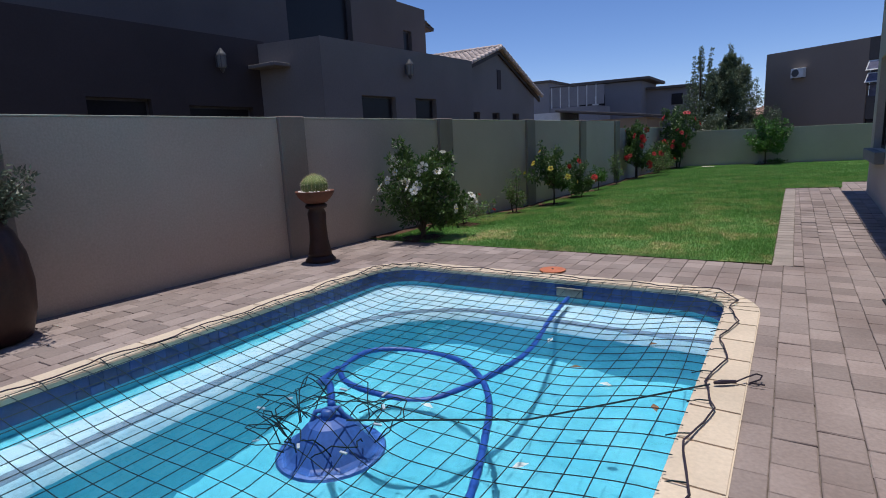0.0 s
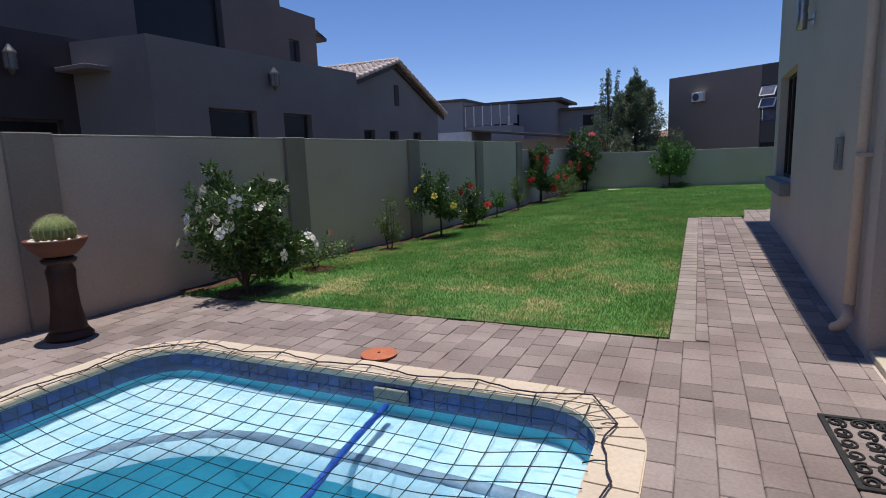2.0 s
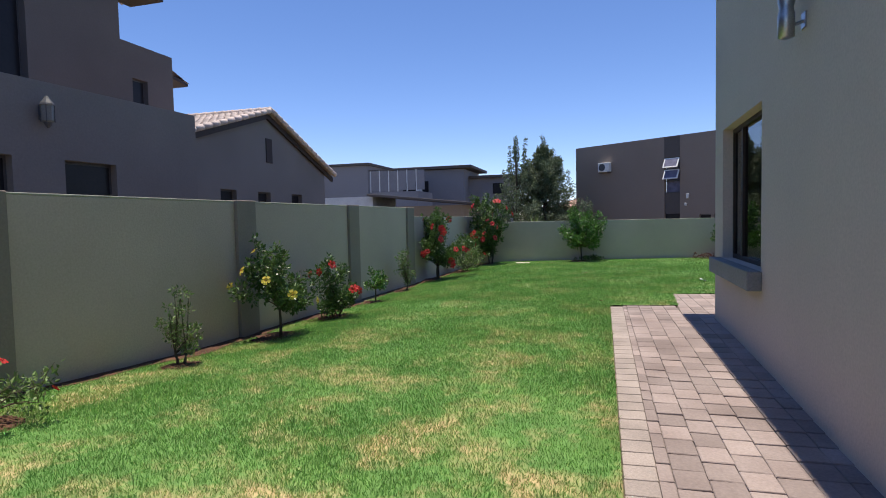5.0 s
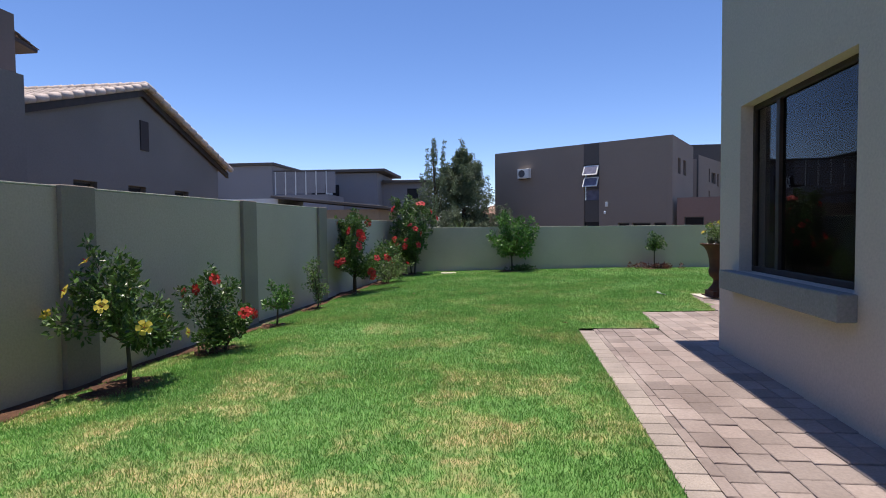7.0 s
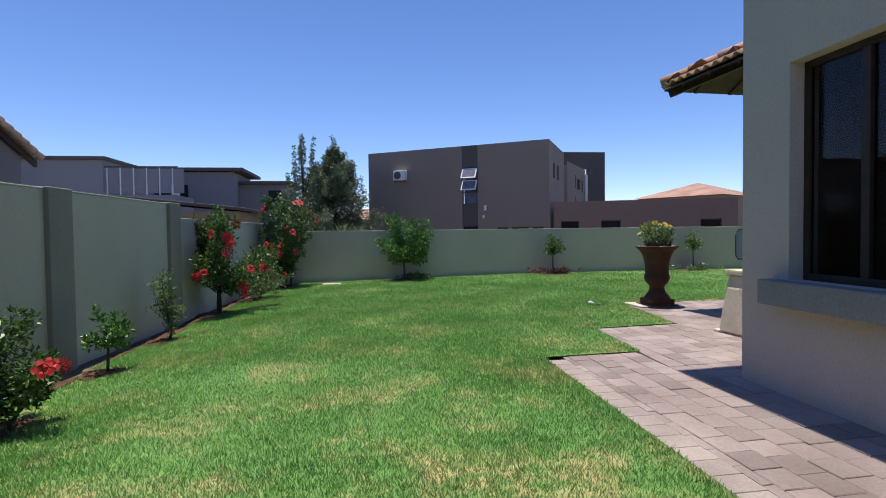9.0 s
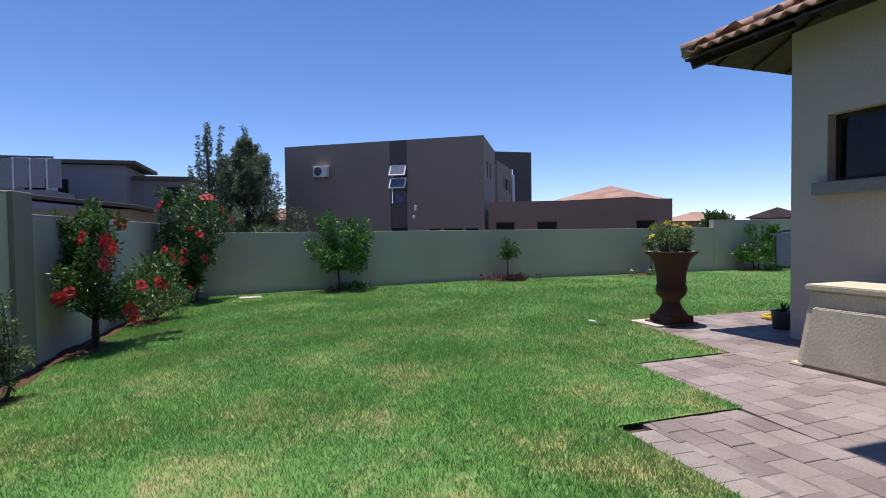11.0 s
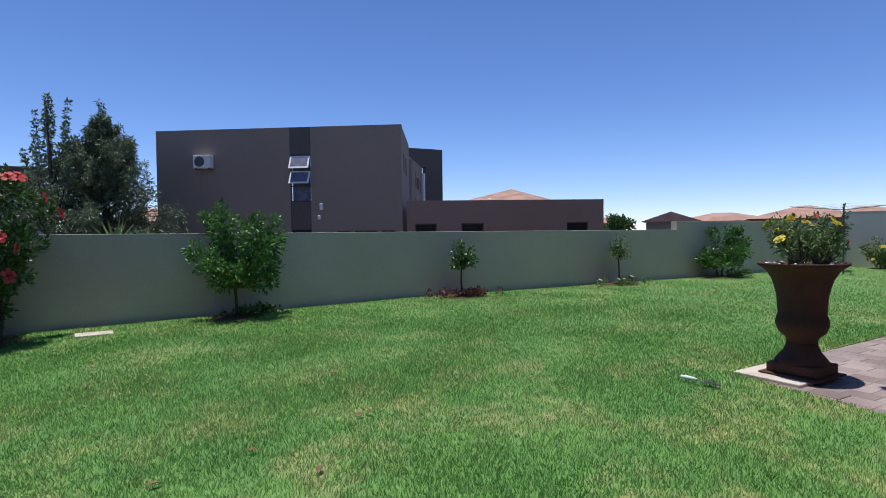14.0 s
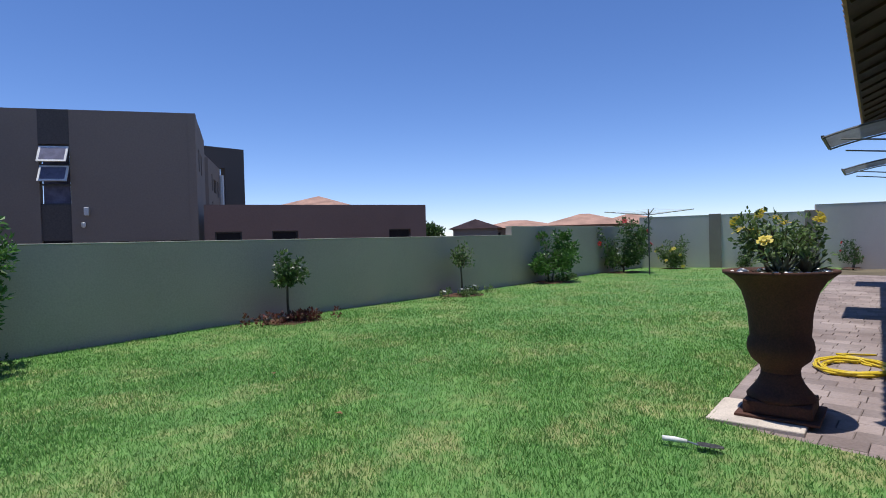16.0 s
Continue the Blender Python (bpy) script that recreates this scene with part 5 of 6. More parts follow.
shrub("filler_shrub", -4.40, 23.0, 1.3, 1.15, "plain green shrub between two hibiscus bushes", n_leaf=1100, size=0.065, stem=0.1, stems=3, seed=19, flowers=3, petal=M_PET_PINK, heart=M_PET_RED, fsize=0.08, leaf=M_LEAF_PALE, bed=0.4, shoots=7)
shrub("corner_hibiscus", -4.05, 25.6, 1.95, 2.45, "large hibiscus in the wall corner with coral flowers", n_leaf=5000, size=0.088, stem=0.12, stems=3, flowers=26, petal=M_PET_PINK, heart=M_PET_RED, fsize=0.15, seed=21, bed=0.6, shoots=12)
shrub("citrus_tree", -0.85, 25.9, 1.5, 2.1, "young citrus tree with glossy fresh leaves", "tree", leaf=M_LEAF_FRESH, n_leaf=2500, size=0.09, stem=0.24, seed=24, bed=0.45, shoots=9)
shrub("standard_tree", 3.64, 26.05, 0.66, 1.26, "small round-headed tree on a thin stem", "tree", leaf=M_LEAF, n_leaf=520, size=0.075, stem=0.5, seed=25, bed=0.5, squash=0.9, shoots=4)
shrub("standard_tree", 8.28, 26.2, 0.6, 1.25, "small round-headed tree on a thin stem", "tree", leaf=M_LEAF_PALE, n_leaf=280, size=0.08, stem=0.55, seed=27, bed=0.5, shoots=3)
shrub("bushy_tree", 12.25, 26.3, 1.6, 1.38, "low spreading bushy tree before the wall", "tree", leaf=M_LEAF_FRESH, n_leaf=1900, size=0.095, stem=0.25, stems=2, seed=29, bed=0.6)
shrub("red_oleander", 16.9, 26.2, 1.9, 1.85, "dense shrub with red flowers in the far corner", leaf=M_LEAF, n_leaf=2300, size=0.1, stem=0.12, stems=3, flowers=7, petal=M_PET_PINK, fsize=0.13, seed=31, bed=0.6)
shrub("yellow_bush", 19.5, 25.5, 1.15, 1.2, "rounded bush with yellow-green flowers", leaf=M_LEAF_PALE, n_leaf=1300, size=0.085, stem=0.12, stems=3, flowers=10, petal=M_PET_YELLOW, fsize=0.11, seed=33, bed=0.4)
shrub("small_wall_bush", 20.45, 23.3, 0.6, 0.6, "small bush at the foot of the wall", leaf=M_LEAF, n_leaf=420, size=0.07, stem=0.12, stems=2, seed=35, bed=0.25)
shrub("wall_rose", 21.2, 20.3, 0.7, 0.95, "thin rose bush at the foot of the wall", leaf=M_LEAF, n_leaf=420, size=0.075, stem=0.2, stems=2, flowers=4, petal=M_PET_RED, fsize=0.08, seed=37, bed=0.3)


def ground_cover(x, y, width, material, label, seed, petal=None):
    rng = random.Random(seed)
    g = thing("ground_cover", on(x, y), label, "plant", "ground cover round young trees")
    spots = [((rng.gauss(0, width * 0.28), rng.gauss(0, 0.11), rng.uniform(0.04, 0.13)), 0.09) for _ in range(26)]
    co, fs = leaf_cloud(rng, spots, 26, 1.0, 0.06, slim=0.6)
    part("foliage", raw_mesh("foliage", co, fs, material), None, g)
    bm = bmesh.new()
    for c, _ in spots[:12]:
        tube(bm, [(c[0], c[1], 0.0), c], [0.006, 0.003], 5)
    tagged(part("stems", bm, M_BARK, g), kind="stuff")
    if petal:
        for c, _ in spots[:6]:
            flower(g, Vector(c) + Vector((0, 0, 0.09)), (0, -0.4, 1), 0.07, petal)


ground_cover(3.6, 25.9, 1.1, M_LEAF_RED, "reddish low ground cover round a young tree", 51)
ground_cover(8.3, 26.05, 1.2, M_LEAF_PALE, "low pale-flowering ground cover round a young tree", 52, M_PET_WHITE)
ground_cover(-0.5, 26.0, 0.9, M_LEAF, "low dark plants under the citrus tree", 53)
ground_cover(12.9, 26.3, 1.0, M_LEAF, "low dark plants under the bushy tree", 54)


def make_willow():
    """The tall trees beyond the back wall: an airy poplar of upright whips, and a conical tree with hanging strands."""
    for x, y, h, w, seed, label in ((-3.7, 42.0, 6.95, 6.3, 61, "tall conical weeping tree beyond the back wall"), (-5.4, 41.6, 6.9, 4.3, 62, "slender airy poplar beyond the back wall")):
        rng = random.Random(seed)
        t = thing("tall_tree", pose(x, y, -0.1), label, "tree", "tall trees beyond the wall")
        wood = bmesh.new()
        thin = seed == 62
        tube(wood, [(0, 0, 0), (0.05, 0, h * 0.5), (-0.1, 0.05, h * 0.98)], [0.16, 0.08, 0.012], 8)
        spots = []
        for k in range(30 if thin else 190):
            e = rng.uniform(0.05, 0.80) if thin else rng.uniform(0.0, 1.0) ** 1.3 * 0.9
            a = rng.uniform(0, 6.28)
            if thin:        # whips that rise steeply and end in points
                root = Vector((0, 0, h * e * 0.6))
                tip = Vector((math.cos(a) * w * 0.5 * (1.05 - 0.75 * e) * rng.uniform(0.3, 1), math.sin(a) * w * 0.5 * (1.05 - 0.75 * e), min(h * 0.99, h * (0.36 + 0.78 * e) * rng.uniform(0.9, 1.05))))
                mid = root.lerp(tip, 0.5) + Vector((tip.x * 0.15, tip.y * 0.15, 0))
                steps, thick = 11, 0.15
            else:
                root = Vector((0, 0, h * (0.12 + 0.8 * e)))
                reach = w * 0.52 * (1.0 - e) ** 1.05 * rng.uniform(0.5, 1.0)
                rise = 0.30 + 0.9 * e
                tip = root + Vector((math.cos(a) * reach, math.sin(a) * reach, reach * rise + 0.25 * e))
                mid = root.lerp(tip, 0.5) + Vector((0, 0, 0.15 * reach))
                steps, thick = 6, 0.2
            if k % 2 == 0 or thin:
                tube(wood, [root, mid, tip], [0.03, 0.018, 0.005], 5)
            for i in range(steps):
                f = (i + 1) / steps
                if thin and f < 0.25:
                    continue
                p = root.lerp(mid, 2 * f) if f < 0.5 else mid.lerp(tip, 2 * f - 1)
                spots.append((p, thick * (1.25 - 0.8 * f)))
                if not thin and f > 0.45:        # hanging strands
                    drop = rng.uniform(0.4, 1.3) * (1.1 - e)
                    spots += [(p - Vector((rng.uniform(-0.06, 0.06), rng.uniform(-0.06, 0.06), drop * g)), 0.10) for g in (0.4, 0.7, 1.0)]
        for k in range(14):
            spots.append((Vector((rng.gauss(0, 0.06), rng.gauss(0, 0.06), h * (0.80 + 0.015 * k))), 0.17 - 0.009 * k))
        part("trunk", wood, M_BARK, t, smooth=True)
        co, fs = leaf_cloud(rng, [(c, q) for c, q in spots if c.z > 0.2], 24 if thin else 17, 1.0, 0.15, droop=0.1 if thin else 0.9, slim=0.42 if thin else 0.28)
        part("foliage", raw_mesh("foliage", co, fs, M_WILLOW), None, t)


make_willow()


def make_yucca():
    rng = random.Random(71)
    t = thing("spiky_yucca", pose(-2.75, 27.6, -0.1), "spiky yucca rosette rising behind the wall corner", "plant")
    part("trunk", tube(bmesh.new(), [(0, 0, 0), (0.05, 0, 1.35)], [0.09, 0.07], 8), M_BARK, t, smooth=True)
    for k in range(34):
        a, e = rng.uniform(0, 6.28), rng.uniform(-0.1, 1.2)
        d = Vector((math.cos(a) * math.cos(e), math.sin(a) * math.cos(e), math.sin(e)))
        s = d.cross(Vector((0, 0, 1))).normalized() * 0.022
        o = Vector((0.05, 0, 1.35))
        bm = bmesh.new()
        v = [bm.verts.new(q) for q in (o - s * 0.6, o + s * 0.6, o + d * 0.3 + s, o + d * 0.62, o + d * 0.3 - s)]
        bm.faces.new((v[0], v[1], v[2], v[4])), bm.faces.new((v[2], v[3], v[4]))
        part("blade", bm, M_LEAF_PALE, t)


make_yucca()
for x, y, s, seed in ((35.3, 53, 1.1, 81), (38.5, 56, 1.2, 82), (62, 42, 1.3, 83)):
    rng = random.Random(seed)
    t = thing("distant_tree", pose(x, y, 0), "rounded green tree far behind the wall", "tree", "distant trees")
    wood = bmesh.new()
    tube(wood, [(0, 0, 0), (0, 0, 2.0)], [0.2, 0.12], 7)
    part("trunk", wood, M_BARK, t)
    spots = [((rng.gauss(0, s * 0.4), rng.gauss(0, s * 0.4), 2.2 + rng.gauss(0, s * 0.22)), s * 0.22) for _ in range(60)]
    co, fs = leaf_cloud(rng, spots, 26, 1.0, 0.3, slim=0.5)
    part("foliage", raw_mesh("foliage", co, fs, M_LEAF), None, t)


# ---- urn on the patio corner ----
def make_urn():
    urn = thing("garden_urn", on(2.98, 18.83, 3.0), "large rust-brown iron urn planter on the patio corner", "planter")
    part("bowl", lathe([(0.10, 0.30), (0.122, 0.31), (0.122, 0.335), (0.13, 0.36), (0.184, 0.41), (0.207, 0.47), (0.208, 0.50), (0.20, 0.545), (0.188, 0.57), (0.192, 0.62), (0.20, 0.73), (0.215, 0.80), (0.238, 0.88), (0.283, 0.955), (0.34, 1.0), (0.357, 1.012), (0.357, 1.03), (0.335, 1.03), (0.28, 0.98), (0.02, 0.965)], 40), M_RUST, urn, smooth=True)
    part("foot", lathe([(0.21, 0.13), (0.215, 0.15), (0.185, 0.19), (0.15, 0.235), (0.125, 0.29), (0.122, 0.32)], 40), M_RUST, urn, smooth=True)
    part("plinth", boxed((-0.205, -0.205, 0.045), (0.205, 0.205, 0.135), 0.01), M_RUST, urn)
    part("base_plate", boxed((-0.25, -0.25, 0.028), (0.25, 0.25, 0.046), 0.004), M_RUST, urn)
    slab = thing("edging_slab", on(2.9, 18.93, 4.0), "pale concrete edging slab under the urn", "slab")
    part("slab_stone", boxed((-0.32, -0.28, -0.03), (0.28, 0.30, 0.027), 0.008), M_CONC, slab)
    # planting
    rng = random.Random(91)
    rose = thing("potted_rose", on(2.98, 18.83, 0, 0.97), "yellow-flowering bush growing in the urn", "plant")
    wood = bmesh.new()
    spots = []
    for k in range(20):
        a, r, h = rng.uniform(0, 6.28), 0.25 * math.sqrt(rng.random()), rng.uniform(0.14, 0.42)
        end = Vector((math.cos(a) * r, math.sin(a) * r, h))
        tube(wood, [(end.x * 0.25, end.y * 0.25, 0), end * 0.6 + Vector((0, 0, 0.03)), end], [0.007, 0.005, 0.003], 5)
        spots += [(end, 0.085), (end * 0.75, 0.06)]
    part("stems", wood, M_BARK, rose)
    co, fs = leaf_cloud(rng, spots, 30, 1.0, 0.045, slim=0.55)
    part("foliage", raw_mesh("foliage", co, fs, M_LEAF_PALE), None, rose)
    for k in range(9):
        c, q = spots[4 * k]
        d = Vector((c.x * 3 + rng.gauss(0, 0.4), c.y * 3 + rng.gauss(0, 0.4), rng.uniform(0.4, 1.0))).normalized()
        for turn, size in ((0.0, 0.085), (0.02, 0.055)):        # a double ring of petals
            flower(rose, Vector(c) + d * (0.08 + turn), d + Vector((turn * 9, 0, 0)), size, M_PET_YELLOW)
    suc = thing("succulent", on(2.93, 18.66, 20, 1.0), "grey-green spiky succulent at the urn's rim", "plant", "succulents in the urn")
    for k in range(18):
        a, e = rng.uniform(0, 6.28), rng.uniform(0.15, 1.2)
        d = Vector((math.cos(a) * math.cos(e), math.sin(a) * math.cos(e), math.sin(e)))
        s = d.cross(Vector((0, 0, 1))).normalized() * 0.026
        bm = bmesh.new()
        v = [bm.verts.new(q) for q in (-s * 0.7, s * 0.7, d * 0.08 + s, d * 0.19, d * 0.08 - s, d * 0.08 - Vector((0, 0, 0.012)))]
        bm.faces.new((v[0], v[1], v[2], v[5])), bm.faces.new((v[0], v[5], v[4])), bm.faces.new((v[2], v[3], v[5])), bm.faces.new((v[5], v[3], v[4])), bm.faces.new((v[0], v[4], v[3], v[2], v[1]))
        part("leaf", bm, M_LEAF_GREY, suc)
    copy_thing(suc, on(2.78, 18.78, 140, 1.0)), copy_thing(suc, on(3.12, 18.70, 250, 1.0))
    for k in range(46):
        a = rng.uniform(0, 6.28)
        r = rng.uniform(0.2, 0.30)
        bm = bmesh.new()
        bmesh.ops.create_icosphere(bm, subdivisions=1, radius=rng.uniform(0.016, 0.03))
        for v in bm.verts:
            v.co *= rng.uniform(0.8, 1.15)
            v.co.z *= 0.7
        tagged(part("pebble", bm, M_PEBBLE, smooth=True), "white pebble in the urn", "pebble", "white pebbles").matrix_basis = on(2.98 + r * math.cos(a), 18.83 + r * math.sin(a), rng.uniform(0, 360), 1.015)


make_urn()


cover = thing("drain_slab", on(-2.9, 25.5, 6.0, 0.0), "flat pale concrete drain slab sunk in the lawn", "slab")
part("slab_body", boxed((-0.24, -0.16, -0.03), (0.24, 0.16, 0.036), 0.01), M_CONC, cover)


def make_trowel():
    t = thing("garden_trowel", on(1.97, 19.10, -80, 0.045), "hand trowel with a white handle lying on the grass", "trowel")
    part("handle", tube(bmesh.new(), [(-0.17, 0, 0.01), (-0.10, 0, 0.012), (-0.03, 0, 0.01)], [0.016, 0.018, 0.013], 8), M_WHITE, t, "white handle", smooth=True)
    part("shank", tube(bmesh.new(), [(-0.03, 0, 0.01), (0.03, 0, 0.0)], 0.006, 6), M_METAL, t)
    bm = bmesh.new()
    rows = [(0.02, 0.03), (0.06, 0.04), (0.12, 0.036), (0.17, 0.016)]
    vs = [[bm.verts.new((x, s * w, -0.004 + abs(s) * 0.012)) for s in (-1, 0, 1)] for x, w in rows]
    for a, b in zip(vs, vs[1:]):
        for i in range(2):
            bm.faces.new((a[i], a[i + 1], b[i + 1], b[i]))
    bmesh.ops.solidify(bm, geom=bm.faces[:], thickness=0.002)
    part("blade", bm, M_GREYMETAL, t, "worn steel blade")


make_trowel()


# ---- patio things ----
def make_plinth():
    """The cast concrete block in the nook of the house."""
    b = thing("concrete_counter", on(3.06, 15.9, 4.0), "cream cast concrete counter with flared sides", "counter")
    def taper(w0, d0, w1, d1, z0, z1):
        bm = bmesh.new()
        lo = [bm.verts.new((sx * w0, sy * d0, z0)) for sx, sy in ((-1, -1), (1, -1), (1, 1), (-1, 1))]
        hi = [bm.verts.new((sx * w1, sy * d1, z1)) for sx, sy in ((-1, -1), (1, -1), (1, 1), (-1, 1))]
        for i in range(4):
            bm.faces.new((lo[i], lo[(i + 1) % 4], hi[(i + 1) % 4], hi[i]))
        bm.faces.new(lo[::-1]), bm.faces.new(hi)
        bmesh.ops.bevel(bm, geom=bm.edges[:], offset=0.012, segments=2, affect="EDGES")
        return bm
    part("foot_slab", taper(0.54, 0.66, 0.54, 0.66, 0.0, 0.025), M_CREAM, b)
    part("body", taper(0.50, 0.60, 0.42, 0.52, 0.025, 0.73), M_CREAM, b)
    part("top_slab", taper(0.46, 0.56, 0.46, 0.56, 0.73, 0.79), M_CREAM, b)
    part("side_rib", taper(0.05, 0.55, 0.02, 0.45, 0.025, 0.58), M_CREAM, b).location = (-0.50, -0.02, 0)


make_plinth()


def make_small_pot():
    p = thing("potted_plant", on(4.08, 18.0), "small black pot with a low spiky plant", "plant pot")
    part("pot", lathe([(0.10, 0), (0.13, 0.02), (0.15, 0.22), (0.16, 0.24), (0.13, 0.24), (0.12, 0.2), (0.02, 0.2)], 20), M_GREYMETAL, p, smooth=True)
    rng = random.Random(95)
    for k in range(16):
        a, e = rng.uniform(0, 6.28), rng.uniform(0.5, 1.3)
        d = Vector((math.cos(a) * math.cos(e), math.sin(a) * math.cos(e), math.sin(e)))
        s = d.cross(Vector((0, 0, 1))).normalized() * 0.015
        o = Vector((0, 0, 0.2))
        bm = bmesh.new()
        v = [bm.verts.new(o + q) for q in (-s, s, d * 0.08 + s, d * 0.2, d * 0.08 - s)]
        bm.faces.new(v)
        part("leaf", bm, M_LEAF, p)


make_small_pot()


def coil(name, x, y, turns, r0, r1, rad, material, label, category, lift=0.0):
    c = thing(name, on(x, y), label, category)
    rng = random.Random(97)
    pts = []
    for i in range(turns * 26):
        a = 2 * math.pi * i / 26
        k = i / (turns * 26)
        r = r0 + (r1 - r0) * ((i // 26 % 3) / 2) + 0.012 * math.sin(3 * a + i)
        pts.append((math.cos(a) * r * 1.1, math.sin(a) * r * 0.9, rad + lift + 0.016 * (i // 26 // 2) + 0.006 * math.sin(a * 2)))
    part("hose_coil", tube(bmesh.new(), pts, rad, 7), material, c, smooth=True)
    part("hose_end", tube(bmesh.new(), [pts[-1], (0.55, 0.2, rad + 0.02), (0.8, -0.1, rad)], rad, 7), material, c, smooth=True)


fr = thing("wall_rack", em @ pose(0.10, 0, 0), "black rounded metal frame fixed beside the wing's corner", "rack")
part("frame", tube(bmesh.new(), [(0, 0.02, 0.96), (0, 0.22, 0.94), (0, 0.27, 0.99), (0, 0.28, 1.30), (0, 0.22, 1.39), (0, 0.02, 1.41)], 0.013, 7), M_GREYMETAL, fr, smooth=True)
part("infill", boxed((-0.004, 0.02, 0.97), (0.004, 0.265, 1.37)), M_POLY, fr, "grey translucent infill")


coil("garden_hose", 4.85, 18.6, 6, 0.26, 0.34, 0.011, M_YHOSE, "coiled yellow garden hose lying on the paving", "hose")


def awning(u):
    a = thing("door_awning", em @ pose(u, 0, 0), "curved grey polycarbonate door awning on brackets", "awning", "door awnings")
    n, w, d = 10, 1.5, 1.45
    prof = [(d * i / n, 2.98 - 0.22 * (i / n) ** 2) for i in range(n + 1)]
    bm = bmesh.new()
    top = [[bm.verts.new((x, y, z)) for y, z in prof] for x in (0, w)]
    for i in range(n):
        bm.faces.new((top[0][i], top[1][i], top[1][i + 1], top[0][i + 1]))
    bmesh.ops.solidify(bm, geom=bm.faces[:], thickness=0.006)
    part("sheet", bm, M_POLY, a, "grey polycarbonate sheet")
    part("front_bar", boxed((0, d - 0.02, 2.74), (w, d + 0.02, 2.78), 0.004), M_GREYMETAL, a)
    for x in (0.0, w):
        part("bracket", tube(bmesh.new(), [(x, 0.0, 2.92)] + [(x, y, z - 0.02) for y, z in prof[2:]], 0.014, 6), M_GREYMETAL, a)
        part("strut", tube(bmesh.new(), [(x, 0.0, 2.45), (x, d * 0.45, 2.62), (x, d * 0.85, 2.70)], 0.013, 6), M_GREYMETAL, a)


awning(4.8)
awning(10.5)


def make_clothes_line():
    c = thing("rotary_clothes_line", on(16.1, 25.0), "rotary clothes line with folded-out arms on the lawn", "clothes line")
    part("pole", tube(bmesh.new(), [(0, 0, -0.05), (0, 0, 2.1)], 0.025, 8), M_GREYMETAL, c)
    ends = []
    for k in range(4):
        a = radians(28 + 90 * k)
        ends.append(Vector((math.cos(a) * 1.35, math.sin(a) * 1.35, 2.06)))
        part("arm", tube(bmesh.new(), [(0, 0, 1.92), ends[-1]], 0.014, 6), M_GREYMETAL, c)
    for f in (0.55, 0.75, 0.98):
        for k in range(4):
            p, q = Vector((0, 0, 1.92)).lerp(ends[k], f), Vector((0, 0, 1.92)).lerp(ends[(k + 1) % 4], f)
            part("line", tube(bmesh.new(), [p, p.lerp(q, 0.5) - Vector((0, 0, 0.03)), q], 0.004, 4), M_WHITE, c)


make_clothes_line()


# ---- poolside things ----
def make_cactus_stand():
    s = thing("pot_pedestal", on(-5.42, 5.47, 5), "dark turned clay pedestal beside the side wall", "pedestal")
    part("foot", lathe([(0.20, 0), (0.205, 0.03), (0.18, 0.06), (0.16, 0.09)], 28), M_DARKPOT, s, smooth=True)
    part("column", lathe([(0.165, 0.08), (0.155, 0.12), (0.125, 0.3), (0.115, 0.5), (0.125, 0.66), (0.10, 0.72), (0.14, 0.74), (0.15, 0.77), (0.11, 0.80)], 28), M_DARKPOT, s, smooth=True)
    bowl = thing("cactus_bowl", on(-5.42, 5.47, 0, 0.80), "terracotta bowl filled with white pebbles", "pot")
    part("bowl", lathe([(0.12, 0), (0.15, 0.01), (0.22, 0.08), (0.255, 0.14), (0.262, 0.165), (0.24, 0.165), (0.22, 0.145), (0.02, 0.14)], 32), M_TERRA, bowl, smooth=True)
    cac = thing("barrel_cactus", on(-5.42, 5.47, 0, 0.94), "round golden barrel cactus", "cactus")
    bm = bmesh.new()
    n, m = 44, 12
    rings = []
    for j in range(m + 1):
        ph = math.pi * (j / m - 0.42) / 1.18
        rings.append([])
        for i in range(n):
            r = 0.165 * math.cos(ph) * (1 + (0.07 if i % 2 else -0.05))
            a = 2 * math.pi * i / n
            rings[-1].append(bm.verts.new((r * math.cos(a), r * math.sin(a), 0.085 + 0.15 * math.sin(ph))))
    for a, b in zip(rings, rings[1:]):
        for i in range(n):
            bm.faces.new((a[i], a[(i + 1) % n], b[(i + 1) % n], b[i]))
    part("body", bm, M_CACTUS, cac)
    rng = random.Random(99)
    co, fs = [], []
    for i in range(1, n, 2):
        for j in range(24):
            ph = math.pi * ((j + 0.5) / 24 - 0.42) / 1.18
            a = 2 * math.pi * i / n
            p = Vector((0.176 * math.cos(ph) * math.cos(a), 0.176 * math.cos(ph) * math.sin(a), 0.085 + 0.155 * math.sin(ph)))
            o = (p - Vector((0, 0, 0.085))).normalized()
            for _ in range(3):
                d = (o + Vector((rng.gauss(0, 0.5), rng.gauss(0, 0.5), rng.gauss(0, 0.5)))).normalized() * 0.028
                s2 = d.cross(o).normalized() * 0.0016
                k = len(co)
                co += [p - s2, p + s2, p + d]
                fs.append((k, k + 1, k + 2))
    part("spines", raw_mesh("spines", co, fs, M_SPINE), None, cac, "straw-coloured spines")
    for k in range(26):
        a, r = rng.uniform(0, 6.28), rng.uniform(0.185, 0.215)
        bm = bmesh.new()
        bmesh.ops.create_icosphere(bm, subdivisions=1, radius=rng.uniform(0.014, 0.022))
        tagged(part("pebble", bm, M_PEBBLE, smooth=True), "white pebble in the cactus bowl", "pebble", "white pebbles").matrix_basis = on(-5.42 + r * math.cos(a), 5.47 + r * math.sin(a), 0, 0.955)


make_cactus_stand()


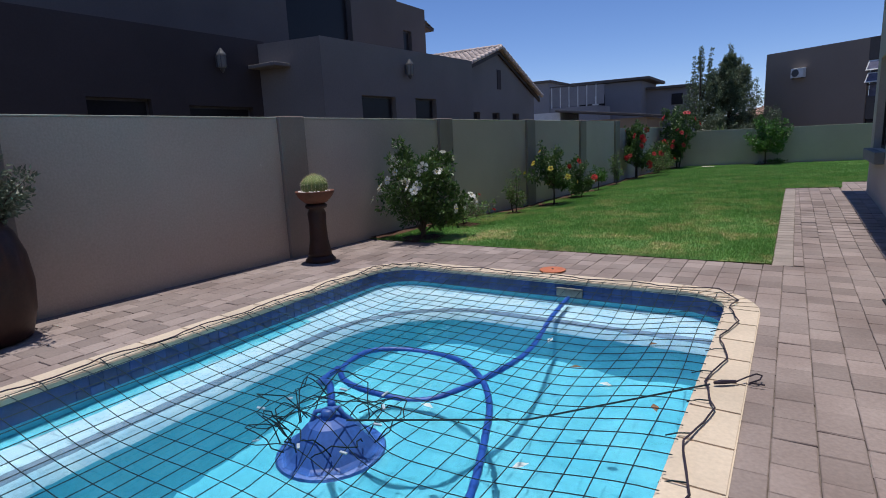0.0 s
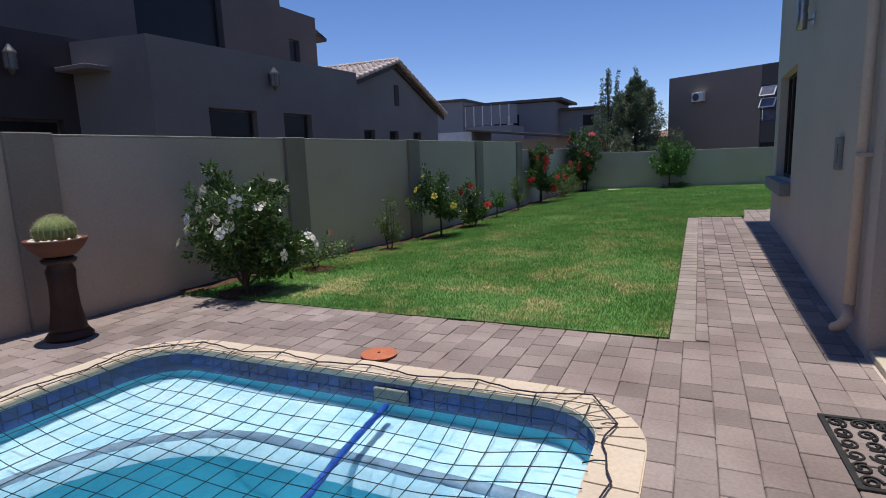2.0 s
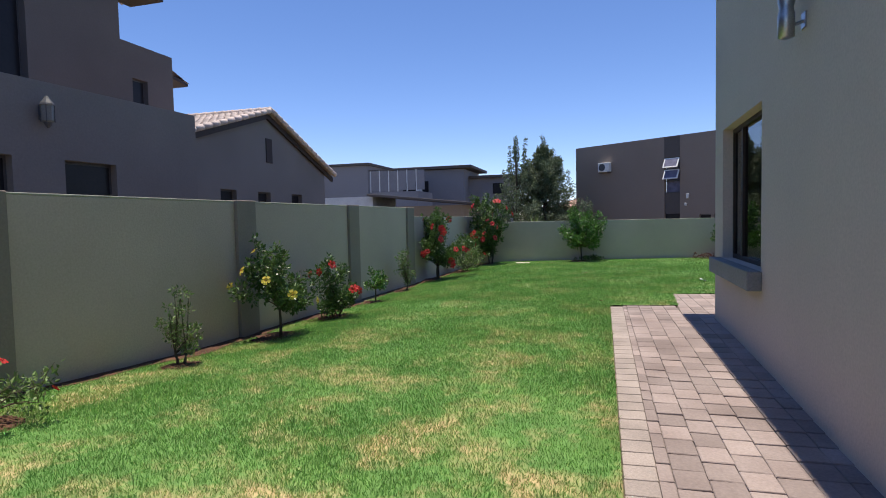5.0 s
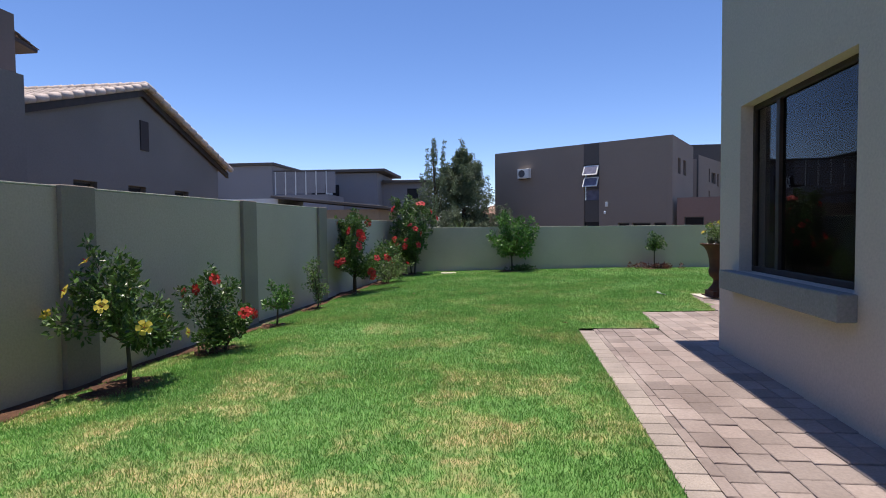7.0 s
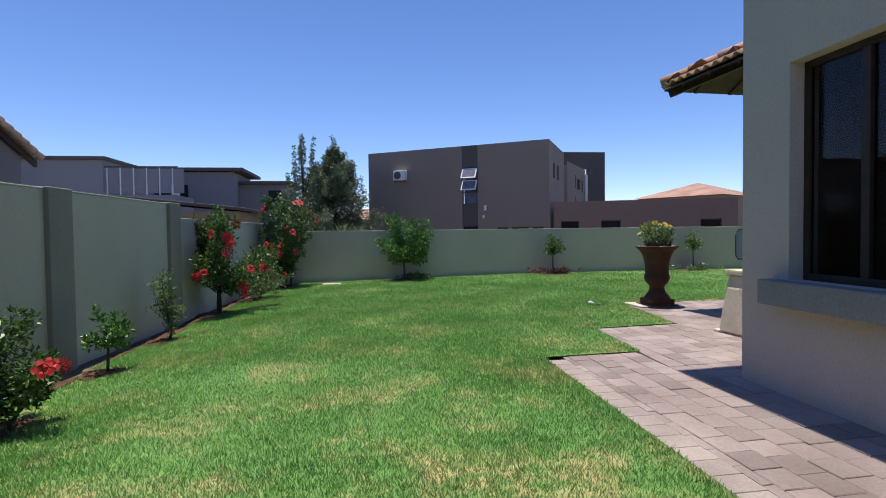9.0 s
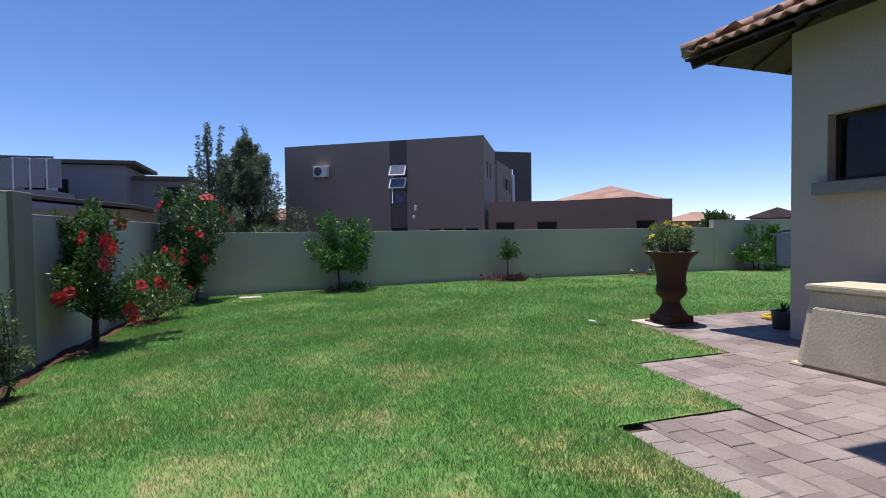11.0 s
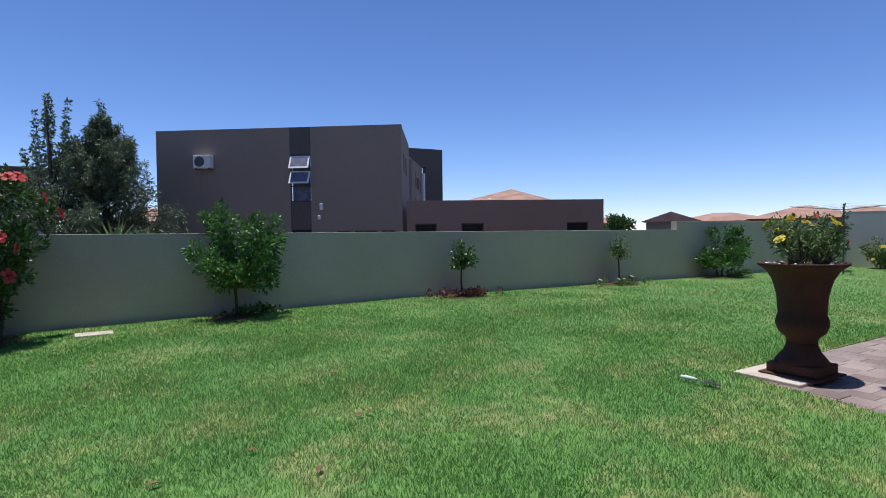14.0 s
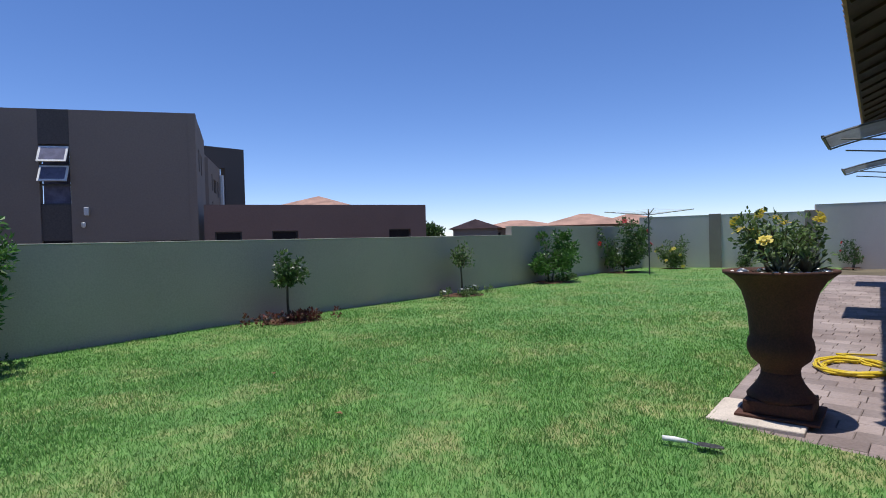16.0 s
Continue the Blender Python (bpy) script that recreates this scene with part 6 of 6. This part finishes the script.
def make_big_pot():
    p = thing("tall_pot", on(-5.78, 1.82), "tall dark brown rounded clay pot by the pool", "pot")
    part("pot", lathe([(0.25, 0), (0.30, 0.03), (0.36, 0.25), (0.38, 0.5), (0.355, 0.75), (0.29, 0.95), (0.25, 1.0), (0.27, 1.04), (0.25, 1.05), (0.22, 1.0), (0.02, 0.98)], 40), M_DARKPOT, p, smooth=True)
    rng = random.Random(101)
    b = thing("potted_shrub", on(-5.72, 1.9, 0, 0.98), "grey-green small-leaved shrub in the tall pot", "plant")
    wood = bmesh.new()
    spots = []
    for k in range(22):
        a, r, h = rng.uniform(0, 6.28), 0.42 * math.sqrt(rng.random()), rng.uniform(0.12, 0.52)
        end = Vector((math.cos(a) * r, math.sin(a) * r, h))
        tube(wood, [(end.x * 0.15, end.y * 0.15, 0), end * 0.6 + Vector((0, 0, 0.03)), end], [0.008, 0.005, 0.003], 5)
        spots += [(end, 0.11), (end * 0.72, 0.1)]
    part("stems", wood, M_BARK, b)
    co, fs = leaf_cloud(rng, spots, 48, 1.0, 0.055, slim=0.5)
    part("foliage", raw_mesh("foliage", co, fs, M_LEAF_GREY), None, b)


make_big_pot()


def make_net():
    """The safety net over the pool: crossing cords, edge rope and strap hooks."""
    x0, y0, x1, y1 = POOL
    net = thing("pool_net", pose(0, 0, 0), "black safety net stretched over the pool", "net")
    def zc(x, y):
        d = min(x - x0, x1 - x, y1 - y, 1.2)
        lift = 0.24 * math.exp(-(((x + 2.13) / 0.30) ** 2 + ((y - 2.10) / 0.30) ** 2) ** 1.5)
        return 0.012 - 0.125 * smooth_step(0, 0.9, d) + lift
    bm = bmesh.new()
    s = 0.15
    k = 0
    x = x0 - 0.02
    while x < x1 + 0.02:
        pts = [(x + 0.012 * math.sin(3 * y + x * 5), y, zc(x, y)) for y in [y0 + (y1 + 0.02 - y0) * i / 70 for i in range(71)] if y > -1.0]
        tube(bm, pts, 0.0033, 4)
        x += s
    y = y1 + 0.0
    while y > -1.0:
        pts = [(x, y + 0.012 * math.sin(4 * x + y * 3), zc(x, y) + 0.002) for x in [x0 - 0.02 + (x1 - x0 + 0.04) * i / 44 for i in range(45)]]
        tube(bm, pts, 0.0033, 4)
        y -= s
    tagged(part("net_cord", bm, M_NET, net, "black square-meshed cord"), kind="stuff")
    # edge rope looping over the coping
    rng = random.Random(103)
    loop = []
    for (ax, ay), (bx, by) in (((x1 + 0.1, -1.0), (x1 + 0.1, y1 - 0.2)), ((x1 - 0.1, y1 + 0.10), (x0 + 0.35, y1 + 0.10)), ((x0 - 0.08, y1 - 0.25), (x0 - 0.08, -1.0))):
        n = int(math.dist((ax, ay), (bx, by)) / 0.085)
        nx, ny = (1, 0) if ax == bx else (0, 1)
        if bx < x0:
            nx = -1
        for i in range(n + 1):
            q = i / n
            w = 0.05 * (abs((i * 0.21) % 2 - 1) * 2 - 1) * rng.uniform(0.6, 1.2) - 0.01
            loop.append((ax + (bx - ax) * q + nx * w, ay + (by - ay) * q + ny * w, 0.014 + rng.uniform(0, 0.012)))
    part("edge_rope", tube(bmesh.new(), loop, 0.0055, 6), M_ROPE, net, "dark purple-black edge rope", smooth=True)
    for i in range(4, len(loop), 5):
        px, py, pz = loop[i]
        inx = px + (0.12 if px < x0 + 0.1 else -0.12 if px > x1 else 0)
        iny = py - (0.12 if py > y1 else 0)
        part("tie", tube(bmesh.new(), [(px, py, pz), ((px + inx) / 2, (py + iny) / 2, 0.012), (inx, iny, -0.015)], 0.004, 5), M_NET, net)
    # pull cord with its toggle on the coping
    part("pull_cord", tube(bmesh.new(), [(-1.95, 2.05, 0.06), (-1.2, 2.75, -0.09), (-0.33, 3.43, 0.02)], 0.006, 5), M_NET, net)
    part("toggle", tube(bmesh.new(), [(-0.31, 3.46, 0.020), (-0.27, 3.485, 0.024), (-0.20, 3.535, 0.020)], [0.010, 0.015, 0.010], 8), M_ROPE, net)
    part("pull_loop", tube(bmesh.new(), [(-0.20, 3.53, 0.02), (-0.15, 3.60, 0.03), (-0.10, 3.68, 0.03), (-0.07, 3.69, 0.02), (-0.08, 3.64, 0.012), (-0.13, 3.57, 0.010), (-0.05, 3.58, 0.008)], 0.005, 5), M_ROPE, net)


make_net()


def make_cleaner():
    c = thing("pool_cleaner", pose(-2.13, 2.10, -0.20, 0, 0, 35) @ Matrix.Diagonal((0.92, 0.92, 0.78, 1)), "blue plastic pool cleaner floating under the net", "pool cleaner")
    bm = lathe([(0.30, 0.0), (0.31, 0.02), (0.27, 0.05), (0.20, 0.15), (0.13, 0.24), (0.06, 0.27)], 10)
    part("cover", bm, M_BLUE, c, "faceted blue cover")
    part("skirt", lathe([(0.34, -0.02), (0.33, 0.01), (0.28, 0.02)], 28), M_BLUE, c)
    part("swivel", lathe([(0.05, 0.24), (0.045, 0.33), (0.03, 0.34)], 12), M_BLUE, c, smooth=True)
    part("handle", tube(bmesh.new(), [(-0.12, 0, 0.2), (-0.08, 0.02, 0.31), (0.06, 0.02, 0.33), (0.13, 0, 0.2)], 0.018, 7), M_BLUE, c, smooth=True)
    rng = random.Random(105)
    for k in range(9):
        a = 2 * math.pi * k / 9 + rng.uniform(-0.2, 0.2)
        r = rng.uniform(0.24, 0.46)
        clip = thing("net_clip", pose(-2.13 + r * math.cos(a), 2.10 + r * math.sin(a), 0.02, rng.uniform(-25, 25), rng.uniform(-25, 25), rng.uniform(0, 180)), "small white plastic clip tied in the pool net", "clip", "net clips")
        part("clip_body", boxed((-0.025, -0.008, -0.005), (0.025, 0.008, 0.005), 0.003), M_CLIP, clip)
    # slack cords bunched up round the cleaner
    for k in range(13):
        a = rng.uniform(0, 6.28)
        b = a + rng.uniform(0.4, 1.5)
        ring = []
        for i in range(9):
            f = i / 8
            r = (0.24 + 0.14 * math.sin(math.pi * f) * rng.uniform(0.5, 1.3)) * (1.15 if k % 3 else 0.9)
            ring.append((-2.13 + r * math.cos(a + (b - a) * f), 2.10 + r * math.sin(a + (b - a) * f), -0.10 + 0.10 * math.sin(math.pi * f) * (1 + k % 2) + rng.uniform(-0.015, 0.015)))
        part("slack_cord", tube(bmesh.new(), ring, 0.004, 5), M_NET, c, smooth=True).matrix_basis = c.matrix_basis.inverted()
    hose = thing("pool_hose", pose(0, 0, 0), "blue ribbed pool hose floating in loops", "hose")
    def spline(c, per=9):
        c = [Vector(q) for q in c]
        out = []
        for i in range(len(c) - 1):
            p0, p1, p2, p3 = c[max(i - 1, 0)], c[i], c[i + 1], c[min(i + 2, len(c) - 1)]
            for k in range(per):
                t = k / per
                out.append(0.5 * ((2 * p1) + (p2 - p0) * t + (2 * p0 - 5 * p1 + 4 * p2 - p3) * t * t + (3 * p1 - p0 - 3 * p2 + p3) * t ** 3))
        return out + [c[-1]]
    # one long run: from the inlet across, once round in a loop, then away towards the near end
    run = [(-1.90, 5.45), (-1.83, 4.76), (-1.71, 4.02), (-1.71, 3.50), (-1.87, 2.97), (-2.05, 2.80), (-2.36, 2.74), (-2.66, 2.82), (-2.86, 3.02), (-2.86, 3.32), (-2.67, 3.50), (-2.35, 3.56), (-2.04, 3.46), (-1.77, 3.26), (-1.56, 2.96), (-1.40, 2.60), (-1.22, 2.10), (-1.08, 1.5), (-1.0, 0.9)]
    pts = spline([(x, y, -0.155 - 0.012 * (i % 3)) for i, (x, y) in enumerate(run)], 10)
    part("hose_run", tube(bmesh.new(), pts, [0.025 if i % 2 else 0.021 for i in range(len(pts))], 9), M_HOSE, hose, smooth=True)
    pts = spline([(-2.20, 2.20, 0.02), (-2.42, 2.42, 0.02), (-2.70, 2.62, -0.10), (-2.84, 2.95, -0.15)], 12)
    part("hose_run", tube(bmesh.new(), pts, [0.025 if i % 2 else 0.021 for i in range(len(pts))], 9), M_HOSE, hose, smooth=True)
    sk = thing("skimmer_inlet", pose(-1.92, 5.55, -0.14), "grey skimmer opening in the tile band", "skimmer")
    part("inlet_frame", boxed((-0.14, -0.02, -0.06), (0.14, 0.01, 0.06), 0.006), M_SILL, sk)
    lid = thing("access_cover", pose(-2.27, 5.98, -0.012), "round orange plastic cover set in the paving", "cover")
    part("lid_disc", lathe([(0.14, 0), (0.15, 0.008), (0.15, 0.014), (0.135, 0.018), (0.02, 0.02)], 32), M_ORANGE, lid, smooth=False)
    part("lid_knob", lathe([(0.012, 0.02), (0.012, 0.026), (0.004, 0.027)], 10), M_GREYMETAL, lid)
    rng = random.Random(107)
    for k, (x, y) in enumerate(((-1.62, 4.2), (-1.25, 3.75), (-0.98, 3.55), (-0.85, 4.45), (-1.9, 2.75), (-0.62, 3.35), (-1.1, 2.4))):
        bm = bmesh.new()
        v = [bm.verts.new(q) for q in ((-0.05, 0, 0), (0, 0.025, 0.012), (0.055, 0, 0.004), (0, -0.025, 0.01))]
        bm.faces.new((v[0], v[1], v[2])), bm.faces.new((v[0], v[2], v[3]))
        tagged(part("fallen_leaf", bm, M_DRY if k % 2 else M_PET_WHITE), "fallen leaf floating on the pool water", "leaf", "fallen leaves").matrix_basis = pose(x, y, -0.163, 0, 0, rng.uniform(0, 360))


make_cleaner()


def make_mat():
    m = thing("door_mat", on(1.06, 5.55, 2), "black rubber openwork scroll door mat on the paving", "mat")
    w, l = 0.30, 0.40
    for lo, hi in (((-w, -l), (w, -l + 0.03)), ((-w, l - 0.03), (w, l)), ((-w, -l + 0.03), (-w + 0.03, l - 0.03)), ((w - 0.03, -l + 0.03), (w, l - 0.03))):
        part("mat_border", boxed((*lo, 0.0), (*hi, 0.014), 0.003), M_RUBBER, m)
    for i in range(5):
        for j in range(6):
            cx, cy = -w + 0.075 + i * 0.1125, -l + 0.085 + j * 0.126
            pts = [(cx + 0.05 * math.cos(a) * (1 - k / 26), cy + 0.055 * math.sin(a) * (1 - k / 26), 0.007) for k, a in enumerate([0.5 * q + (i + j) for q in range(20)])]
            part("scroll", tube(bmesh.new(), pts, 0.007, 5), M_RUBBER, m)
    part("mat_rib", boxed((-0.008, -l + 0.03, 0.0), (0.008, l - 0.03, 0.012)), M_RUBBER, m)


make_mat()
rng = random.Random(109)
for k in range(16):
    x, y = rng.uniform(-3.6, 1.5), rng.uniform(15.5, 24)
    if paved(x, y):
        continue
    bm = bmesh.new()
    v = [bm.verts.new(q) for q in ((-0.04, 0, 0), (0, 0.022, 0.015), (0.045, 0, 0.006), (0, -0.022, 0.012))]
    bm.faces.new((v[0], v[1], v[2])), bm.faces.new((v[0], v[2], v[3]))
    tagged(part("fallen_leaf", bm, M_DRY), "dry brown fallen leaf on the lawn", "leaf", "fallen leaves").matrix_basis = on(x, y, rng.uniform(0, 360), 0.04)


# ---- paving ----
def make_paving():
    """Concrete pavers in staggered columns, an edging row along the lawn, and a bed of sand under all."""
    pav = thing("paving", pose(0, 0, 0), "worn brownish-grey concrete block paving", "paving", kind="structure")
    cw, cl, gap = 0.195, 0.245, 0.004
    meshes = []
    rng = random.Random(111)
    for k in range(5):
        bm = boxed((-cw / 2 + gap / 2, -cl / 2 + gap / 2, -0.05), (cw / 2 - gap / 2, cl / 2 - gap / 2, 0.0))
        bmesh.ops.bevel(bm, geom=[e for e in bm.edges if all(v.co.z > -0.01 for v in e.verts)], offset=0.005, segments=1, affect="EDGES")
        for v in bm.verts:
            v.co.x += rng.uniform(-0.002, 0.002)
            v.co.y += rng.uniform(-0.002, 0.002)
        meshes.append(finish("paver", bm, M_PAVER))
    src = [[v.co.copy() for v in me.vertices] for me in meshes]
    faces = [[tuple(p.vertices) for p in me.polygons] for me in meshes]
    singles, co, fs = 0, [], []
    edge_me = finish("edging_paver", boxed((-0.10, -0.098, -0.05), (0.10, 0.098, 0.004), 0.006), M_EDGE)
    def free(x, y):
        if pool_dist(x, y) < 0.19 or y > 21 or x > 17.9:
            return False
        if x > 0.70 + 0.0333 * (y + 6) + 0.1 and y < 14.4:
            return False
        if x > 3.7 and y < 17.45 + PATIO_SLOPE * (x - 3.62):
            return False
        return paved(x, y)
    def clamp(p, x, y):
        """Cut a paver off at the lawn's edges."""
        q = p.copy()
        if y < LAWN_Y + 0.13:
            q.y = min(q.y, LAWN_Y - 0.004)
        elif y < 15.62 and x < 0.6:
            q.x = max(q.x, LAWN_X + 0.215 + 0.005 * (y - 7))
        elif y < 15.75 and x < 1.0:
            q.y = min(q.y, 15.62)
        elif y < 17.08 and x < 1.6:
            q.x = max(q.x, 1.02 + 0.06 * (q.y - 15.6))
        elif y < 17.25 and x < 2.3:
            q.y = min(q.y, 17.08)
        elif y < 18.9 and x < 2.7:
            q.x = max(q.x, 2.28 + 0.13 * (q.y - 17.1))
        else:
            q.y = min(q.y, patio_y(q.x))
        return q
    for i in range(-34, 92):
        x = (i + 0.5) * cw
        y = -4.0 + rng.uniform(0, cl)
        while y < 21:
            y += cl
            corners = [free(x + sx * 0.09, y + sy * 0.115) for sx in (-1, 1) for sy in (-1, 1)]
            if not any(corners) or pool_dist(x, y) < 0.17:
                continue
            if y > 7.22 and y < 15.6 and x < LAWN_X + 0.13:
                continue
            k = rng.randrange(5)
            tilt = pose(x, y, gz(x, y) + rng.uniform(-0.003, 0.003), rng.uniform(-0.5, 0.5), rng.uniform(-0.5, 0.5) - (1.1 if y > 12 else 0), rng.uniform(-0.6, 0.6))
            near = (0.25 < x < 1.0 and 3.8 < y < 15.2) or (-4.2 < x < 0.25 and 5.95 < y < 6.8)
            if near and all(corners) and singles < 300 and (y < 9 or rng.random() < 0.6):
                part("paver", meshes[k], None, pav).matrix_basis = tilt
                singles += 1
            else:
                b = len(co)
                co += [clamp(tilt @ v, x, y) for v in src[k]]
                fs += [tuple(a + b for a in f) for f in faces[k]]
    field = raw_mesh("paver_field", co, fs, M_PAVER_FAR)
    tagged(part("paver_field", field, None, pav, "field of concrete pavers"), kind="stuff")
    y = 7.2
    while y < 15.55:
        x = LAWN_X + 0.11 + 0.005 * (y - 7)
        part("edging_paver", edge_me, None, pav).matrix_basis = pose(x, y, gz(x, y), rng.uniform(-0.3, 0.3), -0.8, rng.uniform(-0.6, 0.6))
        y += 0.2
    bm = bmesh.new()
    s, seen = 0.25, {}
    def v(i, j):
        if (i, j) not in seen:
            seen[i, j] = bm.verts.new((i * s, j * s, gz(i * s, j * s) - 0.016))
        return seen[i, j]
    for i in range(-27, 72):
        for j in range(-20, 84):
            x, y = (i + 0.5) * s, (j + 0.5) * s
            if paved(x, y) and pool_dist(x, y) > 0.16 and x < 18:
                bm.faces.new((v(i, j), v(i + 1, j), v(i + 1, j + 1), v(i, j + 1)))
    part("sand_bed", bm, M_SAND, pav, "sandy joints between pavers")


make_paving()
